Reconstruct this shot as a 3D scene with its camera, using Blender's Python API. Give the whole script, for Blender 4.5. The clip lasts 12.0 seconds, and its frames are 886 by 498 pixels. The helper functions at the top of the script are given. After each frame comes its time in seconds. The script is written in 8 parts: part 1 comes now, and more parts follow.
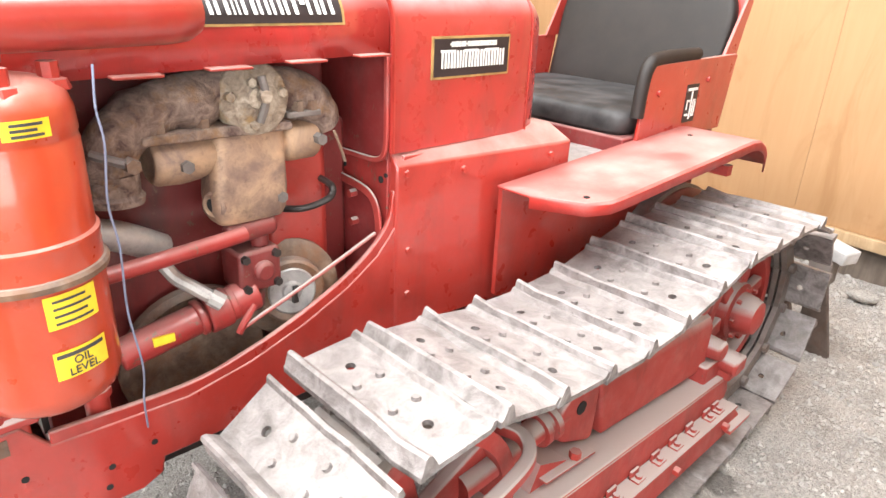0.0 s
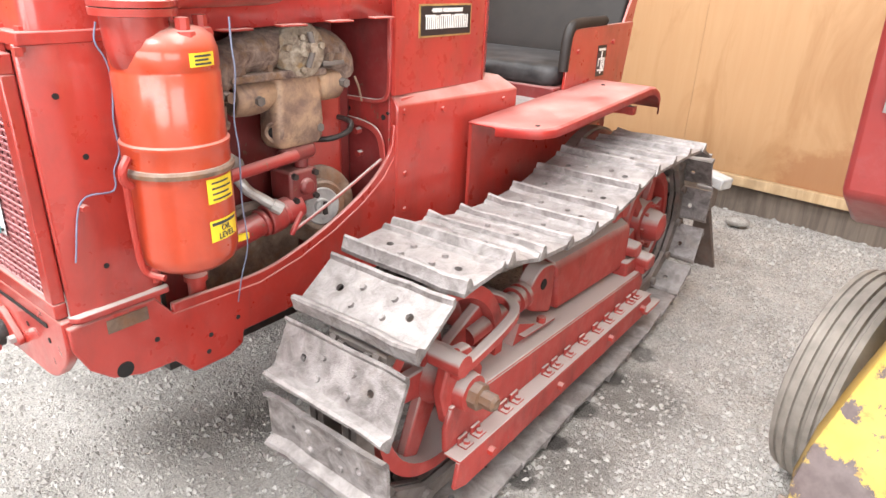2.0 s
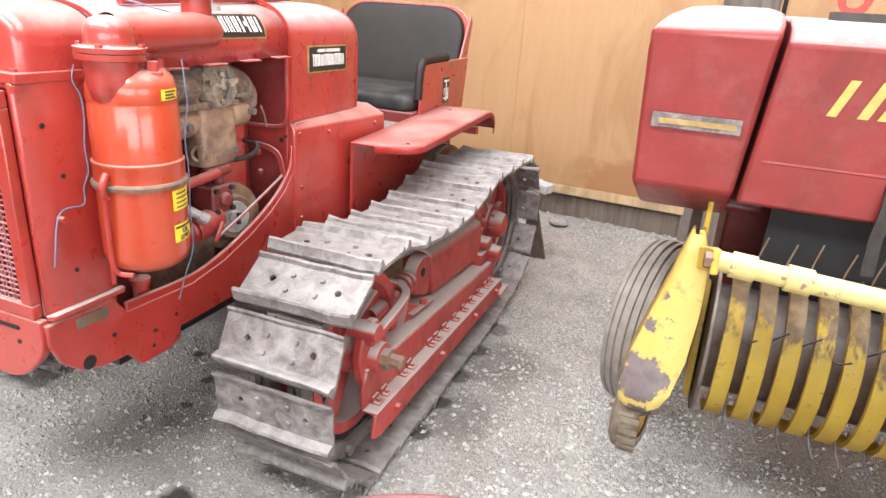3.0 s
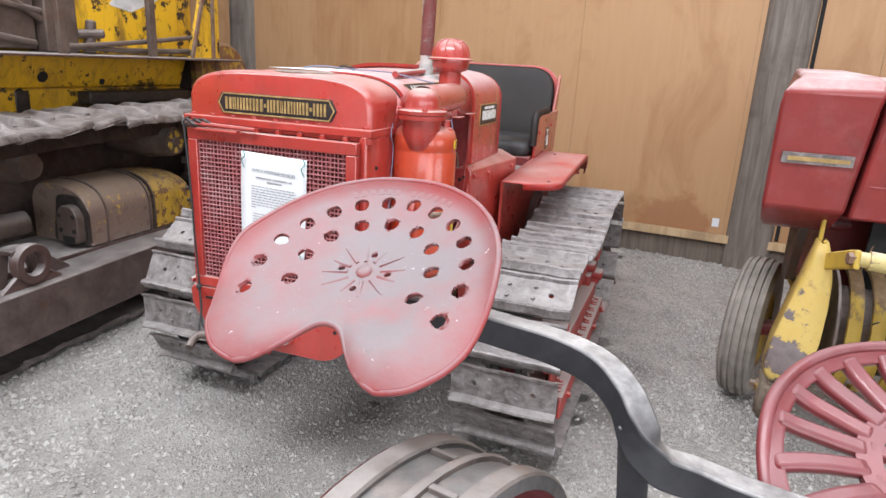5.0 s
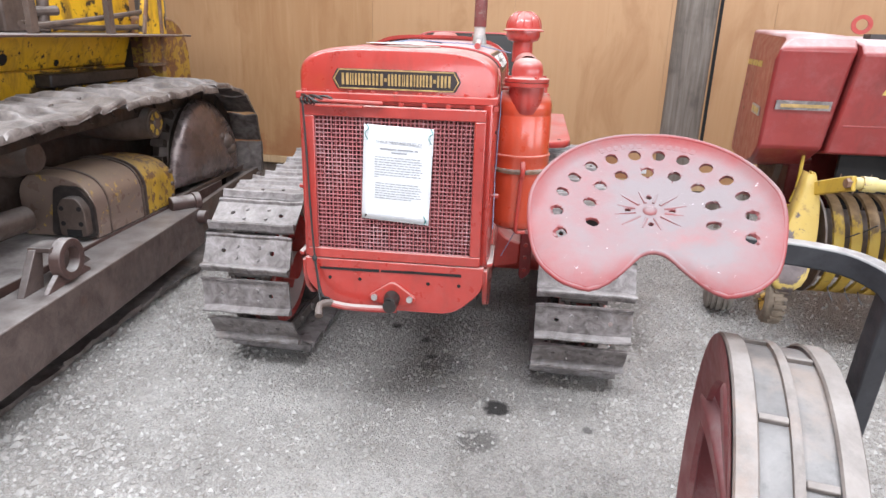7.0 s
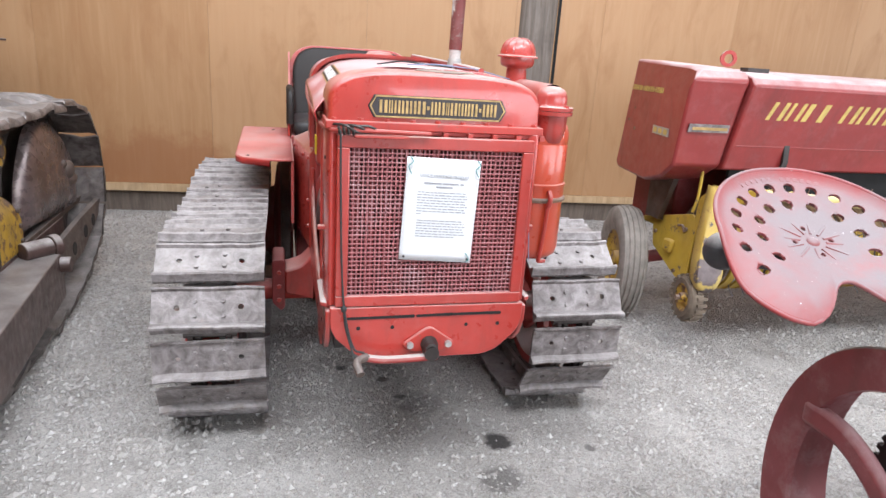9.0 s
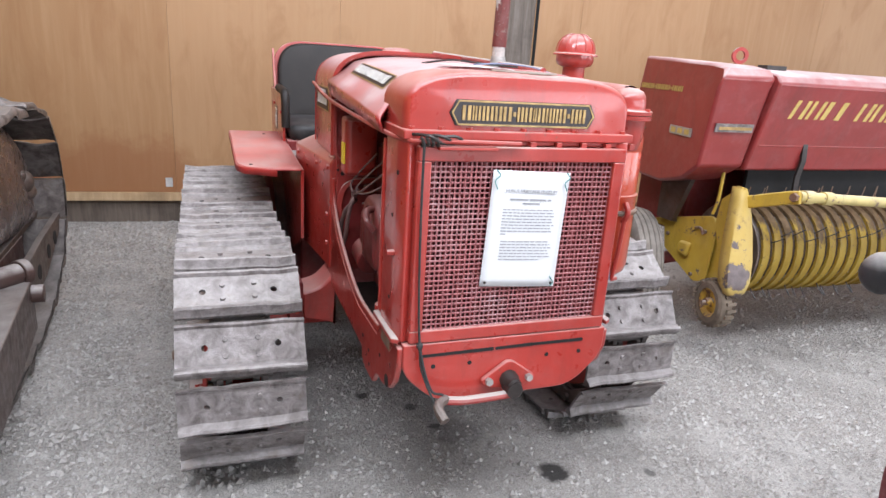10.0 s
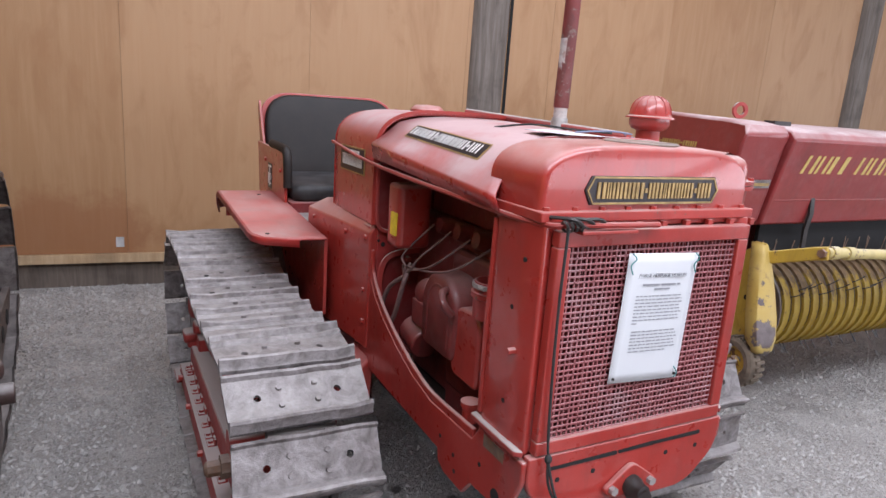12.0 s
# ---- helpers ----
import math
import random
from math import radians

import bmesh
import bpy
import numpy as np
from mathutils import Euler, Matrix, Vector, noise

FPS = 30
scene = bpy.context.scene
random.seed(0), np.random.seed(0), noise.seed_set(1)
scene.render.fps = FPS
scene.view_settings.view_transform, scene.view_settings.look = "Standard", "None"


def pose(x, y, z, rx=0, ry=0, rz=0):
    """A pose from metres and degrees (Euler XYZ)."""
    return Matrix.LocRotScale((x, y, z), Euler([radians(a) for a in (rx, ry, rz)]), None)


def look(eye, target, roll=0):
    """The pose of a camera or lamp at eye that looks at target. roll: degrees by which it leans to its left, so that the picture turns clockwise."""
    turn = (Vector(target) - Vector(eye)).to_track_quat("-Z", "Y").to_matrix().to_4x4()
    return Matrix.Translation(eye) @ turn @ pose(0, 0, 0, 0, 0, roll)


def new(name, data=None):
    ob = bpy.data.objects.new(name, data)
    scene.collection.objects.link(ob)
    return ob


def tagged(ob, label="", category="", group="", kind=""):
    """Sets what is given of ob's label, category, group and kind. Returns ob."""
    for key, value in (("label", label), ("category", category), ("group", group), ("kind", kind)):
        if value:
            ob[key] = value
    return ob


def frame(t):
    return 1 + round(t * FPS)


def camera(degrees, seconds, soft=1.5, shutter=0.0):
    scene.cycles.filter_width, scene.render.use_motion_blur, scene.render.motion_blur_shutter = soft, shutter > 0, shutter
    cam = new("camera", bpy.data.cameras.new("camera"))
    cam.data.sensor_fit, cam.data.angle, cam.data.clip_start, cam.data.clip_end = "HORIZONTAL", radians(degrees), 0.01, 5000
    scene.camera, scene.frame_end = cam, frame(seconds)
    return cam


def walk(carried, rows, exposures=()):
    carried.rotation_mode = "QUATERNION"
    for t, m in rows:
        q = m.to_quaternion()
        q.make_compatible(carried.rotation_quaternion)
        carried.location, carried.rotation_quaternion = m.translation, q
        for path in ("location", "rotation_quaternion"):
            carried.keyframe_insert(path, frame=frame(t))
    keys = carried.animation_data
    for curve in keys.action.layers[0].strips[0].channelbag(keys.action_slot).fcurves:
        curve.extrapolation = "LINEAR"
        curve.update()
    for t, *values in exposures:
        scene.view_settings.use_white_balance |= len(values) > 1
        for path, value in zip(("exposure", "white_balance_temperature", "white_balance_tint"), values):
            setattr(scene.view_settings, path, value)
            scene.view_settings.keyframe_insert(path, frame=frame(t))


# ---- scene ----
cam = camera(69.4, 12.0)
PATH = [
    (0, (1.33, 0.081, 1.328), (0.002, 1.36, 0.553), 2.5),
    (0.5, (1.468, -0.049, 1.343), (0.154, 1.285, 0.64), 2.0),
    (1, (1.585, -0.234, 1.314), (0.394, 1.192, 0.576), 3.8),
    (1.5, (1.542, -0.334, 1.291), (0.406, 1.123, 0.527), 4.7),
    (2, (1.486, -0.411, 1.302), (0.383, 1.056, 0.507), 2.3),
    (2.5, (1.526, -0.594, 1.323), (0.63, 1.008, 0.529), 2.2),
    (2.7, (1.559, -0.707, 1.349), (0.877, 1.013, 0.591), 4.3),
    (4.3, (1.203, -1.201, 1.359), (0.469, 0.57, 0.788), 1.9),
    (4.5, (1.163, -1.291, 1.36), (0.441, 0.484, 0.786), 2.2),
    (5, (1.075, -1.532, 1.374), (0.434, 0.278, 0.815), 3.1),
    (5.5, (0.907, -1.64, 1.332), (0.296, 0.178, 0.764), 2.9),
    (6, (0.745, -1.681, 1.336), (0.166, 0.131, 0.72), 2.5),
    (6.5, (0.599, -1.76, 1.327), (0.073, 0.065, 0.704), 1.6),
    (7, (0.385, -1.913, 1.366), (0.163, -0.03, 0.729), 1.6),
    (7.2, (0.313, -1.947, 1.372), (0.136, -0.056, 0.745), 1.5),
    (8.8, (-0.347, -1.761, 1.37), (0.074, 0.109, 0.8), 4.2),
    (9, (-0.424, -1.718, 1.367), (0.066, 0.134, 0.794), 3.8),
    (9.5, (-0.578, -1.536, 1.341), (-0.01, 0.29, 0.752), 2.9),
    (10, (-0.726, -1.385, 1.352), (-0.046, 0.406, 0.778), 3.8),
    (10.5, (-0.91, -1.257, 1.364), (-0.084, 0.475, 0.801), 4.7),
    (11, (-0.984, -1.082, 1.355), (-0.102, 0.616, 0.773), 4.7),
    (11.5, (-1.035, -0.969, 1.379), (-0.154, 0.758, 0.886), 4.4),
    (12, (-1.05, -0.987, 1.382), (-0.135, 0.736, 0.941), 4.0),
]
EXPOSURES = [(0, 1.08, 6700, 8), (1.0, 1.01, 6700, 8), (2.0, 0.75, 6650, 9), (2.5, 0.69, 6600, 9), (4.3, 0.02, 6350, 10), (5.0, -0.2, 6250, 10), (5.5, -0.3, 6150, 10), (7.0, 0.0, 6150, 10), (9.5, 0.03, 6100, 10), (10.0, -0.09, 6075, 11), (10.5, -0.19, 6050, 12), (11.3, -0.56, 5970, 14), (12.0, -0.51, 5960, 15)]
walk(cam, [(t, look(eye, target, roll)) for t, eye, target, roll in PATH], EXPOSURES)

# ---- world and light ----
world = bpy.data.worlds.new("world")
scene.world = world
world.use_nodes = True
wn, wl = world.node_tree.nodes, world.node_tree.links
sky = wn.new("ShaderNodeTexSky")
sky.sky_type, sky.sun_disc = "NISHITA", False
sky.sun_elevation, sky.sun_rotation = radians(50), radians(200)
wl.new(sky.outputs[0], wn["Background"].inputs[0])
wn["Background"].inputs[1].default_value = 0.10


def area_lamp(name, at, target, sx, sy, power, tint=(1, 1, 1)):
    """Daylight from one assumed, unseen opening of the shed."""
    data = bpy.data.lights.new(name, "AREA")
    data.shape, data.size, data.size_y, data.energy, data.color = "RECTANGLE", sx, sy, power, tint
    ob = new(name, data)
    ob.matrix_world = look(at, target)
    return ob


area_lamp("doorway_daylight", (4.2, -6.9, 2.0), (0.8, 0.5, 0.8), 8.0, 3.2, 400.0, (0.97, 0.98, 1.0))
# fill lamp added to brighten the faces towards +x; no doorway known there
area_lamp("side_fill_daylight", (10.8, -2.6, 2.0), (0.5, -0.2, 0.7), 5.6, 3.2, 240.0, (0.97, 0.98, 1.0))
area_lamp("skylight_daylight", (0.6, 1.0, 4.42), (0.6, 1.0, 0), 6.0, 1.3, 190.0, (0.97, 0.98, 1.0))
area_lamp("skylight_daylight", (-0.5, -2.0, 4.42), (-0.5, -2.0, 0), 6.0, 1.3, 430.0, (0.97, 0.98, 1.0))


# ---- materials ----
class Nodes:
    """A little help to wire a node material."""

    def __init__(self, name):
        self.m = bpy.data.materials.new(name)
        self.m.use_nodes = True
        self.t = self.m.node_tree
        self.b = self.t.nodes["Principled BSDF"]
        self.co = self.t.nodes.new("ShaderNodeTexCoord").outputs["Object"]

    def shift(self):
        """Gives every object its own stretch of the pattern."""
        rnd = self.t.nodes.new("ShaderNodeObjectInfo").outputs["Random"]
        far = self.t.nodes.new("ShaderNodeVectorMath")
        far.operation = "ADD"
        self.l(self.co, far.inputs[0])
        self.l(self.math("MULTIPLY", rnd, 17.0), far.inputs[1])
        self.co = far.outputs[0]

    def n(self, kind, **kw):
        node = self.t.nodes.new(kind)
        for k, v in kw.items():
            node.inputs[k].default_value = v
        return node

    def l(self, a, b):
        self.t.links.new(a, b)

    def noise(self, scale, detail=4, rough=0.6, vec=None, dist=0.0):
        node = self.n("ShaderNodeTexNoise", Scale=scale, Detail=detail, Roughness=rough, Distortion=dist)
        self.l(vec or self.co, node.inputs["Vector"])
        return node.outputs["Fac"]

    def ramp(self, fac, lo, hi, a=0.0, b=1.0):
        node = self.n("ShaderNodeMapRange")
        node.inputs[1].default_value, node.inputs[2].default_value = lo, hi
        node.inputs[3].default_value, node.inputs[4].default_value = a, b
        self.l(fac, node.inputs[0])
        return node.outputs[0]

    def mix(self, fac, a, b):
        node = self.t.nodes.new("ShaderNodeMix")
        node.data_type = "RGBA"
        for sock, v in ((node.inputs[6], a), (node.inputs[7], b)):
            if isinstance(v, tuple):
                sock.default_value = (*v, 1)
            else:
                self.l(v, sock)
        if isinstance(fac, float):
            node.inputs[0].default_value = fac
        else:
            self.l(fac, node.inputs[0])
        return node.outputs[2]

    def math(self, op, a, b=0.0):
        node = self.t.nodes.new("ShaderNodeMath")
        node.operation = op
        for sock, v in zip(node.inputs, (a, b)):
            if isinstance(v, (int, float)):
                sock.default_value = v
            else:
                self.l(v, sock)
        return node.outputs[0]

    def stretch(self, sx, sy, sz):
        node = self.t.nodes.new("ShaderNodeMapping")
        node.inputs["Scale"].default_value = (sx, sy, sz)
        self.l(self.co, node.inputs["Vector"])
        return node.outputs[0]

    def up(self):
        geo = self.t.nodes.new("ShaderNodeNewGeometry")
        sep = self.t.nodes.new("ShaderNodeSeparateXYZ")
        self.l(geo.outputs["Normal"], sep.inputs[0])
        return self.ramp(sep.outputs[2], 0.25, 0.95)

    def bump(self, height, strength=0.3, distance=0.002):
        node = self.n("ShaderNodeBump", Strength=strength, Distance=distance)
        self.l(height, node.inputs["Height"])
        self.l(node.outputs[0], self.b.inputs["Normal"])

    def done(self, colour, rough=0.5, metal=0.0):
        for sock, v in ((self.b.inputs["Base Color"], colour), (self.b.inputs["Roughness"], rough), (self.b.inputs["Metallic"], metal)):
            if isinstance(v, tuple):
                sock.default_value = (*v, 1)
            elif isinstance(v, (int, float)):
                sock.default_value = v
            else:
                self.l(v, sock)
        return self.m


def paint(name, base, under=(0.16, 0.075, 0.05), dust=0.35, side=0.10, grime=0.35, chips=0.66, rough=0.32, grain=1.0, dusty=(0.50, 0.43, 0.39), coat=0.0, stains=()):
    """Old machine paint: faded in patches, dusty on top, grimy in streaks, chipped down to rust or primer."""
    k = Nodes(name)
    k.shift()
    faded = tuple(min(1, c * 1.10 + 0.015) for c in base)
    deep = tuple(c * 0.80 for c in base)
    c = k.mix(k.ramp(k.noise(3.2 * grain, 5), 0.35, 0.7), deep, base)
    c = k.mix(k.ramp(k.noise(11 * grain, 5, dist=0.8), 0.52, 0.78, 0, 0.45), c, faded)
    streak = k.noise(2.6, 7, 0.68, k.stretch(4, 4, 1.3), 0.6)
    c = k.mix(k.ramp(streak, 0.50, 0.74, 0, grime), c, (0.060, 0.026, 0.022))
    c = k.mix(k.ramp(k.noise(48, 5, 0.75), 0.60, 0.74, 0, grime * 0.45), c, (0.075, 0.035, 0.03))
    d = k.math("MULTIPLY", k.up(), k.ramp(k.noise(5, 8, 0.7), 0.30, 0.70, dust * 0.25, dust * 1.2))
    d = k.math("ADD", d, k.ramp(k.noise(9, 8, 0.75), 0.50, 0.80, 0, side))
    chip = k.ramp(k.noise(26 * grain, 8, 0.72), chips, chips + 0.025)
    c = k.mix(chip, c, under)
    for at, size in stains:
        far = k.t.nodes.new("ShaderNodeVectorMath")
        far.operation = "DISTANCE"
        k.l(k.t.nodes.new("ShaderNodeTexCoord").outputs["Object"], far.inputs[0])
        far.inputs[1].default_value = at
        ragged = k.math("ADD", far.outputs["Value"], k.math("MULTIPLY", k.math("SUBTRACT", k.noise(9, 8, 0.75), 0.5), 0.55))
        c = k.mix(k.ramp(ragged, size * 0.85, size * 1.15, 0.93, 0.0), c, (0.022, 0.014, 0.011))
    c = k.mix(d, c, dusty)
    r = k.ramp(k.noise(20, 4), 0.3, 0.7, rough - 0.06, rough + 0.12)
    r = k.math("ADD", r, k.math("MULTIPLY", d, 0.45))
    k.bump(k.math("ADD", k.noise(90, 4), k.math("MULTIPLY", chip, -1.2)), 0.18, 0.0012)
    if coat:
        k.l(k.ramp(d, 0.05, 0.5, coat, 0.0), k.b.inputs["Coat Weight"])
        k.b.inputs["Coat Roughness"].default_value = 0.10
    return k.done(c, r)


def steel(name, a, b, rust=(0.20, 0.10, 0.06), rusty=0.62, rough=0.55, metal=0.35, scale=1.0, dust=0.0, pit=0.5):
    """Worn bare or rusty metal in two tones with stains and pits."""
    k = Nodes(name)
    k.shift()
    c = k.mix(k.ramp(k.noise(9 * scale, 6, 0.65, dist=0.6), 0.36, 0.66), a, b)
    c = k.mix(k.ramp(k.noise(5 * scale, 6, 0.7), rusty, rusty + 0.16, 0, 0.85), c, rust)
    dark = k.ramp(k.noise(38 * scale, 5, 0.7), 0.56, 0.72, 0, 0.5)
    c = k.mix(dark, c, tuple(v * 0.45 for v in a))
    if dust:
        c = k.mix(k.math("MULTIPLY", k.up(), k.ramp(k.noise(12, 6, 0.7), 0.3, 0.7, 0.2 * dust, dust)), c, (0.55, 0.52, 0.50))
    k.bump(k.noise(70 * min(scale, 3), 6, 0.7), pit, 0.004 * pit)
    return k.done(c, k.ramp(k.noise(24, 4), 0.3, 0.7, rough - 0.1, rough + 0.15), metal)


def plain(name, colour, rough=0.5, metal=0.0, vary=0.12, scale=30):
    k = Nodes(name)
    c = k.mix(k.ramp(k.noise(scale, 5), 0.35, 0.68), tuple(v * (1 - vary) for v in colour), tuple(min(1, v * (1 + vary)) for v in colour))
    k.bump(k.noise(scale * 5, 3), 0.15, 0.001)
    return k.done(c, rough, metal)


RED = paint("red_paint", (0.42, 0.038, 0.028), coat=0.75, dust=0.65, side=0.08, grime=0.34, chips=0.672, rough=0.30)
RED_CLEANER = paint("bright_red_canister_paint", (0.54, 0.062, 0.022), coat=0.7, dust=0.5, side=0.04, grime=0.16, chips=0.70, rough=0.30)
RED_HOOD = paint("hood_red_paint", (0.44, 0.034, 0.030), coat=0.7, dust=1.4, side=0.06, grime=0.35, chips=0.69, rough=0.28, dusty=(0.50, 0.34, 0.335))
RED_CAST = paint("red_casting", (0.42, 0.038, 0.027), dust=0.50, side=0.08, grime=0.5, chips=0.64, rough=0.42, grain=1.6)
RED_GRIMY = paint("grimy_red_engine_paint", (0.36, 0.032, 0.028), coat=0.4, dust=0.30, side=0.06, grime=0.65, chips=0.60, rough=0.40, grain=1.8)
# oil grime plus a darker red that paints in the engine bay's shade
RED_OILY_SHADED = paint("oily_red_engine_paint_shaded", (0.21, 0.028, 0.026), coat=0.3, dust=0.25, side=0.06, grime=0.8, chips=0.62, rough=0.45, grain=1.8)
RED_DUSTY = paint("dusty_red_paint", (0.40, 0.046, 0.038), dust=2.8, side=0.22, grime=0.5, chips=0.66, rough=0.55, dusty=(0.42, 0.36, 0.335))
RED_DARK = paint("dark_red_paint", (0.23, 0.024, 0.024), dust=0.3, side=0.12, grime=0.5, chips=0.64, rough=0.5, grain=1.5)
RED_FENDER = paint("fender_red_paint", (0.50, 0.040, 0.032), dust=0.52, side=0.12, grime=0.35, chips=0.67, rough=0.42)
WIRE = paint("dusty_wire_paint", (0.40, 0.125, 0.13), dust=0.8, side=0.7, grime=0.2, chips=0.68, rough=0.5, dusty=(0.50, 0.38, 0.39))
RED_BALER = paint("baler_red_paint", (0.29, 0.036, 0.034), coat=0.3, dust=1.0, side=0.09, grime=0.35, chips=0.70, rough=0.36, dusty=(0.60, 0.50, 0.49))
YELLOW = paint("yellow_paint", (0.56, 0.37, 0.045), dust=0.35, side=0.18, grime=0.30, chips=0.60, rough=0.5, grain=0.7, under=(0.13, 0.09, 0.075), dusty=(0.62, 0.52, 0.32))


def worn_arm():
    """Flaking pale yellow with the paint scraped off towards the foot of the arm."""
    k = Nodes("flaked_yellow_paint")
    c = k.mix(k.ramp(k.noise(4, 5), 0.35, 0.7), (0.45, 0.30, 0.06), (0.50, 0.37, 0.115))
    c = k.mix(k.ramp(k.noise(30, 6, 0.75), 0.55, 0.66, 0, 0.85), c, (0.26, 0.16, 0.06))
    ragged = k.math("MULTIPLY", k.math("SUBTRACT", k.noise(26, 7, 0.7), 0.5), 0.11)
    bare = None
    for at, r in (((-1.086, -0.768, 0.480), 0.060), ((-1.091, -0.730, 0.622), 0.016), ((-1.076, -0.71, 0.70), 0.008), ((-1.085, -0.765, 0.385), 0.035)):
        d = k.t.nodes.new("ShaderNodeVectorMath")
        d.operation = "DISTANCE"
        k.l(k.co, d.inputs[0])
        d.inputs[1].default_value = at
        spot = k.ramp(k.math("ADD", d.outputs["Value"], ragged), r, r + 0.004, 1.0, 0.0)
        bare = spot if bare is None else k.math("MAXIMUM", bare, spot)
    bare = k.math("MAXIMUM", bare, k.ramp(k.noise(17, 8, 0.75), 0.645, 0.655))
    c = k.mix(bare, c, k.mix(k.ramp(k.noise(20, 5), 0.4, 0.6), (0.105, 0.078, 0.076), (0.155, 0.120, 0.118)))
    k.bump(k.math("MULTIPLY", bare, -1.0), 0.4, 0.0015)
    return k.done(c, 0.5)


YELLOW_ARM = worn_arm()


def reel_paint():
    """Yellow strips polished to brown rust where the hay runs over their upper half."""
    k = Nodes("hay_worn_yellow_paint")
    k.shift()
    c = k.mix(k.ramp(k.noise(5, 5), 0.35, 0.7), (0.44, 0.28, 0.035), (0.60, 0.42, 0.07))
    rust = k.mix(k.ramp(k.noise(18, 6, 0.7), 0.4, 0.62), (0.12, 0.07, 0.045), (0.25, 0.165, 0.10))
    sep = k.t.nodes.new("ShaderNodeSeparateXYZ")
    k.l(k.n("ShaderNodeNewGeometry").outputs["Position"], sep.inputs[0])
    edge = k.math("ADD", k.ramp(sep.outputs[2], 0.56, 0.74, -0.12, 0.26), k.noise(9, 7, 0.72, k.stretch(1.6, 0.8, 0.8)))
    c = k.mix(k.ramp(edge, 0.56, 0.64, 0, 0.9), c, rust)
    c = k.mix(k.ramp(k.noise(40, 6, 0.75), 0.58, 0.68, 0, 0.7), c, (0.16, 0.10, 0.06))
    k.bump(k.noise(90, 4), 0.2, 0.001)
    return k.done(c, 0.5)


REEL_YELLOW = reel_paint()
YELLOW_PALE = paint("pale_yellow_bar_paint", (0.58, 0.46, 0.17), dust=0.6, side=0.3, grime=0.4, chips=0.59, rough=0.5, grain=0.8, under=(0.20, 0.13, 0.09), dusty=(0.62, 0.55, 0.40))
YELLOW_DOZER = paint("dozer_yellow_paint", (0.76, 0.44, 0.014), dust=0.2, side=0.05, grime=0.9, chips=0.55, rough=0.45, grain=0.42, under=(0.035, 0.022, 0.016))
YELLOW_WORN = paint("worn_yellow_paint", (0.52, 0.32, 0.03), dust=0.3, side=0.12, grime=0.7, chips=0.53, rough=0.45, grain=0.8, under=(0.13, 0.06, 0.03))
HULL_YELLOW = paint("oil_stained_yellow_paint", (0.74, 0.43, 0.014), dust=0.2, side=0.05, grime=0.75, chips=0.585, rough=0.42, grain=0.5, under=(0.035, 0.022, 0.016), stains=[((-0.77, 0.88, 1.02), 0.10), ((-0.75, 1.10, 1.04), 0.11), ((-0.73, 1.35, 1.05), 0.11), ((-0.82, 0.05, 1.20), 0.05), ((-0.82, 0.02, 1.04), 0.05)])
ARM_BROWN = steel("arm_brown_steel", (0.066, 0.045, 0.040), (0.13, 0.095, 0.084), (0.11, 0.055, 0.036), 0.56, 0.42, 0.2, dust=0.62)
CHAIN_DARK = steel("oily_chain_steel", (0.022, 0.016, 0.013), (0.055, 0.040, 0.033), (0.06, 0.03, 0.018), 0.58, 0.5, 0.2, dust=0.05)
FENDER_RUST = paint("rusted_yellow_fender_paint", (0.42, 0.25, 0.03), dust=0.3, side=0.2, grime=0.8, chips=0.475, rough=0.5, grain=0.6, under=(0.17, 0.075, 0.035))
RECOIL_BROWN = paint("brown_over_yellow_paint", (0.46, 0.30, 0.05), coat=0.8, dust=0.7, side=0.10, grime=0.5, chips=0.375, rough=0.28, grain=0.9, under=(0.175, 0.122, 0.098), dusty=(0.40, 0.30, 0.22))
YELLOW_BLACKENED = paint("blackened_yellow_paint", (0.52, 0.30, 0.012), dust=0.2, side=0.05, grime=1.0, chips=0.515, rough=0.5, grain=0.3, under=(0.04, 0.024, 0.016))
DOZER_BROWN = steel("dozer_brown_steel", (0.068, 0.047, 0.038), (0.130, 0.094, 0.078), (0.11, 0.05, 0.03), 0.56, 0.5, 0.2, dust=0.36)
GUARD_STEEL = steel("scraped_guard_steel", (0.115, 0.083, 0.076), (0.235, 0.185, 0.178), (0.10, 0.06, 0.04), 0.62, 0.27, 0.5, scale=0.7, dust=0.2)
BEAM_BROWN = steel("beam_brown_steel", (0.066, 0.038, 0.033), (0.115, 0.068, 0.058), (0.10, 0.05, 0.036), 0.58, 0.5, 0.1, dust=0.95)
SHOE = steel("track_shoe_steel", (0.125, 0.106, 0.102), (0.34, 0.308, 0.303), (0.17, 0.13, 0.11), 0.58, 0.46, 0.25, scale=2.4, dust=0.42, pit=0.8)
SHOE_DOZER = steel("dozer_shoe_steel", (0.068, 0.052, 0.046), (0.24, 0.205, 0.19), (0.12, 0.08, 0.055), 0.58, 0.5, 0.25, scale=1.5, dust=0.36, pit=0.8)
LINK = steel("track_link_steel", (0.13, 0.11, 0.10), (0.22, 0.19, 0.175), (0.16, 0.09, 0.06), 0.55, 0.6, 0.3, dust=0.3)
RUSTY = steel("rusty_iron", (0.12, 0.075, 0.055), (0.26, 0.18, 0.13), (0.19, 0.085, 0.04), 0.48, 0.75, 0.1, scale=2.2, dust=0.35)
PALE_CRUST = steel("pale_corroded_casting", (0.20, 0.145, 0.105), (0.52, 0.43, 0.34), (0.36, 0.22, 0.09), 0.52, 0.75, 0.1, scale=5.0, dust=0.3, pit=1.0)
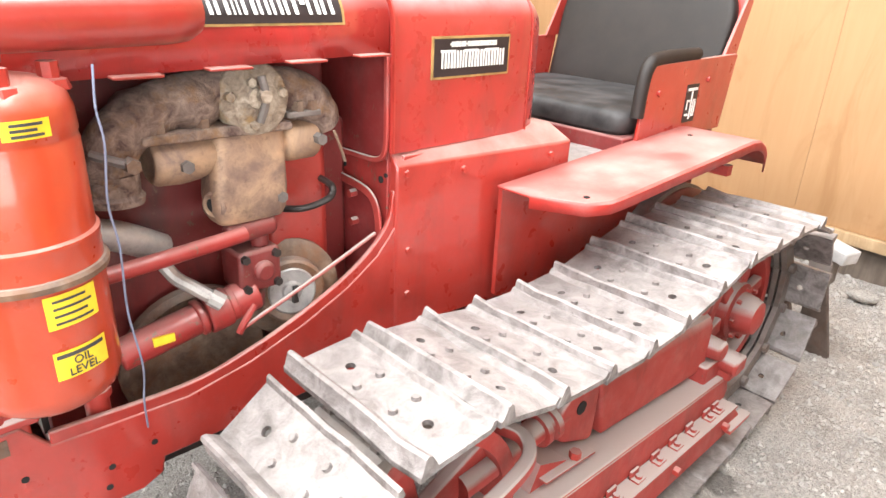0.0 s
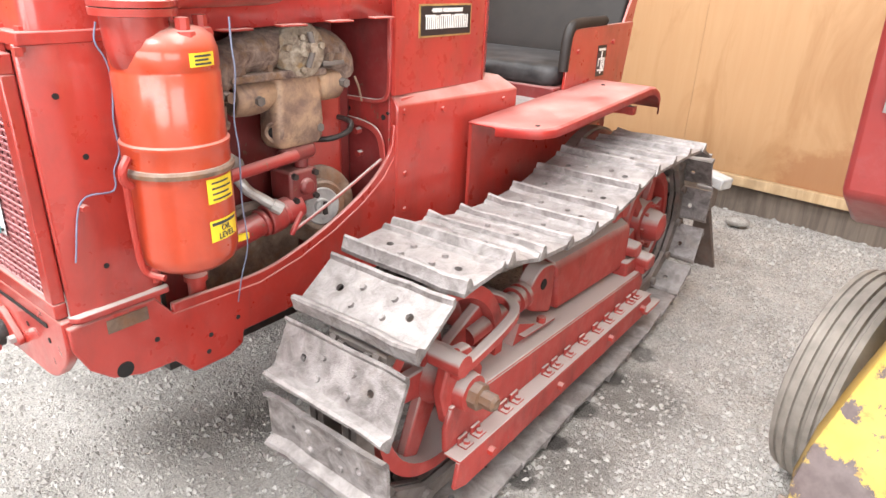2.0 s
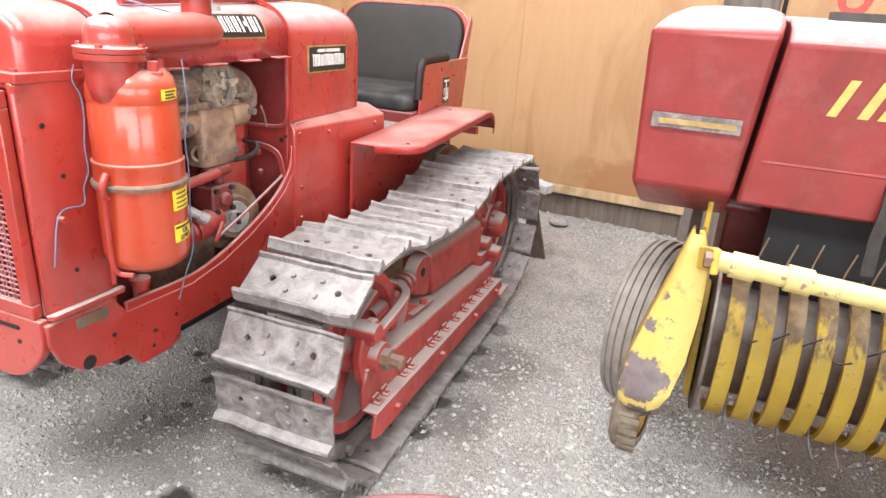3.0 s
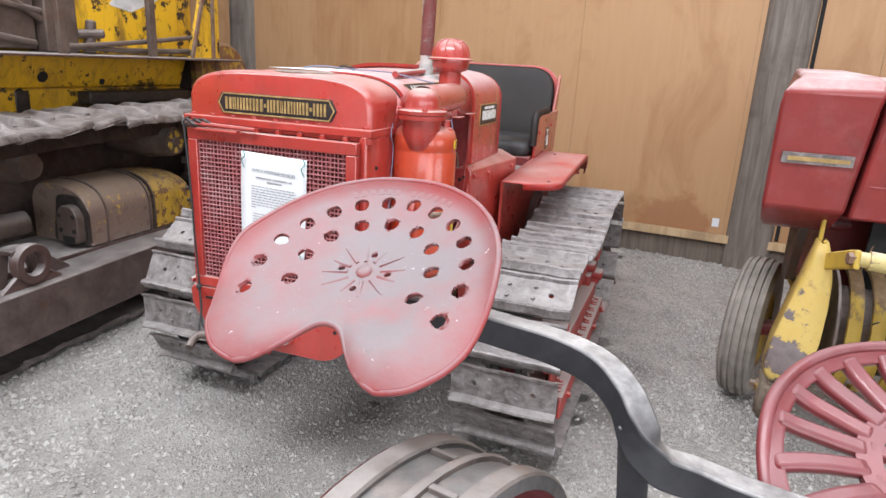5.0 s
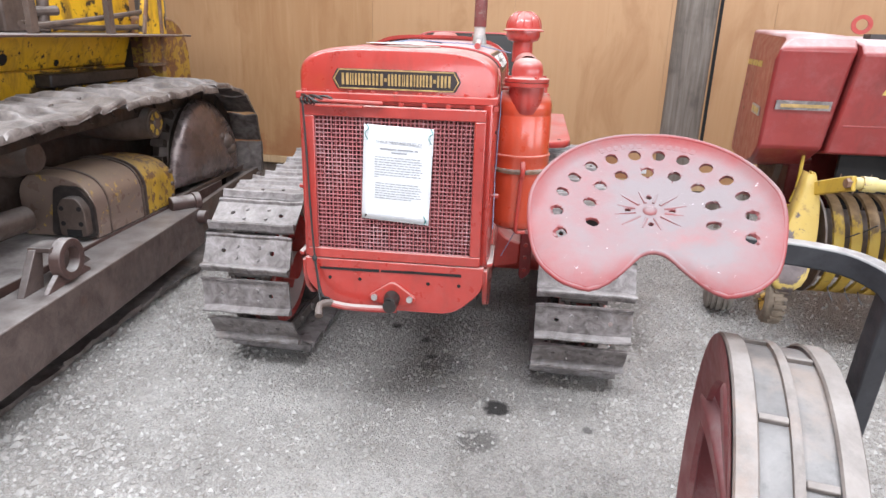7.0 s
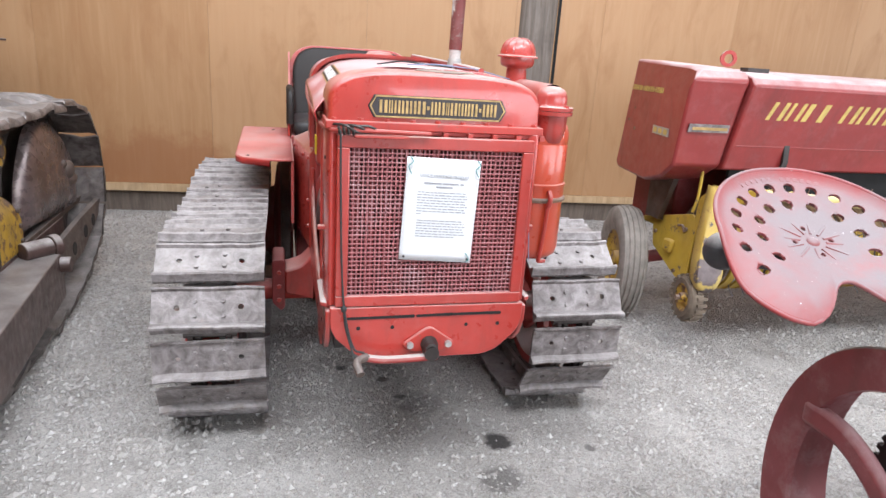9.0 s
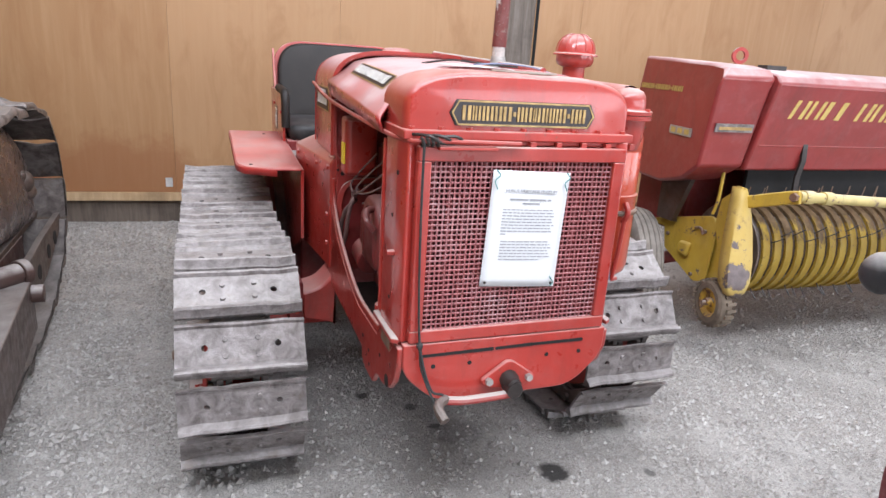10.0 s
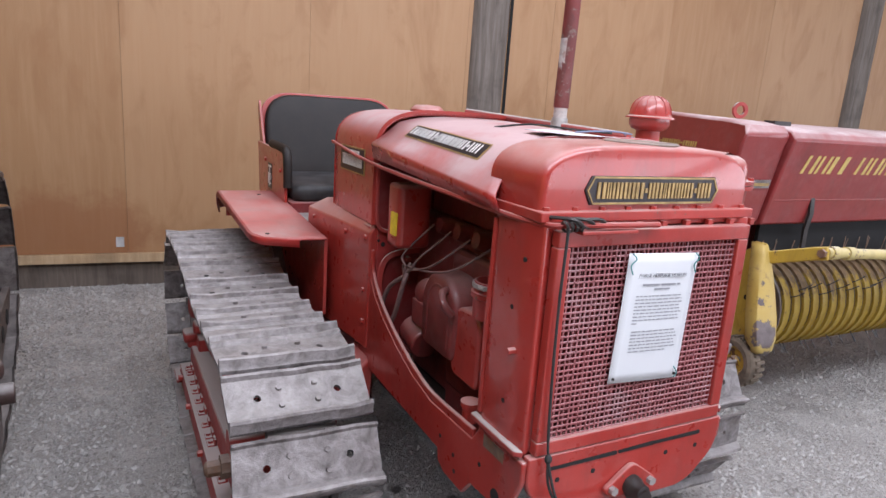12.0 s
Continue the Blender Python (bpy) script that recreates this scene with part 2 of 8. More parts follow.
CRUST = steel("flaking_manifold_rust", (0.095, 0.054, 0.045), (0.36, 0.265, 0.215), (0.25, 0.135, 0.06), 0.50, 0.75, 0.05, scale=4.2, dust=0.15, pit=1.0)
ALU = steel("burnt_casting", (0.20, 0.13, 0.105), (0.46, 0.30, 0.19), (0.14, 0.085, 0.07), 0.54, 0.5, 0.2, scale=1.5, pit=0.6)
GREY_METAL = steel("grey_metal", (0.36, 0.34, 0.33), (0.52, 0.50, 0.48), (0.25, 0.18, 0.14), 0.68, 0.45, 0.5, scale=2)
LEAD = plain("dusty_ignition_lead", (0.17, 0.10, 0.095), 0.6)
STACK = paint("rust_streaked_stack_paint", (0.21, 0.035, 0.032), dust=0.3, side=0.35, grime=0.8, chips=0.56, rough=0.55, grain=1.6, under=(0.17, 0.11, 0.09), dusty=(0.34, 0.22, 0.20))
STACK_FOOT = steel("scabby_pipe_foot", (0.40, 0.36, 0.34), (0.62, 0.58, 0.55), (0.22, 0.10, 0.07), 0.5, 0.7, 0.1, scale=3)
BLACK_IRON = steel("black_iron", (0.03, 0.03, 0.034), (0.055, 0.054, 0.058), (0.10, 0.085, 0.08), 0.66, 0.5, 0.2, dust=0.75)
GREASE = plain("greasy_black_metal", (0.035, 0.028, 0.026), 0.45, 0.2, 0.4)
WHEEL_STEEL = steel("weathered_wheel_steel", (0.085, 0.08, 0.079), (0.155, 0.146, 0.143), (0.22, 0.17, 0.14), 0.54, 0.6, 0.15, dust=0.28)
WHEEL_RIM = steel("pale_brown_rim_steel", (0.12, 0.097, 0.085), (0.22, 0.187, 0.168), (0.22, 0.14, 0.10), 0.55, 0.65, 0.1, dust=0.35)
FRAME_IRON = steel("dusty_black_frame", (0.022, 0.022, 0.026), (0.045, 0.045, 0.05), (0.075, 0.06, 0.055), 0.66, 0.5, 0.1, dust=1.0)
RUBBER_BROWN = plain("earthy_brown_rubber", (0.155, 0.118, 0.085), 0.85, 0, 0.35, 18)
RUBBER = plain("grey_rubber", (0.25, 0.222, 0.195), 0.85, 0, 0.22, 14)
VINYL = plain("black_vinyl", (0.0130, 0.0088, 0.0074), 0.62, 0, 0.3, 12)
CUSHION = plain("dusty_black_cushion", (0.035, 0.033, 0.034), 0.6, 0, 0.7, 9)
PAPER = plain("white_paper", (0.70, 0.705, 0.725), 0.6, 0, 0.02, 6)
CHALKY = plain("chalky_white_timber", (0.50, 0.49, 0.48), 0.8, 0, 0.25, 12)
PRINT = plain("grey_print", (0.30, 0.30, 0.32), 0.6)
INK = plain("dark_ink", (0.05, 0.05, 0.055), 0.6)
BLACK_PAINT = plain("black_decal", (0.025, 0.018, 0.02), 0.4)
WHITE_PAINT = plain("white_decal", (0.80, 0.79, 0.76), 0.45)
GOLD = plain("tarnished_gold_lettering", (0.42, 0.28, 0.11), 0.45, 0.3, 0.3)
YELLOW_DECAL = plain("yellow_decal", (0.82, 0.60, 0.035), 0.5)
BALER_LETTER = plain("pale_yellow_lettering", (0.55, 0.41, 0.12), 0.5, 0, 0.15)
TEAL = plain("green_string", (0.07, 0.26, 0.25), 0.8)
BLUE_STRING = plain("blue_grey_string", (0.19, 0.21, 0.30), 0.8)
BLACK_STRING = plain("black_cord", (0.03, 0.03, 0.03), 0.8)
WHEEL_RED = paint("dusty_maroon_wheel_paint", (0.22, 0.045, 0.05), dust=0.7, side=0.75, grime=0.35, chips=0.69, rough=0.42, dusty=(0.33, 0.22, 0.22))
# near-black colour that stands for the shade inside holes, slots and openings
HOLE_SHADE = plain("hole_shade_black", (0.012, 0.011, 0.011), 0.9)


# ---- mesh helpers ----
BASE = {}


def thing(name, at, label, category, group="", kind="", turn=0.0):
    """An empty at the base of one thing; its parts are given in world places unless it is turned."""
    ob = new(name)
    ob.empty_display_size = 0.1
    ob.matrix_world = pose(*at, 0, 0, turn)
    BASE[ob] = Vector(at) if turn == 0 else Vector((0, 0, 0))
    return tagged(ob, label, category, group, kind)


def to_mesh(name, bm, material, smooth=35):
    bmesh.ops.recalc_face_normals(bm, faces=bm.faces[:])
    me = bpy.data.meshes.new(name)
    bm.to_mesh(me)
    bm.free()
    me.materials.append(material)
    if smooth:
        me.shade_smooth()
        me.set_sharp_from_angle(angle=radians(smooth))
    return me


def part(name, bm, material, parent, label="", bevel=0.0, solid=0.0, smooth=35, offset=-1.0):
    """Links a bmesh as one mesh object under a thing or a part."""
    root = parent
    while root.parent:
        root = root.parent
    bmesh.ops.translate(bm, verts=bm.verts[:], vec=-BASE[root])
    ob = new(name, to_mesh(name, bm, material, smooth))
    ob.parent = parent
    if solid:
        mod = ob.modifiers.new("thickness", "SOLIDIFY")
        mod.thickness, mod.offset = solid, offset
    if bevel:
        mod = ob.modifiers.new("edges", "BEVEL")
        mod.width, mod.segments, mod.limit_method, mod.angle_limit = bevel, 2, "ANGLE", radians(38)
    return tagged(ob, label)


def alone(name, bm, material, label, category, group="", kind="", bevel=0.0, solid=0.0, smooth=35, at=None):
    """One mesh that is a thing, or a piece of the setting, by itself."""
    if at is not None:
        bmesh.ops.translate(bm, verts=bm.verts[:], vec=-Vector(at))
    ob = new(name, to_mesh(name, bm, material, smooth))
    if at is not None:
        ob.location = at
        BASE[ob] = Vector(at)
    else:
        BASE[ob] = Vector((0, 0, 0))
    if solid:
        mod = ob.modifiers.new("thickness", "SOLIDIFY")
        mod.thickness, mod.offset = solid, -1.0
    if bevel:
        mod = ob.modifiers.new("edges", "BEVEL")
        mod.width, mod.segments, mod.limit_method, mod.angle_limit = bevel, 2, "ANGLE", radians(38)
    return tagged(ob, label, category, group, kind)


def B():
    return bmesh.new()


def box(bm, c, s, rot=None):
    """A box by its centre and sizes; rot: a matrix that turns it about its centre."""
    m = Matrix.Translation(c) @ (rot.to_4x4() if rot else Matrix()) @ Matrix.Diagonal((*s, 1))
    bmesh.ops.create_cube(bm, size=1, matrix=m)
    return bm


def span(bm, lo, hi):
    """A box between two corners."""
    return box(bm, [(a + b) / 2 for a, b in zip(lo, hi)], [abs(b - a) for a, b in zip(lo, hi)])


def turn_to(axis):
    return Vector(axis).to_track_quat("Z", "Y").to_matrix()


def cyl(bm, p0, p1, r0, r1=None, seg=20):
    """A rod or cone between two points."""
    p0, p1 = Vector(p0), Vector(p1)
    m = Matrix.Translation((p0 + p1) / 2) @ turn_to(p1 - p0).to_4x4()
    bmesh.ops.create_cone(bm, cap_ends=True, segments=seg, radius1=r0, radius2=r0 if r1 is None else r1, depth=(p1 - p0).length, matrix=m)
    return bm


def lathe(bm, at, axis, profile, seg=28, closed=False):
    """A turned shape: profile rows are (radius, height along the axis)."""
    m, at = turn_to(axis), Vector(at)
    rings = []
    for r, h in profile:
        rings.append([bm.verts.new(at + m @ Vector((r * math.cos(a), r * math.sin(a), h))) for a in (2 * math.pi * i / seg for i in range(seg))] if r > 1e-6 else [bm.verts.new(at + m @ Vector((0, 0, h)))])
    pairs = list(zip(rings, rings[1:])) + ([(rings[-1], rings[0])] if closed else [])
    for a, b in pairs:
        for i in range(seg):
            j = (i + 1) % seg
            if len(a) == 1 and len(b) == 1:
                continue
            if len(a) == 1:
                bm.faces.new((a[0], b[i], b[j]))
            elif len(b) == 1:
                bm.faces.new((a[i], a[j], b[0]))
            else:
                bm.faces.new((a[i], a[j], b[j], b[i]))
    return bm


def curve_points(pts, n=8):
    """A smooth line through the points."""
    p = [Vector(q) for q in pts]
    p = [2 * p[0] - p[1]] + p + [2 * p[-1] - p[-2]]
    out = []
    for a, b, c, d in zip(p, p[1:], p[2:], p[3:]):
        for i in range(n):
            t = i / n
            out.append(0.5 * (2 * b + (c - a) * t + (2 * a - 5 * b + 4 * c - d) * t * t + (3 * b - a - 3 * c + d) * t ** 3))
    return out + [p[-2]]


def sweep(bm, pts, section, up=(0, 0, 1), cap=True, loop=False):
    """A section of (side, up) rows carried along a line of points."""
    pts = [Vector(q) for q in pts]
    rings, n = [], len(pts)
    side_was = None
    for i, q in enumerate(pts):
        d = (pts[(i + 1) % n] - pts[i - 1]) if loop else (pts[min(i + 1, n - 1)] - pts[max(i - 1, 0)])
        d.normalize()
        side = d.cross(Vector(up))
        if side.length < 1e-3:
            side = side_was or d.orthogonal()
        side.normalize()
        if side_was and side.dot(side_was) < 0:
            side = -side
        side_was = side.copy()
        over = side.cross(d).normalized()
        rings.append([bm.verts.new(q + side * a + over * b) for a, b in section])
    m = len(section)
    for a, b in list(zip(rings, rings[1:])) + ([(rings[-1], rings[0])] if loop else []):
        for i in range(m):
            bm.faces.new((a[i], a[(i + 1) % m], b[(i + 1) % m], b[i]))
    if cap and not loop:
        bm.faces.new(rings[0])
        bm.faces.new(rings[-1][::-1])
    return bm


def disc(r, seg=8):
    return [(r * math.cos(2 * math.pi * i / seg), r * math.sin(2 * math.pi * i / seg)) for i in range(seg)]


def tube(bm, pts, r, seg=8, up=(0, 0, 1), loop=False, n=6):
    return sweep(bm, curve_points(pts, n) if len(pts) > 2 and not loop else pts, disc(r, seg), up, True, loop)


def rect(w, h):
    return [(-w / 2, -h / 2), (w / 2, -h / 2), (w / 2, h / 2), (-w / 2, h / 2)]


def prism(bm, outline, depth):
    """A plate: a flat outline of 3D points pushed along the vector depth."""
    a = [bm.verts.new(p) for p in outline]
    b = [bm.verts.new(Vector(p) + Vector(depth)) for p in outline]
    bm.faces.new(a)
    bm.faces.new(b[::-1])
    n = len(a)
    for i in range(n):
        bm.faces.new((a[i], b[i], b[(i + 1) % n], a[(i + 1) % n]))
    return bm


def loft(bm, rows, close=False, caps=False):
    """Quads between rows of points of one length."""
    grid = [[bm.verts.new(p) for p in row] for row in rows]
    for a, b in zip(grid, grid[1:]):
        for i in range(len(a) - (0 if close else 1)):
            j = (i + 1) % len(a)
            bm.faces.new((a[i], a[j], b[j], b[i]))
    if caps:
        bm.faces.new(grid[0])
        bm.faces.new(grid[-1][::-1])
    return bm


def bolt(bm, at, axis, r=0.009, h=0.008):
    """A hexagon bolt head."""
    at, axis = Vector(at), Vector(axis).normalized()
    cyl(bm, at - axis * 0.004, at + axis * h, r, r * 0.95, 6)
    return bm


def ellipsoid(bm, c, s, seg=20, rings=12, rot=None):
    m = Matrix.Translation(c) @ (rot.to_4x4() if rot else Matrix()) @ Matrix.Diagonal((*s, 1))
    bmesh.ops.create_uvsphere(bm, u_segments=seg, v_segments=rings, radius=1, matrix=m)
    return bm


def rounded(points, radius, n=4):
    """A closed outline of 2D points with its corners rounded."""
    out = []
    k = len(points)
    for i in range(k):
        p, a, b = Vector(points[i]), Vector(points[i - 1]), Vector(points[(i + 1) % k])
        r = radius[i] if isinstance(radius, (list, tuple)) else radius
        r = min(r, (a - p).length * 0.49, (b - p).length * 0.49)
        p0, p1 = p + (a - p).normalized() * r, p + (b - p).normalized() * r
        for j in range(n + 1):
            t = j / n
            q = p0 * (1 - t) ** 2 + p * 2 * t * (1 - t) + p1 * t * t
            out.append((q.x, q.y))
    return out


def word(text, size, material, parent, m, label="", name="lettering", extrude=0.0006):
    """Readable writing in the built-in font, as a mesh."""
    data = bpy.data.curves.new(name, "FONT")
    data.body, data.size, data.align_x, data.align_y, data.extrude = text, size, "CENTER", "CENTER", extrude
    tmp = new("tmp", data)
    me = bpy.data.meshes.new_from_object(tmp)
    bpy.data.objects.remove(tmp)
    me.materials.clear()
    me.materials.append(material)
    root = parent
    while root.parent:
        root = root.parent
    ob = new(name, me)
    ob.parent = parent
    ob.matrix_basis = Matrix.Translation(-BASE[root]) @ m
    return tagged(ob, label)


# ---- setting: floor, walls, roof ----
DRIPS = ((0.357, 0.243, 0.052, 0.92), (0.30, 0.03, 0.075, 0.5), (0.70, 0.16, 0.022, 0.6), (-0.165, 0.92, 0.03, 0.8), (0.0, 0.78, 0.03, 0.7), (0.05, 0.62, 0.022, 0.7), (0.12, 0.55, 0.09, 0.35), (0.83, 0.86, 0.05, 0.75), (0.835, 1.06, 0.045, 0.8), (0.83, 1.27, 0.05, 0.7), (0.835, 1.50, 0.05, 0.7), (0.84, 1.72, 0.06, 0.6), (0.90, 1.0, 0.16, 0.3), (0.93, 1.45, 0.18, 0.35))


def gravel_material():
    k = Nodes("gravel")
    c = k.mix(k.ramp(k.noise(1.3, 7, 0.68), 0.38, 0.62), (0.386, 0.358, 0.330), (0.583, 0.556, 0.526))
    c = k.mix(k.ramp(k.noise(5.5, 7, 0.7), 0.46, 0.66, 0, 0.8), c, (0.278, 0.252, 0.228))
    c = k.mix(k.ramp(k.noise(60, 6, 0.8), 0.49, 0.62, 0, 0.65), c, (0.223, 0.203, 0.186))
    c = k.mix(k.ramp(k.noise(150, 5, 0.75), 0.48, 0.64, 0, 0.6), c, (0.706, 0.678, 0.644))
    c = k.mix(k.ramp(k.noise(230, 4, 0.75), 0.54, 0.64, 0, 0.6), c, (0.176, 0.158, 0.145))
    # oil drips
    warp = k.t.nodes.new("ShaderNodeVectorMath")
    warp.operation = "ADD"
    nz = k.n("ShaderNodeTexNoise", Scale=22.0, Detail=4.0)
    k.l(k.co, nz.inputs["Vector"])
    sc = k.t.nodes.new("ShaderNodeVectorMath")
    sc.operation = "SCALE"
    sc.inputs["Scale"].default_value = 0.055
    k.l(nz.outputs["Color"], sc.inputs[0])
    k.l(k.co, warp.inputs[0])
    k.l(sc.outputs[0], warp.inputs[1])
    for x, y, r, deep in DRIPS:
        d = k.t.nodes.new("ShaderNodeVectorMath")
        d.operation = "DISTANCE"
        k.l(warp.outputs[0], d.inputs[0])
        d.inputs[1].default_value = (x + 0.027, y + 0.027, 0.027)
        c = k.mix(k.ramp(d.outputs["Value"], r * 0.72, r * 1.2, deep, 0.0), c, (0.022, 0.019, 0.018))
    h = k.math("ADD", k.noise(70, 6, 0.75), k.math("MULTIPLY", k.noise(210, 3), 0.5))
    k.bump(h, 1.0, 0.014)
    return k.done(c, 0.9)


def plywood_material():
    k = Nodes("plywood")
    tone = k.t.nodes.new("ShaderNodeObjectInfo").outputs["Random"]
    c = k.mix(tone, (0.395, 0.214, 0.097), (0.46, 0.264, 0.131))
    fine = k.noise(5, 6, 0.6, k.stretch(5, 1, 0.35), 0.5)
    c = k.mix(k.ramp(fine, 0.42, 0.70, 0, 0.45), c, (0.50, 0.306, 0.161))
    c = k.mix(k.ramp(k.noise(1.6, 5, 0.6, k.stretch(2.5, 1, 0.8), 1.2), 0.50, 0.68, 0, 0.6), c, (0.35, 0.175, 0.074))
    c = k.mix(k.ramp(k.noise(46, 5, 0.6, k.stretch(1, 1, 0.05)), 0.60, 0.8, 0, 0.3), c, (0.36, 0.17, 0.07))
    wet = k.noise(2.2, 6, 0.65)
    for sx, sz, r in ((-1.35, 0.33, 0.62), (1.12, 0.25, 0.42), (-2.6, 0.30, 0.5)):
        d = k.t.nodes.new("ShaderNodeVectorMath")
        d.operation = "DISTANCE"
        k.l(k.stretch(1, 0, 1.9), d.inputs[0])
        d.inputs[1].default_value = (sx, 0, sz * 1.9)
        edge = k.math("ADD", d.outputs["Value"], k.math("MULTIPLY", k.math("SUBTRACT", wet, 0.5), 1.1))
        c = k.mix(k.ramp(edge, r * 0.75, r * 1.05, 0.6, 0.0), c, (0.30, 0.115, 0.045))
    k.bump(fine, 0.12, 0.002)
    return k.done(c, 0.55)


def timber_material(name, a, b):
    k = Nodes(name)
    g = k.noise(9, 7, 0.65, k.stretch(3, 3, 0.22), 0.7)
    c = k.mix(k.ramp(g, 0.36, 0.66), a, b)
    c = k.mix(k.ramp(k.noise(2.4, 5), 0.55, 0.7, 0, 0.6), c, tuple(v * 0.5 for v in a))
    k.bump(g, 0.5, 0.006)
    return k.done(c, 0.8)


GRAVEL = gravel_material()
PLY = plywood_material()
POST = timber_material("weathered_post", (0.125, 0.10, 0.082), (0.23, 0.195, 0.168))
BATTEN = timber_material("pale_batten", (0.46, 0.31, 0.17), (0.60, 0.43, 0.26))
KICK = timber_material("dark_board", (0.11, 0.085, 0.068), (0.19, 0.15, 0.12))
# pale grey of the unseen walls and roof, lightened for more bounced fill
BOUNCE_GREY = plain("unseen_bounce_grey", (0.60, 0.605, 0.61), 0.6, 0.0)

# floor: one sheet of trodden gravel with slight hollows
bm = B()
nx, ny = 96, 76
grid = []
for j in range(ny + 1):
    row = []
    for i in range(nx + 1):
        x, y = -9.0 + 20.0 * i / nx, -8.0 + 12.6 * j / ny
        z = 0.012 * noise.noise((x * 1.1, y * 1.1, 3.0)) + 0.006 * noise.noise((x * 4, y * 4, 9.0)) - 0.004
        row.append(bm.verts.new((x, y, z)))
    grid.append(row)
for a, b in zip(grid, grid[1:]):
    for i in range(nx):
        bm.faces.new((a[i], a[i + 1], b[i + 1], b[i]))
alone("floor", bm, GRAVEL, "grey crushed gravel floor with dark oil drips", "floor", kind="structure", smooth=60)

# back wall: plywood sheets over a batten and a dark kick board
WALL_AT = pose(0, 3.741, 0, 0, 0, -4.43)
WALL_Y = 0.012
wall = thing("wall_back", (0, 3.741, 0), "varnished plywood sheet wall with timber batten", "wall", kind="structure", turn=-4.43)
seams = [-9.49, -8.27, -7.05, -5.83, -4.61, -3.39, -2.21, -0.96, 0.26, 1.49, 2.26, 3.48, 4.69, 5.91, 7.13, 8.35, 9.57, 11.0]
for a, b in zip(seams, seams[1:]):
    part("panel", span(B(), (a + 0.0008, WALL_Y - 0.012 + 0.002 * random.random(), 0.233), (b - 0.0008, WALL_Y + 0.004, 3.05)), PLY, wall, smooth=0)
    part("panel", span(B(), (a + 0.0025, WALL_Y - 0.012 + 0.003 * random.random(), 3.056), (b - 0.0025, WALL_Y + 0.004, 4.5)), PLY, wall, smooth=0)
part("batten", span(B(), (-9.2, WALL_Y - 0.035, 0.168), (11.0, WALL_Y + 0.004, 0.230)), BATTEN, wall, "pale unpainted timber batten", bevel=0.003)
part("kick_board", span(B(), (-9.2, WALL_Y + 0.008, -0.06), (11.0, WALL_Y + 0.03, 0.20)), KICK, wall, "dark damp-stained board", bevel=0.003)
part("backing", span(B(), (-9.2, WALL_Y + 0.035, -0.1), (11.0, WALL_Y + 0.12, 4.5)), KICK, wall)


def pole(x, r, lean):
    """A rough round timber pole that carries the roof."""
    bm = B()
    rows = []
    for i in range(14):
        z = -0.05 + 4.55 * i / 13
        row = []
        for k in range(16):
            a = 2 * math.pi * k / 16
            rr = r * (1 + 0.05 * noise.noise((math.cos(a) * 1.5 + x, math.sin(a) * 1.5, z * 0.7)))
            flat = max(-0.72, math.sin(a))
            row.append((x + lean * z + rr * math.cos(a), 0.05 + rr * flat * 0.75, z))
        rows.append(row)
    loft(bm, rows, True, True)
    ob = alone("roof_post", bm, POST, "weathered grey timber roof pole against the wall", "post", "roof posts", "structure", smooth=60)
    ob.matrix_world = WALL_AT
    return ob


for px in (-3.10, 1.67, 6.05):
    pole(px, 0.170, 0.006)
part("seam_gap", span(B(), (1.845, WALL_Y - 0.02, 0.24), (1.870, WALL_Y - 0.013, 4.5)), HOLE_SHADE, wall)

# unseen walls added to close the room, with gaps at the lamps
for name, lo, hi in (("wall_left", (-9.2, -8.0, -0.1), (-9.05, 4.1, 4.6)), ("wall_right", (10.9, 0.4, -0.1), (11.05, 4.1, 4.6)), ("wall_right_front", (10.9, -8.0, -0.1), (11.05, -5.6, 4.6)), ("wall_right_lintel", (10.9, -5.6, 3.65), (11.05, 0.4, 4.6)),
                     ("wall_front_left", (-9.2, -7.15, -0.1), (0.1, -7.0, 4.6)), ("wall_front_right", (8.3, -7.15, -0.1), (11.0, -7.0, 4.6)), ("wall_front_lintel", (0.1, -7.15, 3.65), (8.3, -7.0, 4.6))):
    alone(name, span(B(), lo, hi), BOUNCE_GREY, "unseen added shed wall, pale to bounce light", "wall", kind="structure", smooth=0)
# unseen roof, added to bounce light, with two strips left open for lamps
bm = B()
for lo, hi in (((-9.2, 1.7, 4.5), (11.05, 4.1, 4.58)), ((-9.2, -1.3, 4.5), (11.05, 0.3, 4.58)), ((-9.2, -7.15, 4.5), (11.05, -2.7, 4.58)),
               ((-9.2, 0.3, 4.5), (-2.55, 1.7, 4.58)), ((3.55, 0.3, 4.5), (11.05, 1.7, 4.58)), ((-9.2, -2.7, 4.5), (-3.55, -1.3, 4.58)), ((2.55, -2.7, 4.5), (11.05, -1.3, 4.58))):
    span(bm, lo, hi)
alone("ceiling", bm, BOUNCE_GREY, "unseen added shed roof, pale to bounce light, open at the lamps", "ceiling", kind="structure", smooth=0)


# ---- crawler tractor ----
tractor = thing("crawler_tractor", (0, 1.1, 0), "faded red vintage crawler tractor with grey steel tracks and black seat", "tractor")


# hood and cowl sections: half profile from the top centre out and down
def arch(half, top, shoulder, low, n=22):
    """Rounded sheet section from one lower edge over the top to the other."""
    pts = []
    for i in range(n + 1):
        a = math.pi * i / n
        c, s = math.cos(a), math.sin(a)
        x = half * (1 if c > 0 else -1) * abs(c) ** 0.50
        z = shoulder + (top - shoulder) * abs(s) ** 0.80
        pts.append((x, z))
    return [(half, low)] + pts + [(-half, low)]


def sheet(rows_y, spec):
    return [[(x, y, z) for x, z in arch(*spec(y))] for y in rows_y]


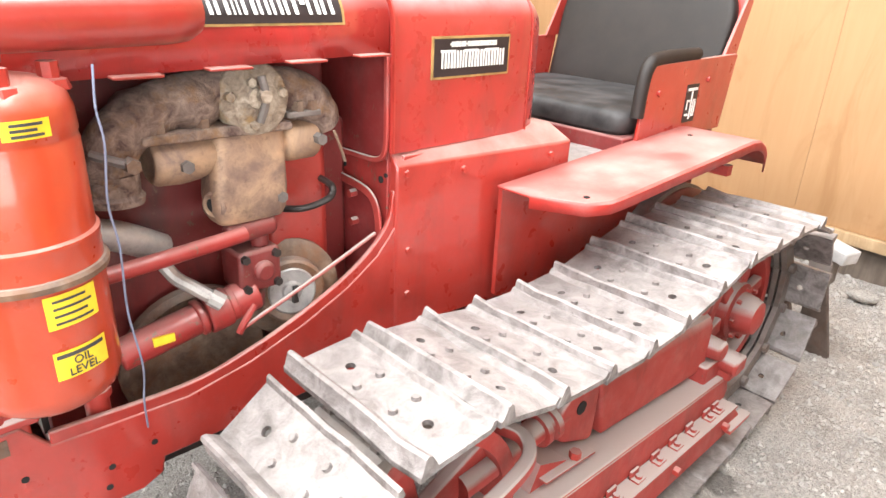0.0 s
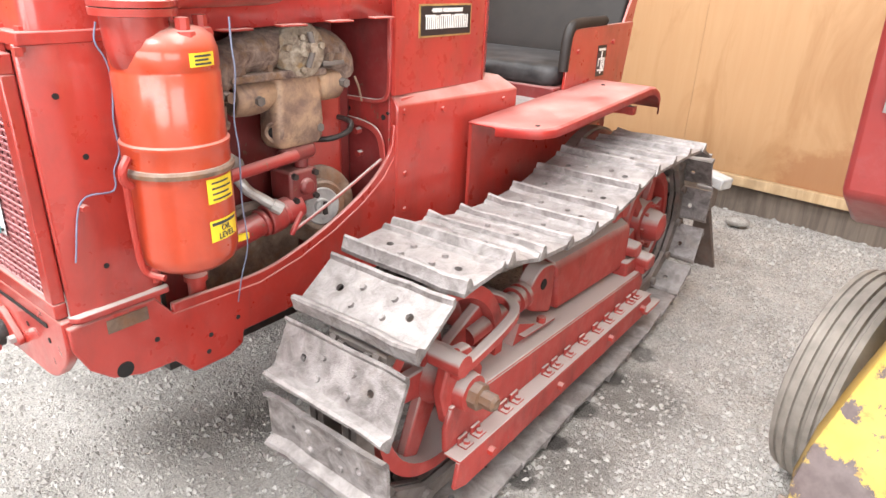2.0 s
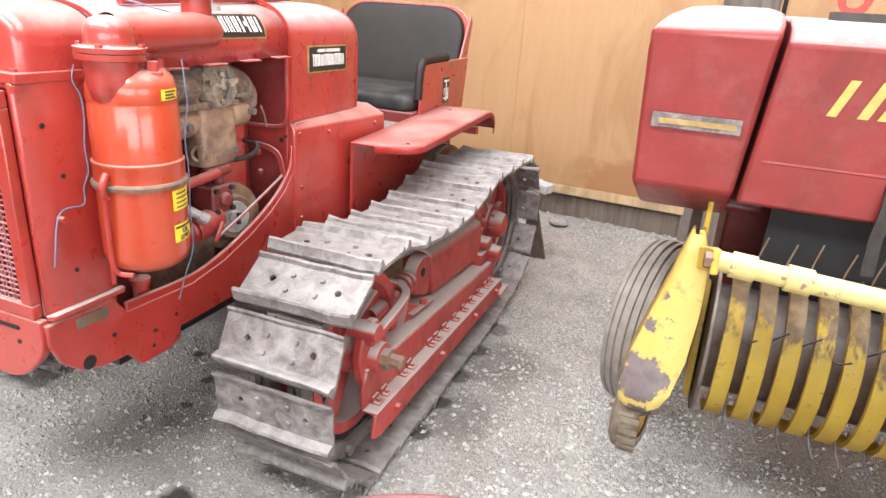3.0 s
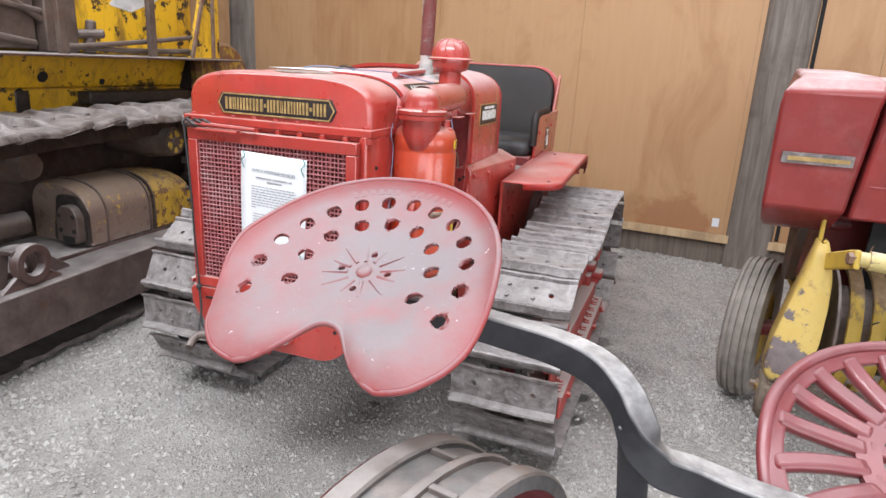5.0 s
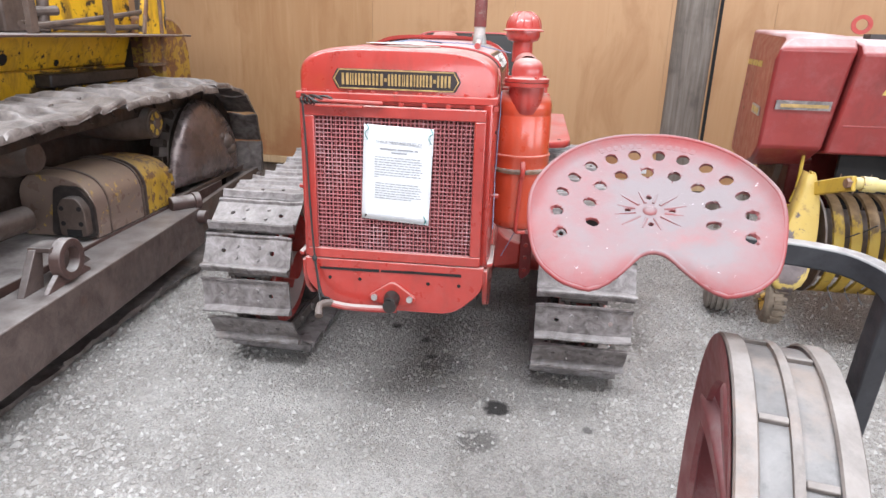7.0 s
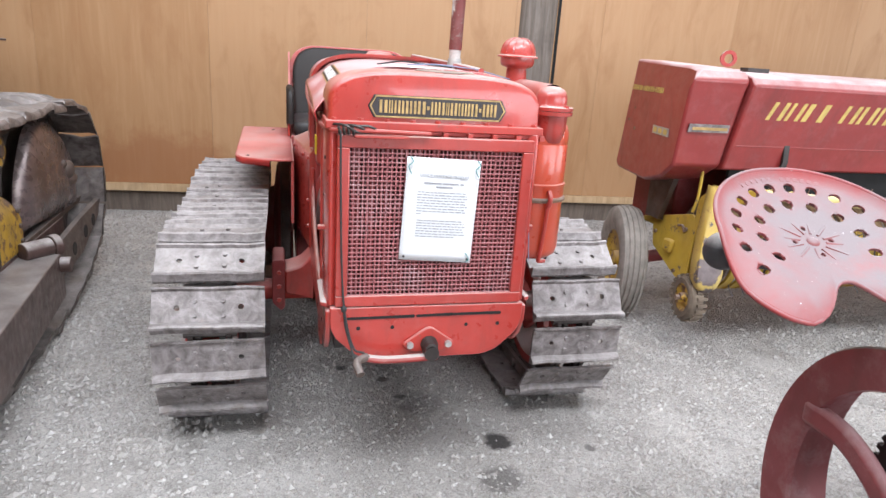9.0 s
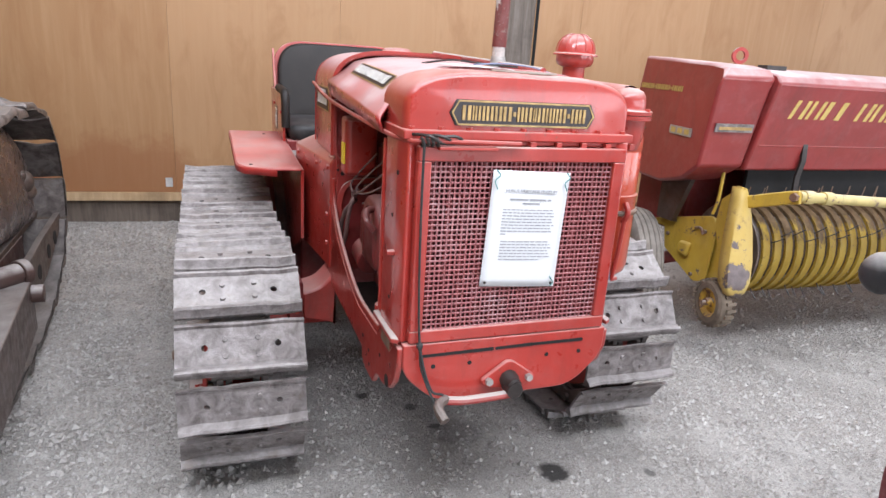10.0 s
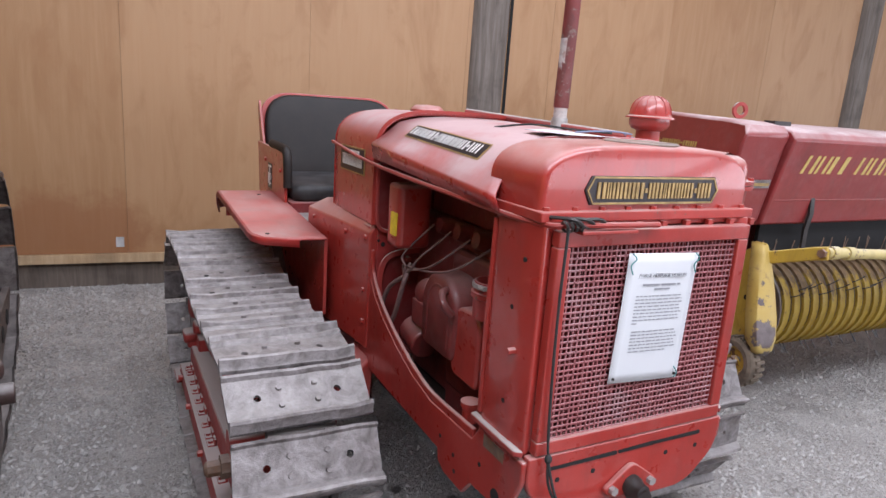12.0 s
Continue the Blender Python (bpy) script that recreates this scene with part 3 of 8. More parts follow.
# radiator: core, side castings, mesh guard, top tank
bm = B()
span(bm, (-0.262, 0.075, 0.66), (0.262, 0.165, 1.15))
core = part("radiator_core", bm, RED_DARK, tractor, "dusty dark red radiator core")
fin = to_mesh("fin", box(B(), (0, 0, 0), (0.0036, 0.03, 0.47)), RED_DARK, 0)
for i in range(50):
    ob = new("fin", fin)
    ob.parent = core
    ob.location = Vector((-0.252 + 0.504 * i / 49, 0.062, 0.905)) - BASE[tractor]
for s in (1, -1):
    bm = B()
    out = rounded([(0.262 * s, 0.02), (0.296 * s, 0.006), (0.306 * s, 0.06), (0.306 * s, 0.165), (0.292 * s, 0.20), (0.262 * s, 0.20)], 0.012, 3)
    prism(bm, [(x, y, 0.665) for x, y in out], (0, 0, 0.505))
    casting = part("radiator_side", bm, RED, tractor, bevel=0.004)
    part("casting_foot", prism(B(), [(0.300 * s, y, 0.664) for y in (0.0,)] + [(0.318 * s, 0.012, 0.664), (0.318 * s, 0.196, 0.664), (0.300 * s, 0.20, 0.664)], (0, 0, 0.016)), RED_DUSTY, casting, bevel=0.004)
    part("edge_bead", tube(B(), [(0.303 * s, 0.178, 0.69), (0.304 * s, 0.180, 0.90), (0.303 * s, 0.178, 1.15)], 0.007, 8), RED, casting)
    part("string_stud", bolt(B(), (0.306 * s, 0.062, 0.885), (s, 0, 0), 0.008, 0.018), RED_CAST, casting)
    for y, z in ((0.055, 1.085), (0.085, 0.975), (0.085, 0.76)):
        part("bolt_hole", cyl(B(), (0.300 * s, y, z), (0.3072 * s, y, z), 0.0055, None, 12), HOLE_SHADE, casting)
bm = B()
for lo, hi in (((-0.278, -0.012, 0.668), (0.278, 0.012, 0.700)), ((-0.278, -0.012, 1.122), (0.278, 0.012, 1.156)), ((-0.278, -0.012, 0.700), (-0.245, 0.012, 1.122)), ((0.245, -0.012, 0.700), (0.278, 0.012, 1.122))):
    span(bm, lo, hi)
guard = part("grille_frame", bm, RED, tractor, bevel=0.003)
bm = B()
n = 38
for i in range(n + 1):
    x = -0.245 + 0.49 * i / n
    box(bm, (x, -0.001 + 0.0015 * (i % 2), 0.911), (0.0034, 0.0028, 0.424))
m = 33
for i in range(m + 1):
    z = 0.70 + 0.422 * i / m
    box(bm, (0, -0.0025 + 0.0015 * (i % 2), z), (0.49, 0.0028, 0.0034))
part("grille_mesh", bm, WIRE, guard, "dusty red woven wire mesh")

# top tank
rows = []
for y, k in ((0.030, 0.90), (0.034, 0.955), (0.042, 0.985), (0.060, 1.0), (0.22, 1.0)):
    rows.append([(x * (0.5 + 0.5 * k) if k < 1 else x, y, 1.19 + (z - 1.19) * k) for x, z in arch(0.302, 1.326, 1.235, 1.19)])
bm = loft(B(), rows)
bm.faces.new([v for v in bm.verts[:len(rows[0])]])
tank = part("top_tank", bm, RED, tractor, "glossy red radiator top tank", smooth=50)
bm = B()
span(bm, (-0.308, 0.012, 1.168), (0.308, 0.21, 1.190))
span(bm, (-0.300, 0.020, 1.156), (0.300, 0.20, 1.169))
flange = part("tank_flange", bm, RED_CAST, tractor, bevel=0.003)
for i in range(9):
    x = -0.285 + 0.57 * i / 8
    part("bolt", bolt(B(), (x, 0.030, 1.190), (0, 0, 1), 0.009, 0.007), RED_CAST, flange)
    part("flange_nut", box(B(), (x + 0.02, 0.012, 1.160), (0.014, 0.012, 0.014)), RED_CAST, flange)

# maker's plate on the tank: dark plate, gold border, plain letter blocks
PZ = 1.231
out = [(-0.196, PZ), (-0.180, PZ - 0.030), (0.180, PZ - 0.030), (0.196, PZ), (0.180, PZ + 0.030), (-0.180, PZ + 0.030)]
nameplate = part("name_plate", prism(B(), [(x, 0.036, z) for x, z in out], (0, -0.010, 0)), BLACK_PAINT, tractor, "black cast name plate with gold block lettering", bevel=0.002)
bm = B()
sweep(bm, [(x * 0.965, 0.0255, PZ + (z - PZ) * 0.9) for x, z in out], rect(0.004, 0.003), (0, 1, 0), True, True)
part("border", bm, GOLD, nameplate)


def letters(bm, widths, x0, x1, h, place, gap=0.24, slant=0.0, bar=0.2, stroke=0.34):
    """A row of plain upright bars in place of a maker's name."""
    total = sum(w + gap for w in widths) - gap
    u = (x1 - x0) / total
    x = x0
    for i, w in enumerate(widths):
        ww, t = w * u, h * bar
        shapes = [((0, 0), (ww * stroke, h)), ((ww * (1 - stroke * 1.1), 0), (ww, h))] if w > 0.45 else [((0, h * 0.35), (ww, h * 0.65))]
        for (a0, b0), (a1, b1) in shapes:
            quad = [(a0, b0), (a1, b0), (a1, b1), (a0, b1)]
            front = [bm.verts.new(place(x + a + slant * b, b, 1)) for a, b in quad]
            back = [bm.verts.new(place(x + a + slant * b, b, 0)) for a, b in quad]
            bm.faces.new(front)
            for k in range(4):
                bm.faces.new((front[k], front[(k + 1) % 4], back[(k + 1) % 4], back[k]))
        x += ww + gap * u
    return bm


part("lettering", letters(B(), [1.2, 0.6, 0.9, 1, 1, 1.2, 0.4, 0.9, 1, 0.5, 1, 0.8, 0.8, 1, 0.4, 1, 1], -0.165, 0.165, 0.034, lambda a, b, d: (a, 0.026 - 0.003 * d, PZ - 0.017 + b)), GOLD, nameplate, "worn gold letter blocks")

# hood and cowl
HOOD = lambda y: (0.303, 1.322 + 0.022 * (y - 0.2) / 0.72, 1.235, 1.172 + 0.02 * (y - 0.2) / 0.72)
SPRUNG = [(0.08, 1.321, 1.343), (0.15, 1.315, 1.337), (0.20, 1.306, 1.328), (0.235, 1.296, 1.318), (0.262, 1.272, 1.296), (0.285, 1.249, 1.278), (0.305, 1.226, 1.264), (0.322, 1.205, 1.254), (0.326, 1.197, 1.247), (0.318, 1.168, 1.205)]


def sprung(y):
    """The hood's skirt side, top to bottom: it stands off the engine and has a creased lower edge."""
    k = (y - 0.2) / 0.72
    return [(x, a + (b - a) * k) for x, a, b in SPRUNG]


def hood_row(y):
    return arch(*HOOD(y))[:13] + [(-x, z) for x, z in sprung(y)]


rows = [[(x, y, z) for x, z in hood_row(y)] for y in (0.205, 0.23, 0.24, 0.4, 0.56, 0.72, 0.90)]
for i, reach in ((0, 0.050), (1, 0.035), (2, 0.025)):
    rows[i] = [(x * (1 + 0.02 * q), y - reach * q * (1.25 if x < 0 else 1.0), z) for x, y, z in rows[i] for q in [min(1.0, max(0.0, (1.275 - z) / 0.09))]]
bm = loft(B(), rows)
hood = part("hood", bm, RED_HOOD, tractor, "red sheet hood, dusty along the top", solid=0.004, smooth=50)
COWL = lambda y: (0.300 - (0.03 * ((y - 1.30) / 0.10) ** 2 if y > 1.30 else 0), 1.350 - (0.035 * ((y - 1.30) / 0.10) ** 2 if y > 1.30 else 0), 1.215, 0.985)
bm = loft(B(), sheet([0.905, 0.915, 1.0, 1.1, 1.2, 1.30, 1.34, 1.37, 1.39, 1.40], COWL))
nv = len(arch(*COWL(1.4)))
bm.verts.ensure_lookup_table()
bm.faces.new(bm.verts[-nv:])
cowl = part("fuel_tank_cowl", bm, RED_HOOD, tractor, smooth=50)
bm = B()
sweep(bm, [(x * 1.008, 0.91, z + 0.003) for x, z in arch(*COWL(0.91))], rect(0.016, 0.004), (0, 1, 0))
part("cowl_seam", bm, RED_CAST, cowl)
part("cowl_bead", sweep(B(), [(x, 1.345, z) for x, z in arch(*COWL(1.345))], rect(0.008, 0.005), (0, 1, 0)), RED_CAST, cowl, bevel=0.001)
bm = B()
sweep(bm, [(x * 1.005, 0.216, z + 0.0015) for x, z in hood_row(0.216)[3:-4]], rect(0.005, 0.003), (0, 1, 0))
part("hood_gap", bm, GREASE, hood)
bm = B()
sweep(bm, [(x * 1.012, 0.228, z + 0.004) for x, z in hood_row(0.228)[3:-4]], rect(0.012, 0.004), (0, 1, 0))
part("hood_lip", bm, RED_HOOD, hood, bevel=0.0015)
ring = part("filler_ring", lathe(B(), (0.035, 0.128, 1.324), (0, 0, 1), [(0.070, -0.004), (0.074, 0.004), (0.080, 0.006), (0.086, 0.003), (0.088, -0.006)], 36), RUSTY, tank, "rusty filler ring", smooth=50)
part("filler_lid", lathe(B(), (0.035, 0.128, 1.318), (0, 0, 1), [(0.0, 0.008), (0.070, 0.006), (0.071, -0.004)], 32), RED_DUSTY, tank, smooth=50)
for i in range(5):
    y = 0.27 + 0.145 * i
    part("hood_tab", box(B(), (0.312, y, 1.172 + 0.02 * (y - 0.2) / 0.72), (0.030, 0.075, 0.005)), RED, hood, bevel=0.002)
cap = part("fuel_cap", lathe(B(), (0.0, 1.19, 1.345), (0, 0, 1), [(0.062, -0.01), (0.062, 0.012), (0.055, 0.020), (0.045, 0.028), (0.0, 0.031)]), RED, tractor, smooth=40)


def on_arch(spec, s, y, up, lift):
    """A point on the sheet: up metres above the shoulder line along the side s."""
    row = [(abs(x), z) for x, z in arch(*spec(y), n=60)[1:32]] if s > 0 or spec is not HOOD else sprung(y)[-3::-1]
    d, was = 0.0, row[0]
    for q in row[1:]:
        step = math.hypot(q[0] - was[0], q[1] - was[1])
        if d + step >= up:
            f = (up - d) / step
            x, z = was[0] + (q[0] - was[0]) * f, was[1] + (q[1] - was[1]) * f
            nx, nz = (q[1] - was[1]) / step, (was[0] - q[0]) / step
            return Vector(((x + nx * lift) * s, y, z + nz * lift))
        d, was = d + step, q
    return Vector((row[-1][0] * s, y, row[-1][1] + lift))


for s in (1, -1):
    y0, y1, up, tall = (0.325, 0.79, 0.010, 0.078) if s > 0 else (0.325, 0.76, 0.062, 0.054)
    rows = [[on_arch(HOOD, s, y0 + (y1 - y0) * i / 8, up + 0.004 + (tall - 0.008) * j / 6, 0.0026) for j in range(7)] for i in range(9)]
    decal = part("hood_decal", loft(B(), rows), BLACK_PAINT, hood, "black hood decal with white block lettering and gold edge", smooth=60)
    rows = [[on_arch(HOOD, s, y0 - 0.006 + (y1 - y0 + 0.012) * i / 8, up + tall * j / 6, 0.0018) for j in range(7)] for i in range(9)]
    part("border", loft(B(), rows), GOLD, decal, smooth=60)
    wid = [1.2, 0.5, 0.9, 1, 1, 1.2, 0.4, 0.9, 1, 0.5, 1, 0.8, 0.8, 1, 0.4, 1, 1]
    part("lettering", letters(B(), wid, 0.0, y1 - y0 - 0.034, tall * 0.56, lambda a, b, d: on_arch(HOOD, s, (y0 + 0.017 + a) if s > 0 else (y1 - 0.017 - a), up + tall * 0.22 + b, 0.0058 + 0.0006 * d), 0.24, 0.0, 0.2, 0.27), WHITE_PAINT, decal)
    # cowl plate
    wide, y0, z0 = 0.242, 1.014, 1.131
    bm = span(B(), (0.2990 * s, y0, z0), (0.3035 * s, y0 + wide, z0 + 0.088))
    sign = part("cowl_plate", bm, GOLD, cowl, "black and white cowl plate with gold edge")
    part("plate_face", span(B(), (0.3005 * s, y0 + 0.005, z0 + 0.005), (0.3045 * s, y0 + wide - 0.005, z0 + 0.083)), BLACK_PAINT, sign)
    place = lambda a, b, d: ((0.3046 + 0.0008 * d) * s, (y0 + a) if s > 0 else (y0 + wide - a), z0 + b)
    part("lettering", letters(B(), [1, 1, 1, 0.9, 1.1, 1, 1, 0.9, 1.1, 1, 1], 0.026, 0.222, 0.036, lambda a, b, d: place(a, b + 0.022, d)), WHITE_PAINT, sign)
    bm = letters(B(), [0.4, 1, 0.8, 0.8, 0.9, 1, 0.8, 0.4, 1, 1, 0.8, 0.5, 1, 0.9, 0.9, 0.9, 0.8, 0.9, 0.8, 0.8, 0.9], 0.05, 0.195, 0.011, lambda a, b, d: place(a, b + 0.066, d))
    for a0 in (0.022, 0.092, 0.158):
        prism(bm, [place(a, b, 0.5) for a, b in ((a0, 0.055), (a0 + 0.045, 0.055), (a0 + 0.045, 0.060), (a0, 0.060))], (0.0008 * s, 0, 0))
    part("fine_lettering", bm, WHITE_PAINT, sign)

# lower front apron, side frames, bell housing box
out = rounded([(-0.292, 0.665), (-0.292, 0.585), (-0.20, 0.497), (0.20, 0.497), (0.292, 0.585), (0.292, 0.665)], [0.005, 0.06, 0.05, 0.05, 0.06, 0.005], 6)
apron = part("front_apron", prism(B(), [(x, -0.010, z) for x, z in out], (0, 0.022, 0)), RED, tractor, bevel=0.004)
bm = B()
for x0, x1, z0, z1 in ((-0.243, -0.045, 0.630, 0.638), (-0.040, 0.070, 0.632, 0.640), (0.066, 0.222, 0.634, 0.640)):
    prism(bm, [(x, -0.0125, z) for x, z in rounded([(x0, z0 - 0.002), (x1, z1 - 0.009), (x1, z1), (x0, z0 + 0.005)], 0.002, 2)], (0, 0.0085, 0))
part("vent_slot", bm, HOLE_SHADE, apron)
for x in (-0.21, -0.11, 0.115, 0.215):
    part("bolt_hole", cyl(B(), (x, -0.0112, 0.60), (x, 0.0, 0.60), 0.006, None, 12), HOLE_SHADE, apron)
boss_out = rounded([(-0.085, 0.545), (0.0, 0.605), (0.085, 0.545), (0.05, 0.522), (-0.05, 0.522)], 0.02, 4)
boss = part("crank_boss", prism(B(), [(x, -0.010, z) for x, z in boss_out], (0, -0.014, 0)), RED_CAST, apron, bevel=0.003)
part("crank_socket", lathe(B(), (0, -0.02, 0.548), (0, -1, 0), [(0.026, 0), (0.025, 0.02), (0.02, 0.028), (0.019, 0.045), (0.011, 0.047), (0.010, 0.03), (0.0, 0.03)]), GREASE, boss, "greasy black socket")
for x in (-0.058, 0.058):
    part("bolt", bolt(B(), (x, -0.022, 0.548), (0, -1, 0), 0.011, 0.014), GREY_METAL, boss)
bm = B()
tube(bm, [(0.02, -0.052, 0.520), (-0.06, -0.054, 0.518), (-0.14, -0.058, 0.520), (-0.195, -0.065, 0.532)], 0.0115, 10)
crank = part("starting_crank", bm, RED_DUSTY, tractor, "red starting crank with grey grip")
part("grip", tube(B(), [(-0.19, -0.062, 0.533), (-0.215, -0.085, 0.535), (-0.221, -0.10, 0.527), (-0.214, -0.128, 0.512)], 0.0125, 10), DOZER_BROWN, crank)
cyl(bm := B(), (0, -0.03, 0.535), (0, -0.07, 0.535), 0.022)
part("crank_hub", bm, GREASE, crank)

SIDE = [(-0.005, 0.655), (0.17, 0.655), (0.205, 0.605), (0.43, 0.598), (0.56, 0.622), (0.68, 0.662), (0.79, 0.712), (0.87, 0.765), (0.922, 0.825), (0.938, 0.90), (0.94, 0.978), (1.0, 0.978), (1.0, 0.50), (0.42, 0.487), (0.375, 0.487), (0.368, 0.455), (0.33, 0.438), (0.235, 0.438), (0.195, 0.487), (0.12, 0.492), (0.06, 0.512), (0.02, 0.550), (-0.004, 0.605)]
for s in (1, -1):
    bm = B()
    prism(bm, [(0.288 * s, y, z) for y, z in SIDE], (0.016 * s, 0, 0))
    frame_side = part("side_frame", bm, RED, tractor, bevel=0.004)
    bm = B()
    rim = [(0.296 * s, y, z) for y, z in SIDE[2:10]]
    sweep(bm, curve_points(rim, 5), rect(0.045, 0.012), (s, 0, 0))
    part("frame_lip", bm, RED, frame_side, bevel=0.003)
    bm = span(B(), (0.255 * s, 0.02, 0.600), (0.300 * s, 0.185, 0.662))
    part("radiator_foot", bm, RED_CAST, frame_side, bevel=0.005)
    part("foot_recess", span(B(), (0.297 * s, 0.065, 0.615), (0.3052 * s, 0.150, 0.645)), RUSTY, frame_side, "rusty recess with bolt ends")
    for y in (0.06, 0.14):
        part("bolt", bolt(B(), (0.285 * s, y, 0.663), (0, 0, 1), 0.012, 0.01), RED_CAST, frame_side)
    part("oval_hole", lathe(B(), (0.302 * s, 0.085, 0.522), (s, 0, 0), [(0.0, 0.0028), (0.018, 0.0028), (0.019, -0.01)]), HOLE_SHADE, frame_side)
    for y, z in ((0.275, 0.475), (0.285, 0.515), (0.36, 0.53), (0.16, 0.56)):
        part("bolt_hole", cyl(B(), (0.30 * s, y, z), (0.3052 * s, y, z), 0.006, None, 10), HOLE_SHADE, frame_side)
    part("drain_cock", lathe(B(), (0.262 * s, 0.29, 0.60), (0, 0, 1), [(0.0, 0), (0.02, 0.0), (0.02, 0.04), (0.026, 0.042), (0.026, 0.055), (0.012, 0.06), (0.0, 0.062)]), RED_CAST, frame_side)
    # bell housing box with sloping shoulder
    bm = B()
    sec = lambda y, w: [(0.0, y, 0.992), (0.285 * s, y, 0.992), (w * s, y, 0.957), (w * s, y, 0.935), (w * s, y, 0.56), (0.0, y, 0.56)]
    loft(bm, [sec(0.918, 0.309), sec(0.93, 0.311), sec(1.2, 0.338), sec(1.40, 0.362), sec(1.46, 0.362)], True, True)
    housing = part("bell_housing_cover", bm, RED, tractor, "red sheet cover with dusty sloping shoulder", bevel=0.005)
    for y, z in ((0.945, 0.94), (1.10, 0.93), (1.38, 0.93), (0.95, 0.65), (0.95, 0.76)):
        w = 0.309 + (y - 0.918) * 0.11
        part("bolt", bolt(B(), (w * s, y, z), (s, 0, 0), 0.009, 0.007), RED_CAST, housing)

# firewall inside the engine bay
bm = span(B(), (-0.287, 0.910, 0.55), (0.287, 0.925, 1.19))
firewall = part("firewall", bm, RED_GRIMY, tractor, bevel=0.003)
# same red as the tank, darkened here in place of the bay's shade
part("tank_front", span(B(), (-0.290, 0.903, 0.972), (0.290, 0.909, 1.188)), RED_DARK, firewall, "grimy red tank front, darkened to stand for bay shade")
for s in (1, -1):
    lip = [(0.04, 0.962), (0.20, 0.964), (0.262, 0.968), (0.288, 0.984), (0.296, 1.02), (0.297, 1.10), (0.297, 1.186)]
    part("tank_rim", sweep(B(), curve_points([(x * s, 0.899, z) for x, z in lip], 5), rect(0.012, 0.007), (0, 1, 0)), RED_DUSTY, firewall, "dusty rolled rim of the tank", bevel=0.002)
    lip = [(0.04, 0.905), (0.16, 0.900), (0.225, 0.893), (0.258, 0.876), (0.274, 0.84), (0.280, 0.79), (0.276, 0.745)]
    part("housing_rim", sweep(B(), curve_points([(x * s, 0.894 - 0.05 * max(0, 0.84 - z), z) for x, z in lip], 5), rect(0.020, 0.006), (0, 1, 0)), RED_DUSTY, firewall, "dusty flange edge", bevel=0.002)
    face = rounded([(0.04, 0.60), (0.04, 0.90), (0.23, 0.888), (0.274, 0.84), (0.274, 0.60)], [0.0, 0.0, 0.03, 0.03, 0.0], 4)
    # darker red again paints in the shade
    part("housing_face", prism(B(), [(x * s, 0.902, z) for x, z in face], (0, 0.006, 0)), RED_DARK, firewall)
    for x, z in ((0.180, 0.872), (0.185, 0.806)):
        part("bolt", bolt(B(), (x * s, 0.902, z), (0, -1, 0), 0.010, 0.018), RED_DUSTY, firewall)
    for x, z, r in ((0.266, 0.922, 0.008), (0.282, 0.935, 0.005), (0.130, 0.928, 0.007)):
        part("bolt_hole", cyl(B(), (x * s, 0.9078, z), (x * s, 0.920, z), r, None, 10), HOLE_SHADE, firewall)

# block and fittings carry the bay's shade in their darker red
# engine block
bm = B()
span(bm, (-0.14, 0.24, 0.50), (0.14, 0.905, 1.04))
engine = part("engine_block", bm, RED_OILY_SHADED, tractor, "dirty red engine block, darkened for the shade of the bay", bevel=0.012)
part("cylinder_head", span(B(), (-0.115, 0.24, 1.04), (0.115, 0.87, 1.17)), RED_OILY_SHADED, engine, bevel=0.012)
part("crankcase", span(B(), (-0.17, 0.22, 0.47), (0.17, 0.60, 0.66)), RED_OILY_SHADED, engine, bevel=0.012)
span(bm := B(), (-0.26, 0.20, 0.44), (0.26, 0.90, 0.50))
part("sump_tray", bm, GREASE, engine)
# black plate added behind the radiator to stand for shade in the bay
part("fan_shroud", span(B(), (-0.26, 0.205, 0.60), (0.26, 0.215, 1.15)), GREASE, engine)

# left side: exhaust manifold
bm = B()
tube(bm, [(0.232, 0.375, 0.975), (0.236, 0.374, 1.03), (0.236, 0.402, 1.078), (0.230, 0.465, 1.112), (0.225, 0.54, 1.128), (0.225, 0.63, 1.128), (0.225, 0.71, 1.122), (0.222, 0.765, 1.095), (0.215, 0.79, 1.05)], 0.044, 18)
ellipsoid(bm, (0.235, 0.63, 1.122), (0.052, 0.082, 0.052))
ellipsoid(bm, (0.23, 0.52, 1.118), (0.050, 0.060, 0.048))
for v in bm.verts:
    v.co += Vector(noise.noise_vector(v.co * 30)) * 0.004
manifold = part("exhaust_manifold", bm, CRUST, engine, "crusted rusty exhaust manifold", smooth=70)
for y in (0.46, 0.58, 0.71):
    part("manifold_port", cyl(B(), (0.10, y, 1.085), (0.225, y, 1.105), 0.040, 0.046, 14), CRUST, engine, smooth=50)
part("elbow_foot", lathe(B(), (0.232, 0.376, 0.968), (0, 0.05, 1), [(0.0, 0), (0.050, 0.0), (0.052, 0.012), (0.046, 0.018), (0.045, 0.05)]), CRUST, manifold)
bm = lathe(B(), (0.268, 0.622, 1.122), (1, -0.1, 0.12), [(0.066, -0.02), (0.065, 0.002), (0.060, 0.010), (0.042, 0.012), (0.034, 0.018), (0.020, 0.020), (0.018, 0.028), (0.0, 0.030)], 32)
for v in bm.verts:
    v.co += Vector(noise.noise_vector(v.co * 45)) * 0.0035
cover = part("choke_cover", bm, PALE_CRUST, manifold, "pale corroded round cover", smooth=70)
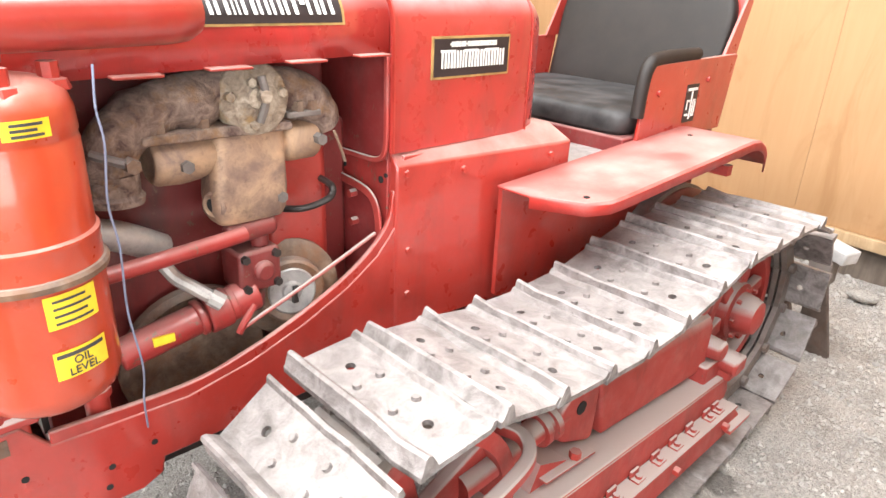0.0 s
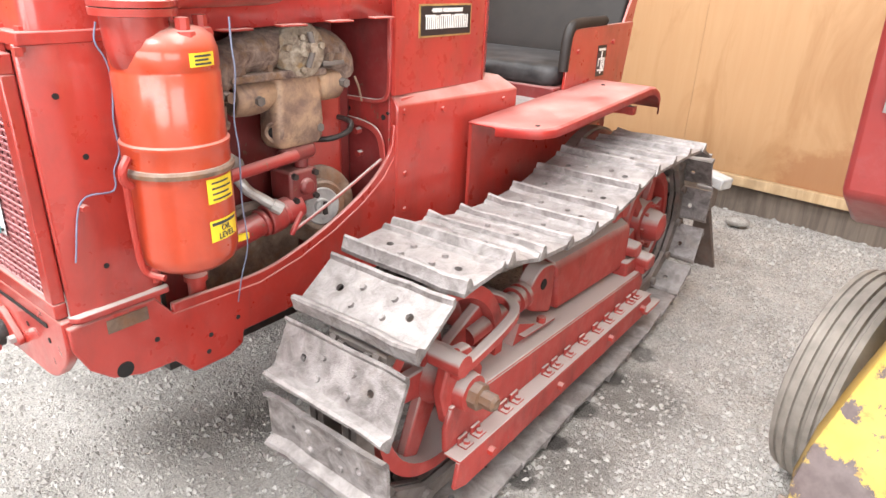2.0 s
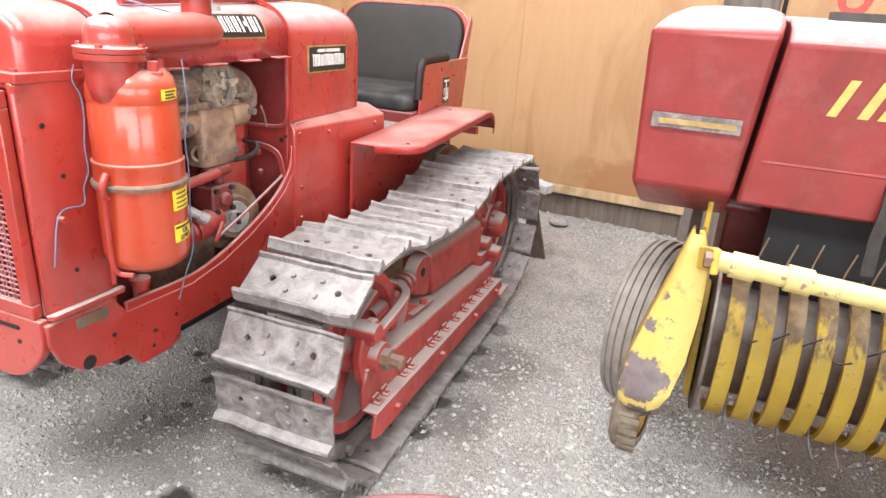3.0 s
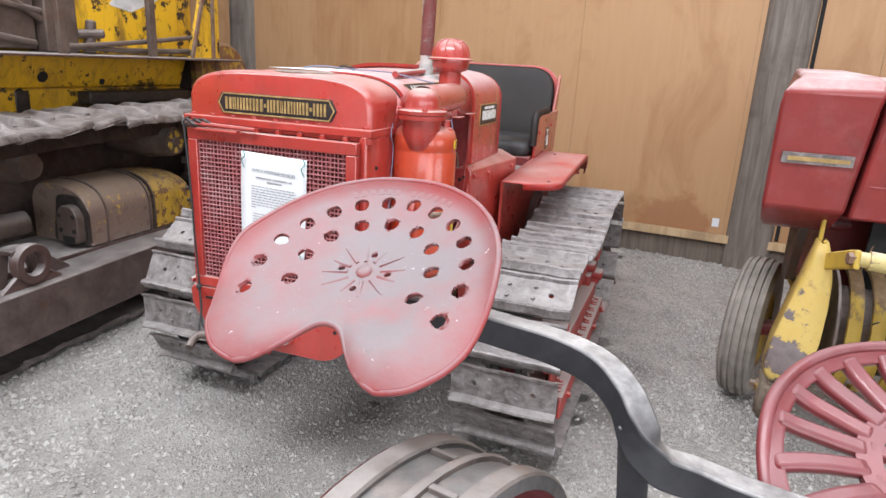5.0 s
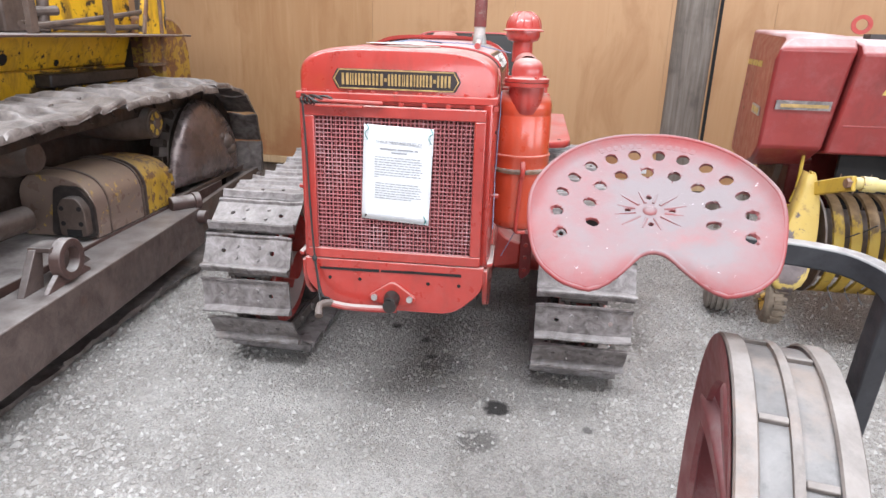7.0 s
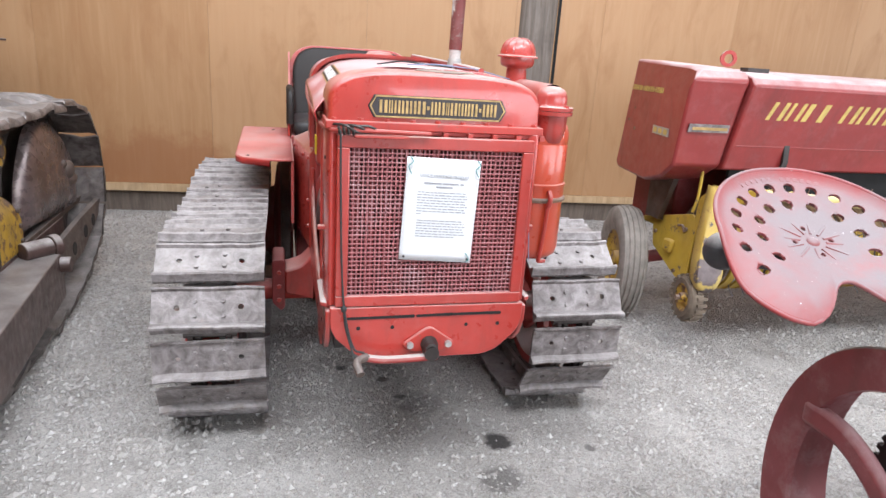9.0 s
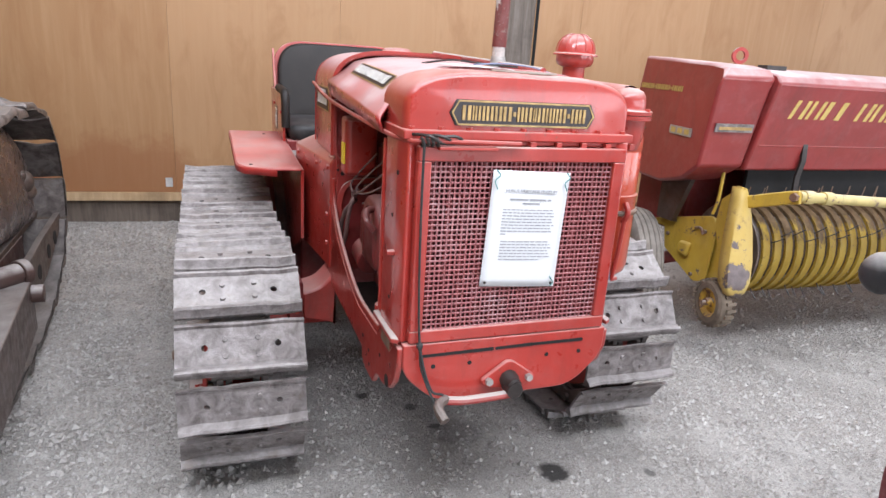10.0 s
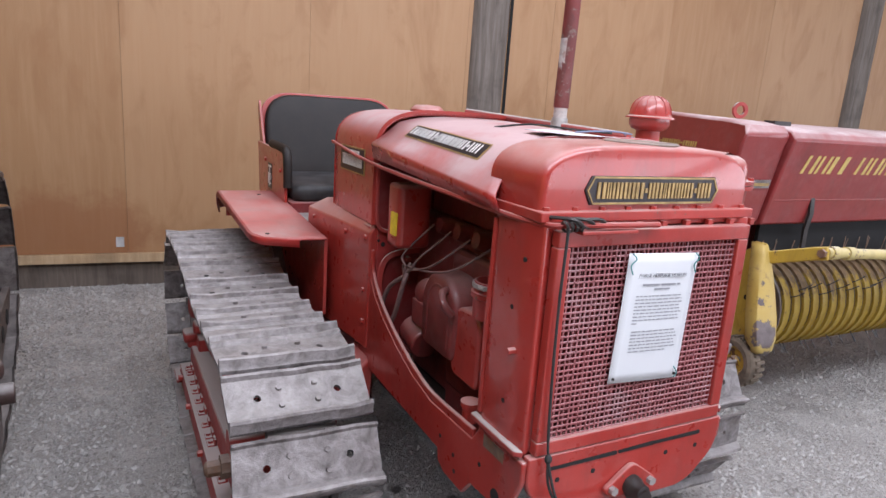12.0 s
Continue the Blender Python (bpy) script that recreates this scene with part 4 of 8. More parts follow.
for t, r in ((0.15, 0.050), (1.9, 0.030), (3.0, 0.052), (4.5, 0.046)):
    part("stud", bolt(B(), (0.278, 0.622 + r * math.cos(t), 1.122 + r * math.sin(t)), (1, -0.1, 0.1), 0.0085, 0.014), PALE_CRUST, cover)
part("throttle_lever", tube(B(), [(0.300, 0.624, 1.164), (0.304, 0.628, 1.125), (0.300, 0.616, 1.085)], 0.0075), LINK, cover)
part("lever_hub", cyl(B(), (0.290, 0.628, 1.128), (0.312, 0.626, 1.130), 0.014, 0.011, 12), PALE_CRUST, cover)
part("manifold_flange", prism(B(), [(0.15, y, z) for y, z in rounded([(0.420, 1.062), (0.692, 1.060), (0.692, 1.076), (0.560, 1.080), (0.420, 1.078)], 0.005, 2)], (0.130, 0, 0)), CRUST, manifold, bevel=0.003)
part("manifold_bracket", span(B(), (0.16, 0.688, 1.078), (0.272, 0.760, 1.090)), LINK, manifold, bevel=0.003)
for y, z in ((0.455, 1.078), (0.53, 1.078), (0.715, 1.09), (0.745, 1.09)):
    part("bolt", bolt(B(), (0.260, y, z), (0, 0, 1), 0.013, 0.018), RUSTY, manifold)
# carburettor casting
bm = B()
lathe(bm, (0.232, 0.438, 1.024), (0, 1, 0.01), [(0.0, 0.010), (0.026, 0.004), (0.034, 0.0), (0.042, 0.010), (0.045, 0.05), (0.042, 0.08), (0.036, 0.10), (0.036, 0.24), (0.032, 0.25), (0.038, 0.262), (0.038, 0.315), (0.030, 0.328), (0.0, 0.330)], 28)
rows = []
for z, y0, y1, x0, x1 in ((1.062, 0.545, 0.684, 0.19, 0.268), (1.02, 0.540, 0.682, 0.20, 0.276), (0.985, 0.534, 0.680, 0.205, 0.280), (0.955, 0.530, 0.678, 0.205, 0.285), (0.915, 0.530, 0.675, 0.205, 0.283), (0.897, 0.540, 0.668, 0.21, 0.276)):
    rows.append([(x, y, z) for x, y in rounded([(x0, y0), (x1, y0), (x1, y1), (x0, y1)], 0.022, 4)])
loft(bm, rows, True, True)
carb = part("carburettor", bm, ALU, engine, "burnt brown carburettor casting", bevel=0.004, smooth=50)
part("air_inlet", lathe(B(), (0.262, 0.535, 0.938), (0.45, -0.89, 0), [(0.025, -0.012), (0.025, 0.003), (0.021, 0.006), (0.015, 0.004), (0.013, -0.008), (0.0, -0.008)]), ALU, carb)
part("inlet_bore", cyl(B(), (0.262, 0.535, 0.938), (0.2638, 0.5315, 0.938), 0.0135, None, 16), HOLE_SHADE, carb)
for y, z in ((0.660, 0.935), (0.752, 1.034), (0.488, 1.02)):
    part("bolt", bolt(B(), (0.270, y, z), (1, 0, 0), 0.012, 0.016), LINK, carb)
part("lever", tube(B(), [(0.27, 0.345, 1.060), (0.285, 0.366, 1.052), (0.297, 0.388, 1.044)], 0.008), LINK, carb)
part("side_stud", bolt(B(), (0.292, 0.394, 1.042), (1, 0, 0), 0.013, 0.020), RUSTY, carb)
part("drain_wire", tube(B(), [(0.29, 0.775, 1.05), (0.295, 0.785, 1.02), (0.29, 0.80, 0.985)], 0.003, 6), RUSTY, carb)
# fuel pipe, governor and pump group
part("intake_pipe", tube(B(), [(0.295, 0.29, 0.866), (0.29, 0.42, 0.871), (0.280, 0.58, 0.878)], 0.0145, 12), RED_GRIMY, engine)
bm = B()
span(bm, (0.19, 0.566, 0.748), (0.272, 0.655, 0.834))
cyl(bm, (0.245, 0.625, 0.83), (0.245, 0.625, 0.90), 0.018)
cyl(bm, (0.262, 0.55, 0.874), (0.258, 0.65, 0.880), 0.021)
cyl(bm, (0.255, 0.615, 0.79), (0.286, 0.615, 0.79), 0.022)
cyl(bm, (0.24, 0.60, 0.74), (0.24, 0.60, 0.70), 0.03, 0.024)
gov = part("governor", bm, RED_OILY_SHADED, engine, "grimy red governor housing", bevel=0.008)
for y, z in ((0.578, 0.760), (0.643, 0.760), (0.578, 0.822), (0.643, 0.822)):
    part("bolt", bolt(B(), (0.272, y, z), (1, 0, 0), 0.009, 0.010), GREASE, gov)
bm = B()
cyl(bm, (0.245, 0.34, 0.690), (0.250, 0.50, 0.722), 0.030, 0.030)
cyl(bm, (0.2496, 0.482, 0.7185), (0.2500, 0.496, 0.7212), 0.036, 0.036)
cyl(bm, (0.250, 0.50, 0.722), (0.253, 0.545, 0.729), 0.040, 0.038)
cyl(bm, (0.253, 0.545, 0.729), (0.255, 0.56, 0.732), 0.034, 0.034)
cyl(bm, (0.25, 0.555, 0.73), (0.255, 0.605, 0.74), 0.036, 0.032)
pump = part("water_pump", bm, RED_GRIMY, engine, "red pump body with worn paint", smooth=45, bevel=0.004)
part("pump_label", span(B(), (0.272, 0.392, 0.704), (0.2785, 0.430, 0.720)), YELLOW_DECAL, pump)
part("filler_spout", tube(B(), [(0.235, 0.435, 0.850), (0.250, 0.455, 0.812), (0.262, 0.480, 0.790), (0.280, 0.506, 0.767)], 0.013, 10), GREY_METAL, pump)
part("spout_cap", cyl(B(), (0.277, 0.502, 0.771), (0.288, 0.520, 0.756), 0.0165, None, 10), GREY_METAL, pump)
part("hose", tube(B(), [(0.235, 0.30, 0.93), (0.235, 0.37, 0.91), (0.215, 0.45, 0.86)], 0.027, 12), GREY_METAL, engine, "grey rubber hose")
bm = lathe(B(), (0.236, 0.694, 0.708), (1, -0.30, 0.1), [(0.0, -0.05), (0.100, -0.05), (0.108, -0.042), (0.108, -0.022), (0.098, -0.016), (0.072, -0.016), (0.070, 0.006), (0.064, 0.010), (0.050, 0.004)], 40)
flywheel = part("pulley", bm, RUSTY, engine, "dull pulley wheel with rusty rim", smooth=40)
part("pulley_disc", lathe(B(), (0.236, 0.694, 0.708), (1, -0.30, 0.1), [(0.052, 0.004), (0.048, 0.008), (0.035, 0.005), (0.022, 0.004), (0.018, 0.010), (0.0, 0.012)], 36), GREY_METAL, flywheel, "pale grey dished disc", smooth=40)
part("wing_nut", prism(B(), [(0.252, 0.690 + a, 0.708 + b) for a, b in ((-0.006, -0.018), (0.006, -0.018), (0.003, 0.0), (0.010, 0.016), (-0.002, 0.018), (-0.004, 0.0))], (0.010, 0, 0)), GREASE, flywheel)
bm = lathe(B(), (0.16, 0.50, 0.60), (1, 0, 0), [(0.0, 0), (0.14, 0.0), (0.15, 0.01), (0.15, 0.03), (0.138, 0.04), (0.11, 0.034), (0.06, 0.02), (0.0, 0.02)], 36)
part("fan_wheel", bm, RUSTY, engine, smooth=40)
part("throttle_rod", tube(B(), [(0.290, 0.552, 0.690), (0.292, 0.72, 0.752), (0.288, 0.876, 0.811)], 0.0045), RED_DUSTY, engine)
part("rod_clevis", tube(B(), [(0.288, 0.548, 0.682), (0.291, 0.556, 0.70), (0.285, 0.585, 0.73)], 0.007), RED_GRIMY, engine)
part("drain_pipe", tube(B(), [(0.20, 0.68, 0.885), (0.25, 0.72, 0.89), (0.262, 0.765, 0.90), (0.262, 0.785, 0.912), (0.25, 0.79, 0.928), (0.16, 0.80, 0.93)], 0.0075), GREASE, engine)
part("side_cover", span(B(), (0.13, 0.66, 0.60), (0.205, 0.815, 1.02)), RED, engine, "red flywheel housing side", bevel=0.02)

# right side: electrics and covers
can = part("magneto_box", prism(B(), [(x, y, 0.945) for x, y in rounded([(-0.292, 0.735), (-0.292, 0.83), (-0.18, 0.83), (-0.18, 0.735)], 0.022, 4)], (0, 0, 0.195)), RED, engine, "red canister with yellow label", bevel=0.012)
part("can_label", span(B(), (-0.2965, 0.745, 0.985), (-0.291, 0.785, 1.055)), YELLOW_DECAL, can)
for i in range(4):
    part("port", cyl(B(), (-0.135, 0.36 + 0.11 * i, 1.02), (-0.178, 0.36 + 0.11 * i, 1.028), 0.030, 0.022, 14), RED_OILY_SHADED, engine, smooth=45)
o = rounded([(0.415, 0.700), (0.605, 0.700), (0.615, 0.86), (0.575, 0.925), (0.455, 0.925), (0.405, 0.86)], [0.03, 0.03, 0.05, 0.06, 0.06, 0.05], 5)
bm = B()
loft(bm, [[(x, 0.51 + (y - 0.51) * k, 0.80 + (z - 0.80) * k) for y, z in o] for x, k in ((-0.14, 1.0), (-0.235, 1.0), (-0.252, 0.96), (-0.260, 0.88))], True, True)
housing = part("breather_housing", bm, RED_OILY_SHADED, engine, "rounded red breather housing", smooth=45)
o = [(0.51 + 0.062 * math.cos(t), 0.835 + 0.062 * math.sin(t)) for t in (math.pi * k / 10 for k in range(11))]
part("raised_arch", sweep(B(), [(-0.258, 0.572, 0.73)] + [(-0.258, y, z) for y, z in o] + [(-0.258, 0.448, 0.73)], rect(0.010, 0.008), (-1, 0, 0)), RED_OILY_SHADED, housing, bevel=0.003)
part("outlet_elbow", tube(B(), [(-0.25, 0.47, 0.895), (-0.285, 0.44, 0.895), (-0.29, 0.415, 0.87), (-0.27, 0.405, 0.845)], 0.011, 10), RED_OILY_SHADED, housing)
o = rounded([(0.300, 0.670), (0.435, 0.670), (0.440, 0.80), (0.425, 0.865), (0.320, 0.872), (0.300, 0.84)], [0.02, 0.03, 0.04, 0.03, 0.02, 0.02], 4)
cover = part("timing_cover", prism(B(), [(-0.15, y, z) for y, z in o], (-0.098, 0, 0)), RED, engine, "flat red timing cover", bevel=0.010)
part("cover_flange", prism(B(), [(-0.15, y, z) for y, z in rounded([(0.235, 0.655), (0.300, 0.655), (0.300, 0.885), (0.235, 0.885)], 0.015, 3)], (-0.085, 0, 0)), RED_GRIMY, cover, bevel=0.006)
for z in (0.69, 0.735, 0.78, 0.83, 0.865):
    part("cover_bolt", bolt(B(), (-0.235, 0.268, z), (-1, 0, 0), 0.012, 0.016), RED_OILY_SHADED, cover)
neck = part("filler_neck", lathe(B(), (-0.222, 0.292, 0.875), (0, 0, 1), [(0.0, 0.0), (0.048, 0.0), (0.050, 0.05), (0.056, 0.054), (0.056, 0.066), (0.050, 0.068), (0.049, 0.092), (0.044, 0.093), (0.040, 0.06), (0.0, 0.055)], 28), RED_GRIMY, engine, "open filler neck with clamp ring", smooth=40)
part("clamp_ring", lathe(B(), (-0.222, 0.292, 0.958), (0, 0, 1), [(0.049, -0.006), (0.054, -0.005), (0.054, 0.005), (0.049, 0.006)], 28), GREY_METAL, neck)
part("clamp_screw", tube(B(), [(-0.27, 0.27, 0.96), (-0.285, 0.255, 0.965), (-0.29, 0.225, 0.97)], 0.005, 6), GREY_METAL, neck)

bm = B()
cyl(bm, (-0.21, 0.66, 0.66), (-0.21, 0.76, 0.68), 0.05, 0.05)
span(bm, (-0.24, 0.63, 0.72), (-0.16, 0.72, 0.80))
ellipsoid(bm, (-0.20, 0.68, 0.82), (0.045, 0.05, 0.045))
part("dynamo", bm, RED_OILY_SHADED, engine, bevel=0.006, smooth=45)
for i in range(4):
    y = 0.36 + 0.11 * i
    part("plug_lead", tube(B(), [(-0.195, y, 1.03), (-0.262, y + 0.06, 0.965 - 0.012 * i), (-0.272, 0.5 * (y + 0.74), 0.925 - 0.008 * i), (-0.262, 0.735, 0.895 - 0.012 * i), (-0.24, 0.80, 0.875)], 0.0034, 6), LEAD, engine, "grey-red ignition lead")
part("hose_loop", tube(B(), [(-0.25, 0.72, 0.905), (-0.28, 0.705, 0.84), (-0.282, 0.76, 0.72), (-0.28, 0.835, 0.675), (-0.278, 0.865, 0.72), (-0.27, 0.83, 0.80), (-0.25, 0.75, 0.86)], 0.0075, 8), LEAD, engine, "dusty looped lead")
part("pushrod_cover", span(B(), (-0.175, 0.26, 0.56), (-0.135, 0.60, 0.98)), RED_OILY_SHADED, engine, bevel=0.012)

# air cleaner, elbow and pre-cleaner
AX, AY = 0.383, 0.216
bm = lathe(B(), (AX, AY, 0.0), (0, 0, 1), [(0.0, 0.750), (0.07, 0.753), (0.088, 0.768), (0.094, 0.79), (0.094, 0.938), (0.0955, 0.962), (0.0955, 0.994), (0.0968, 0.996), (0.0968, 1.002), (0.092, 1.005), (0.092, 1.122), (0.0905, 1.125), (0.0905, 1.131), (0.092, 1.134), (0.091, 1.162), (0.084, 1.184), (0.068, 1.196), (0.03, 1.204), (0.0, 1.205)], 44)
cleaner = part("air_cleaner", bm, RED_CLEANER, tractor, "bright red oil-bath air cleaner with yellow labels", smooth=40)
part("clamp_band", lathe(B(), (AX, AY, 0.952), (0, 0, 1), [(0.095, -0.007), (0.101, -0.005), (0.102, 0.003), (0.099, 0.008), (0.095, 0.009)], 40), RUSTY, cleaner, "worn steel clamp band")
part("clamp_bolt", tube(B(), [(AX + 0.010, AY - 0.098, 0.985), (AX + 0.012, AY - 0.112, 0.965), (AX + 0.010, AY - 0.112, 0.945), (AX + 0.008, AY - 0.10, 0.930)], 0.008), RED_CAST, cleaner)
part("clamp_rod", tube(B(), [(AX + 0.008, AY - 0.108, 0.945), (AX + 0.004, AY - 0.106, 0.85), (AX, AY - 0.10, 0.775), (AX + 0.004, AY - 0.088, 0.752), (AX + 0.03, AY - 0.075, 0.748)], 0.0065), RED_CAST, cleaner)

def curved_label(a0, a1, z0, z1, material, lift=0.0012, r=0.094):
    n = 10
    return loft(B(), [[(AX + (r + lift) * math.cos(a0 + (a1 - a0) * i / n), AY + (r + lift) * math.sin(a0 + (a1 - a0) * i / n), z) for z in (z0, z1)] for i in range(n + 1)])


for a0, a1, z0, z1 in ((-0.10, 0.50, 1.138, 1.161), (-0.06, 0.68, 0.893, 0.940), (-0.08, 0.70, 0.818, 0.860)):
    rr = 0.091 if z0 > 1.1 else 0.094
    lab = part("warning_label", curved_label(a0, a1, z0, z1, None, 0.0012, rr), YELLOW_DECAL, cleaner, "yellow label with black print", smooth=60)
    if z0 > 0.85:
        k = 3 if z0 > 1.1 else 4
        for i in range(k):
            zz = z0 + (z1 - z0) * (i + 0.7) / (k + 0.5)
            part("print_bar", curved_label(a0 + 0.1, a1 - 0.1 - 0.08 * (i % 2), zz - 0.0018, zz + 0.0018, None, 0.0020, rr), INK, lab, smooth=60)
    else:
        part("print_bar", curved_label(a0 + 0.04, a1 - 0.06, z1 - 0.010, z1 - 0.004, None, 0.0020, rr), INK, lab, smooth=60)
for text, z in (("OIL", 0.842), ("LEVEL", 0.8275)):
    a = 0.29
    p = Vector((AX + 0.0962 * math.cos(a), AY + 0.0962 * math.sin(a), z))
    rot = Matrix((( -math.sin(a), 0, math.cos(a)), (math.cos(a), 0, math.sin(a)), (0, 1, 0))).to_4x4()
    word(text, 0.0165, INK, cleaner, Matrix.Translation(p) @ rot)
HX, HY = AX + 0.006, 0.168
bm = lathe(B(), (HX, HY, 1.08), (0, 0, 1), [(0.0, 0.035), (0.030, 0.038), (0.046, 0.056), (0.053, 0.09), (0.055, 0.136), (0.069, 0.138), (0.070, 0.150), (0.0, 0.151)], 32)
head = part("inlet_bowl", bm, RED, cleaner, "red inlet bowl with bolted flange", smooth=40)
bm = B()
lathe(bm, (HX, HY, 1.232), (0, 0, 1), [(0.069, 0.0), (0.070, 0.010), (0.052, 0.013), (0.049, 0.018), (0.049, 0.034), (0.046, 0.050), (0.038, 0.062), (0.022, 0.070), (0.0, 0.072)], 32)
lathe(bm, (HX, HY, 1.266), (-0.03, 1, 0.02), [(0.043, 0.0), (0.043, 0.27), (0.040, 0.30), (0.030, 0.318), (0.0, 0.324)], 28)
part("intake_elbow", bm, RED, head, smooth=45)
for a in range(4):
    t = a * math.pi / 2 + 0.5
    part("bolt", bolt(B(), (HX + 0.061 * math.cos(t), HY + 0.061 * math.sin(t), 1.242), (0, 0, 1), 0.008, 0.008), RED_CAST, head)
for x, y in ((AX + 0.060, AY + 0.004), (AX + 0.012, AY + 0.068)):
    part("head_nut", lathe(B(), (x, y, 1.182), (0, 0, 1), [(0.024, 0), (0.020, 0.012), (0.013, 0.014), (0.013, 0.034), (0.0, 0.035)], 8), RED_CAST, cleaner)
PX, PY = AX - 0.016, 0.445
part("neck", lathe(B(), (PX, PY, 1.30), (0, 0, 1), [(0.036, -0.02), (0.034, 0.05), (0.040, 0.055), (0.0, 0.056)]), RED_CAST, cleaner)
bm = lathe(B(), (PX, PY, 1.345), (0, 0, 1), [(0.030, 0.0), (0.052, 0.008), (0.058, 0.020), (0.058, 0.036), (0.070, 0.037), (0.070, 0.041), (0.061, 0.045), (0.057, 0.066), (0.048, 0.084), (0.032, 0.096), (0.014, 0.101), (0.0, 0.102)], 36)
dome = part("pre_cleaner", bm, RED, cleaner, "glossy red dome-topped pre-cleaner", smooth=50)
for i in range(12):
    a = 2 * math.pi * i / 12
    pts = [(PX + r * math.cos(a), PY + r * math.sin(a), 1.345 + h) for r, h in ((0.0605, 0.05), (0.0575, 0.066), (0.0485, 0.084), (0.0325, 0.0965), (0.016, 0.1015))]
    part("rib", tube(B(), pts, 0.0014, 6, n=3), RED, dome)
part("bracket", span(B(), (0.305, 0.16, 0.90), (0.33, 0.25, 0.96)), RED_CAST, cleaner, bevel=0.004)

# exhaust stack
stack = part("exhaust_pipe", tube(B(), [(0.20, 0.655, 1.20), (0.20, 0.655, 1.45), (0.20, 0.657, 1.60)], 0.021, 16), STACK_FOOT, tractor, "rusty red-brown exhaust stack with bare foot")
part("upper_pipe", cyl(B(), (0.20, 0.655, 1.395), (0.222, 0.665, 2.45), 0.0235, 0.0235, 18), STACK, stack, "rust-streaked dull red pipe")
part("foot", lathe(B(), (0.20, 0.655, 1.315), (0, 0, 1), [(0.05, 0), (0.045, 0.012), (0.028, 0.016), (0.024, 0.05)]), GREY_METAL, stack)

# steering rod on the other side, wires and cord
part("control_rod", tube(B(), [(-0.304, 1.355, 1.219), (-0.318, 0.93, 1.187), (-0.318, 0.40, 1.172), (-0.300, 0.05, 1.164), (-0.24, -0.022, 1.170), (-0.03, -0.024, 1.166)], 0.0062, 8), RED_CAST, tractor, "dull red control rod along the hood")
bm = B()
for i in range(3):
    tube(bm, [(-0.29 + 0.03 * i, 0.02 - 0.02 * i, 1.18), (-0.26 + 0.03 * i, -0.03, 1.182), (-0.22 + 0.02 * i, -0.026, 1.165 + 0.004 * i), (-0.12 - 0.04 * i, -0.022, 1.17)], 0.004, 6)
for i in range(4):
    lathe(bm, (-0.275 + 0.012 * i, -0.022, 1.168), (1, 0, 0.2), [(0.010, -0.004), (0.013, 0), (0.010, 0.004)], 8)
part("twisted_wire", bm, GREASE, tractor)
part("rod_plate", span(B(), (-0.235, -0.03, 1.150), (-0.09, 0.0, 1.158)), RED_CAST, tractor, bevel=0.002)

part("steering_shaft", tube(B(), [(0.140, 1.14, 1.362), (0.175, 0.92, 1.352), (0.205, 0.55, 1.338), (0.215, 0.36, 1.330)], 0.0105, 10), RED_DUSTY, tractor, "dull red steering shaft lying along the hood")
# fenders
for s in (1, -1):
    rows = []
    for i in range(21):
        y = 1.170 + 1.03 * i / 20
        f = max(0.0, (y - 1.99) / 0.21)
        z = 0.889 + 0.056 * (y - 1.170) - 0.115 * f ** 2.0
        g = max(0.0, 1 - (y - 1.170) / 0.13)
        outer = 0.622 - 0.15 * (1 - math.sqrt(max(0, 1 - g * g))) - 0.03 * f ** 3
        inner = 0.374
        rows.append([(inner * s, y, z), ((inner * 2 + outer) / 3 * s, y, z), ((inner + outer * 2) / 3 * s, y, z), ((outer - 0.006) * s, y, z), (outer * s, y, z - 0.006), (outer * s, y, z - 0.030)])
    fender = part("fender", loft(B(), rows), RED_FENDER, tractor, "flat red fender with dusty worn top", solid=0.006, smooth=40)
    bm = B()
    prism(bm, [(0.366 * s, y, z) for y, z in ((1.40, 0.50), (2.12, 0.50), (2.12, 0.86), (1.98, 0.928), (1.185, 0.883), (1.185, 0.60))], (0.012 * s, 0, 0))
    part("fender_wall", bm, RED, fender, "red inner fender wall")
    for y, x in ((1.255, 0.565), (1.92, 0.46)):
        part("bolt_hole", cyl(B(), (x * s, y, 0.88), (x * s, y, 0.8905 + 0.056 * (y - 1.17)), 0.008, None, 10), HOLE_SHADE, fender)
    part("fender_brace", span(B(), (0.38 * s, 1.9, 0.84), (0.60 * s, 1.93, 0.87)), RED_DUSTY, fender)
bm = B()
span(bm, (-0.35, 1.40, 0.30), (0.35, 2.24, 0.80))
span(bm, (-0.36, 1.42, 0.80), (0.36, 2.28, 0.865))
part("transmission_case", bm, RED_DARK, tractor, bevel=0.01)
part("floor_plate", span(B(), (-0.355, 1.38, 0.868), (0.355, 1.80, 0.885)), GREY_METAL, tractor, "worn grey steel floor plate")

# seat
seat = part("seat_base", span(B(), (-0.37, 1.70, 0.868), (0.37, 2.27, 0.93)), RED_DARK, tractor, bevel=0.006)
o = rounded([(-0.355, 1.71), (0.355, 1.71), (0.355, 2.25), (-0.355, 2.25)], 0.05, 5)
bm = B()
rows = []
for z, k in ((0.93, 0.97), (0.945, 1.0), (0.975, 1.0), (0.992, 0.98), (1.0, 0.93), (1.004, 0.80), (1.005, 0.45)):
    rows.append([(x * k, 2.0 + (y - 2.0) * k, z) for x, y in o])
loft(bm, rows, True, True)
part("seat_cushion", bm, CUSHION, seat, "dusty black seat cushion", smooth=60)
o = rounded([(-0.345, 0.96), (0.345, 0.96), (0.352, 1.375), (-0.352, 1.375)], [0.03, 0.03, 0.16, 0.16], 10)
bm = B()
rows = []
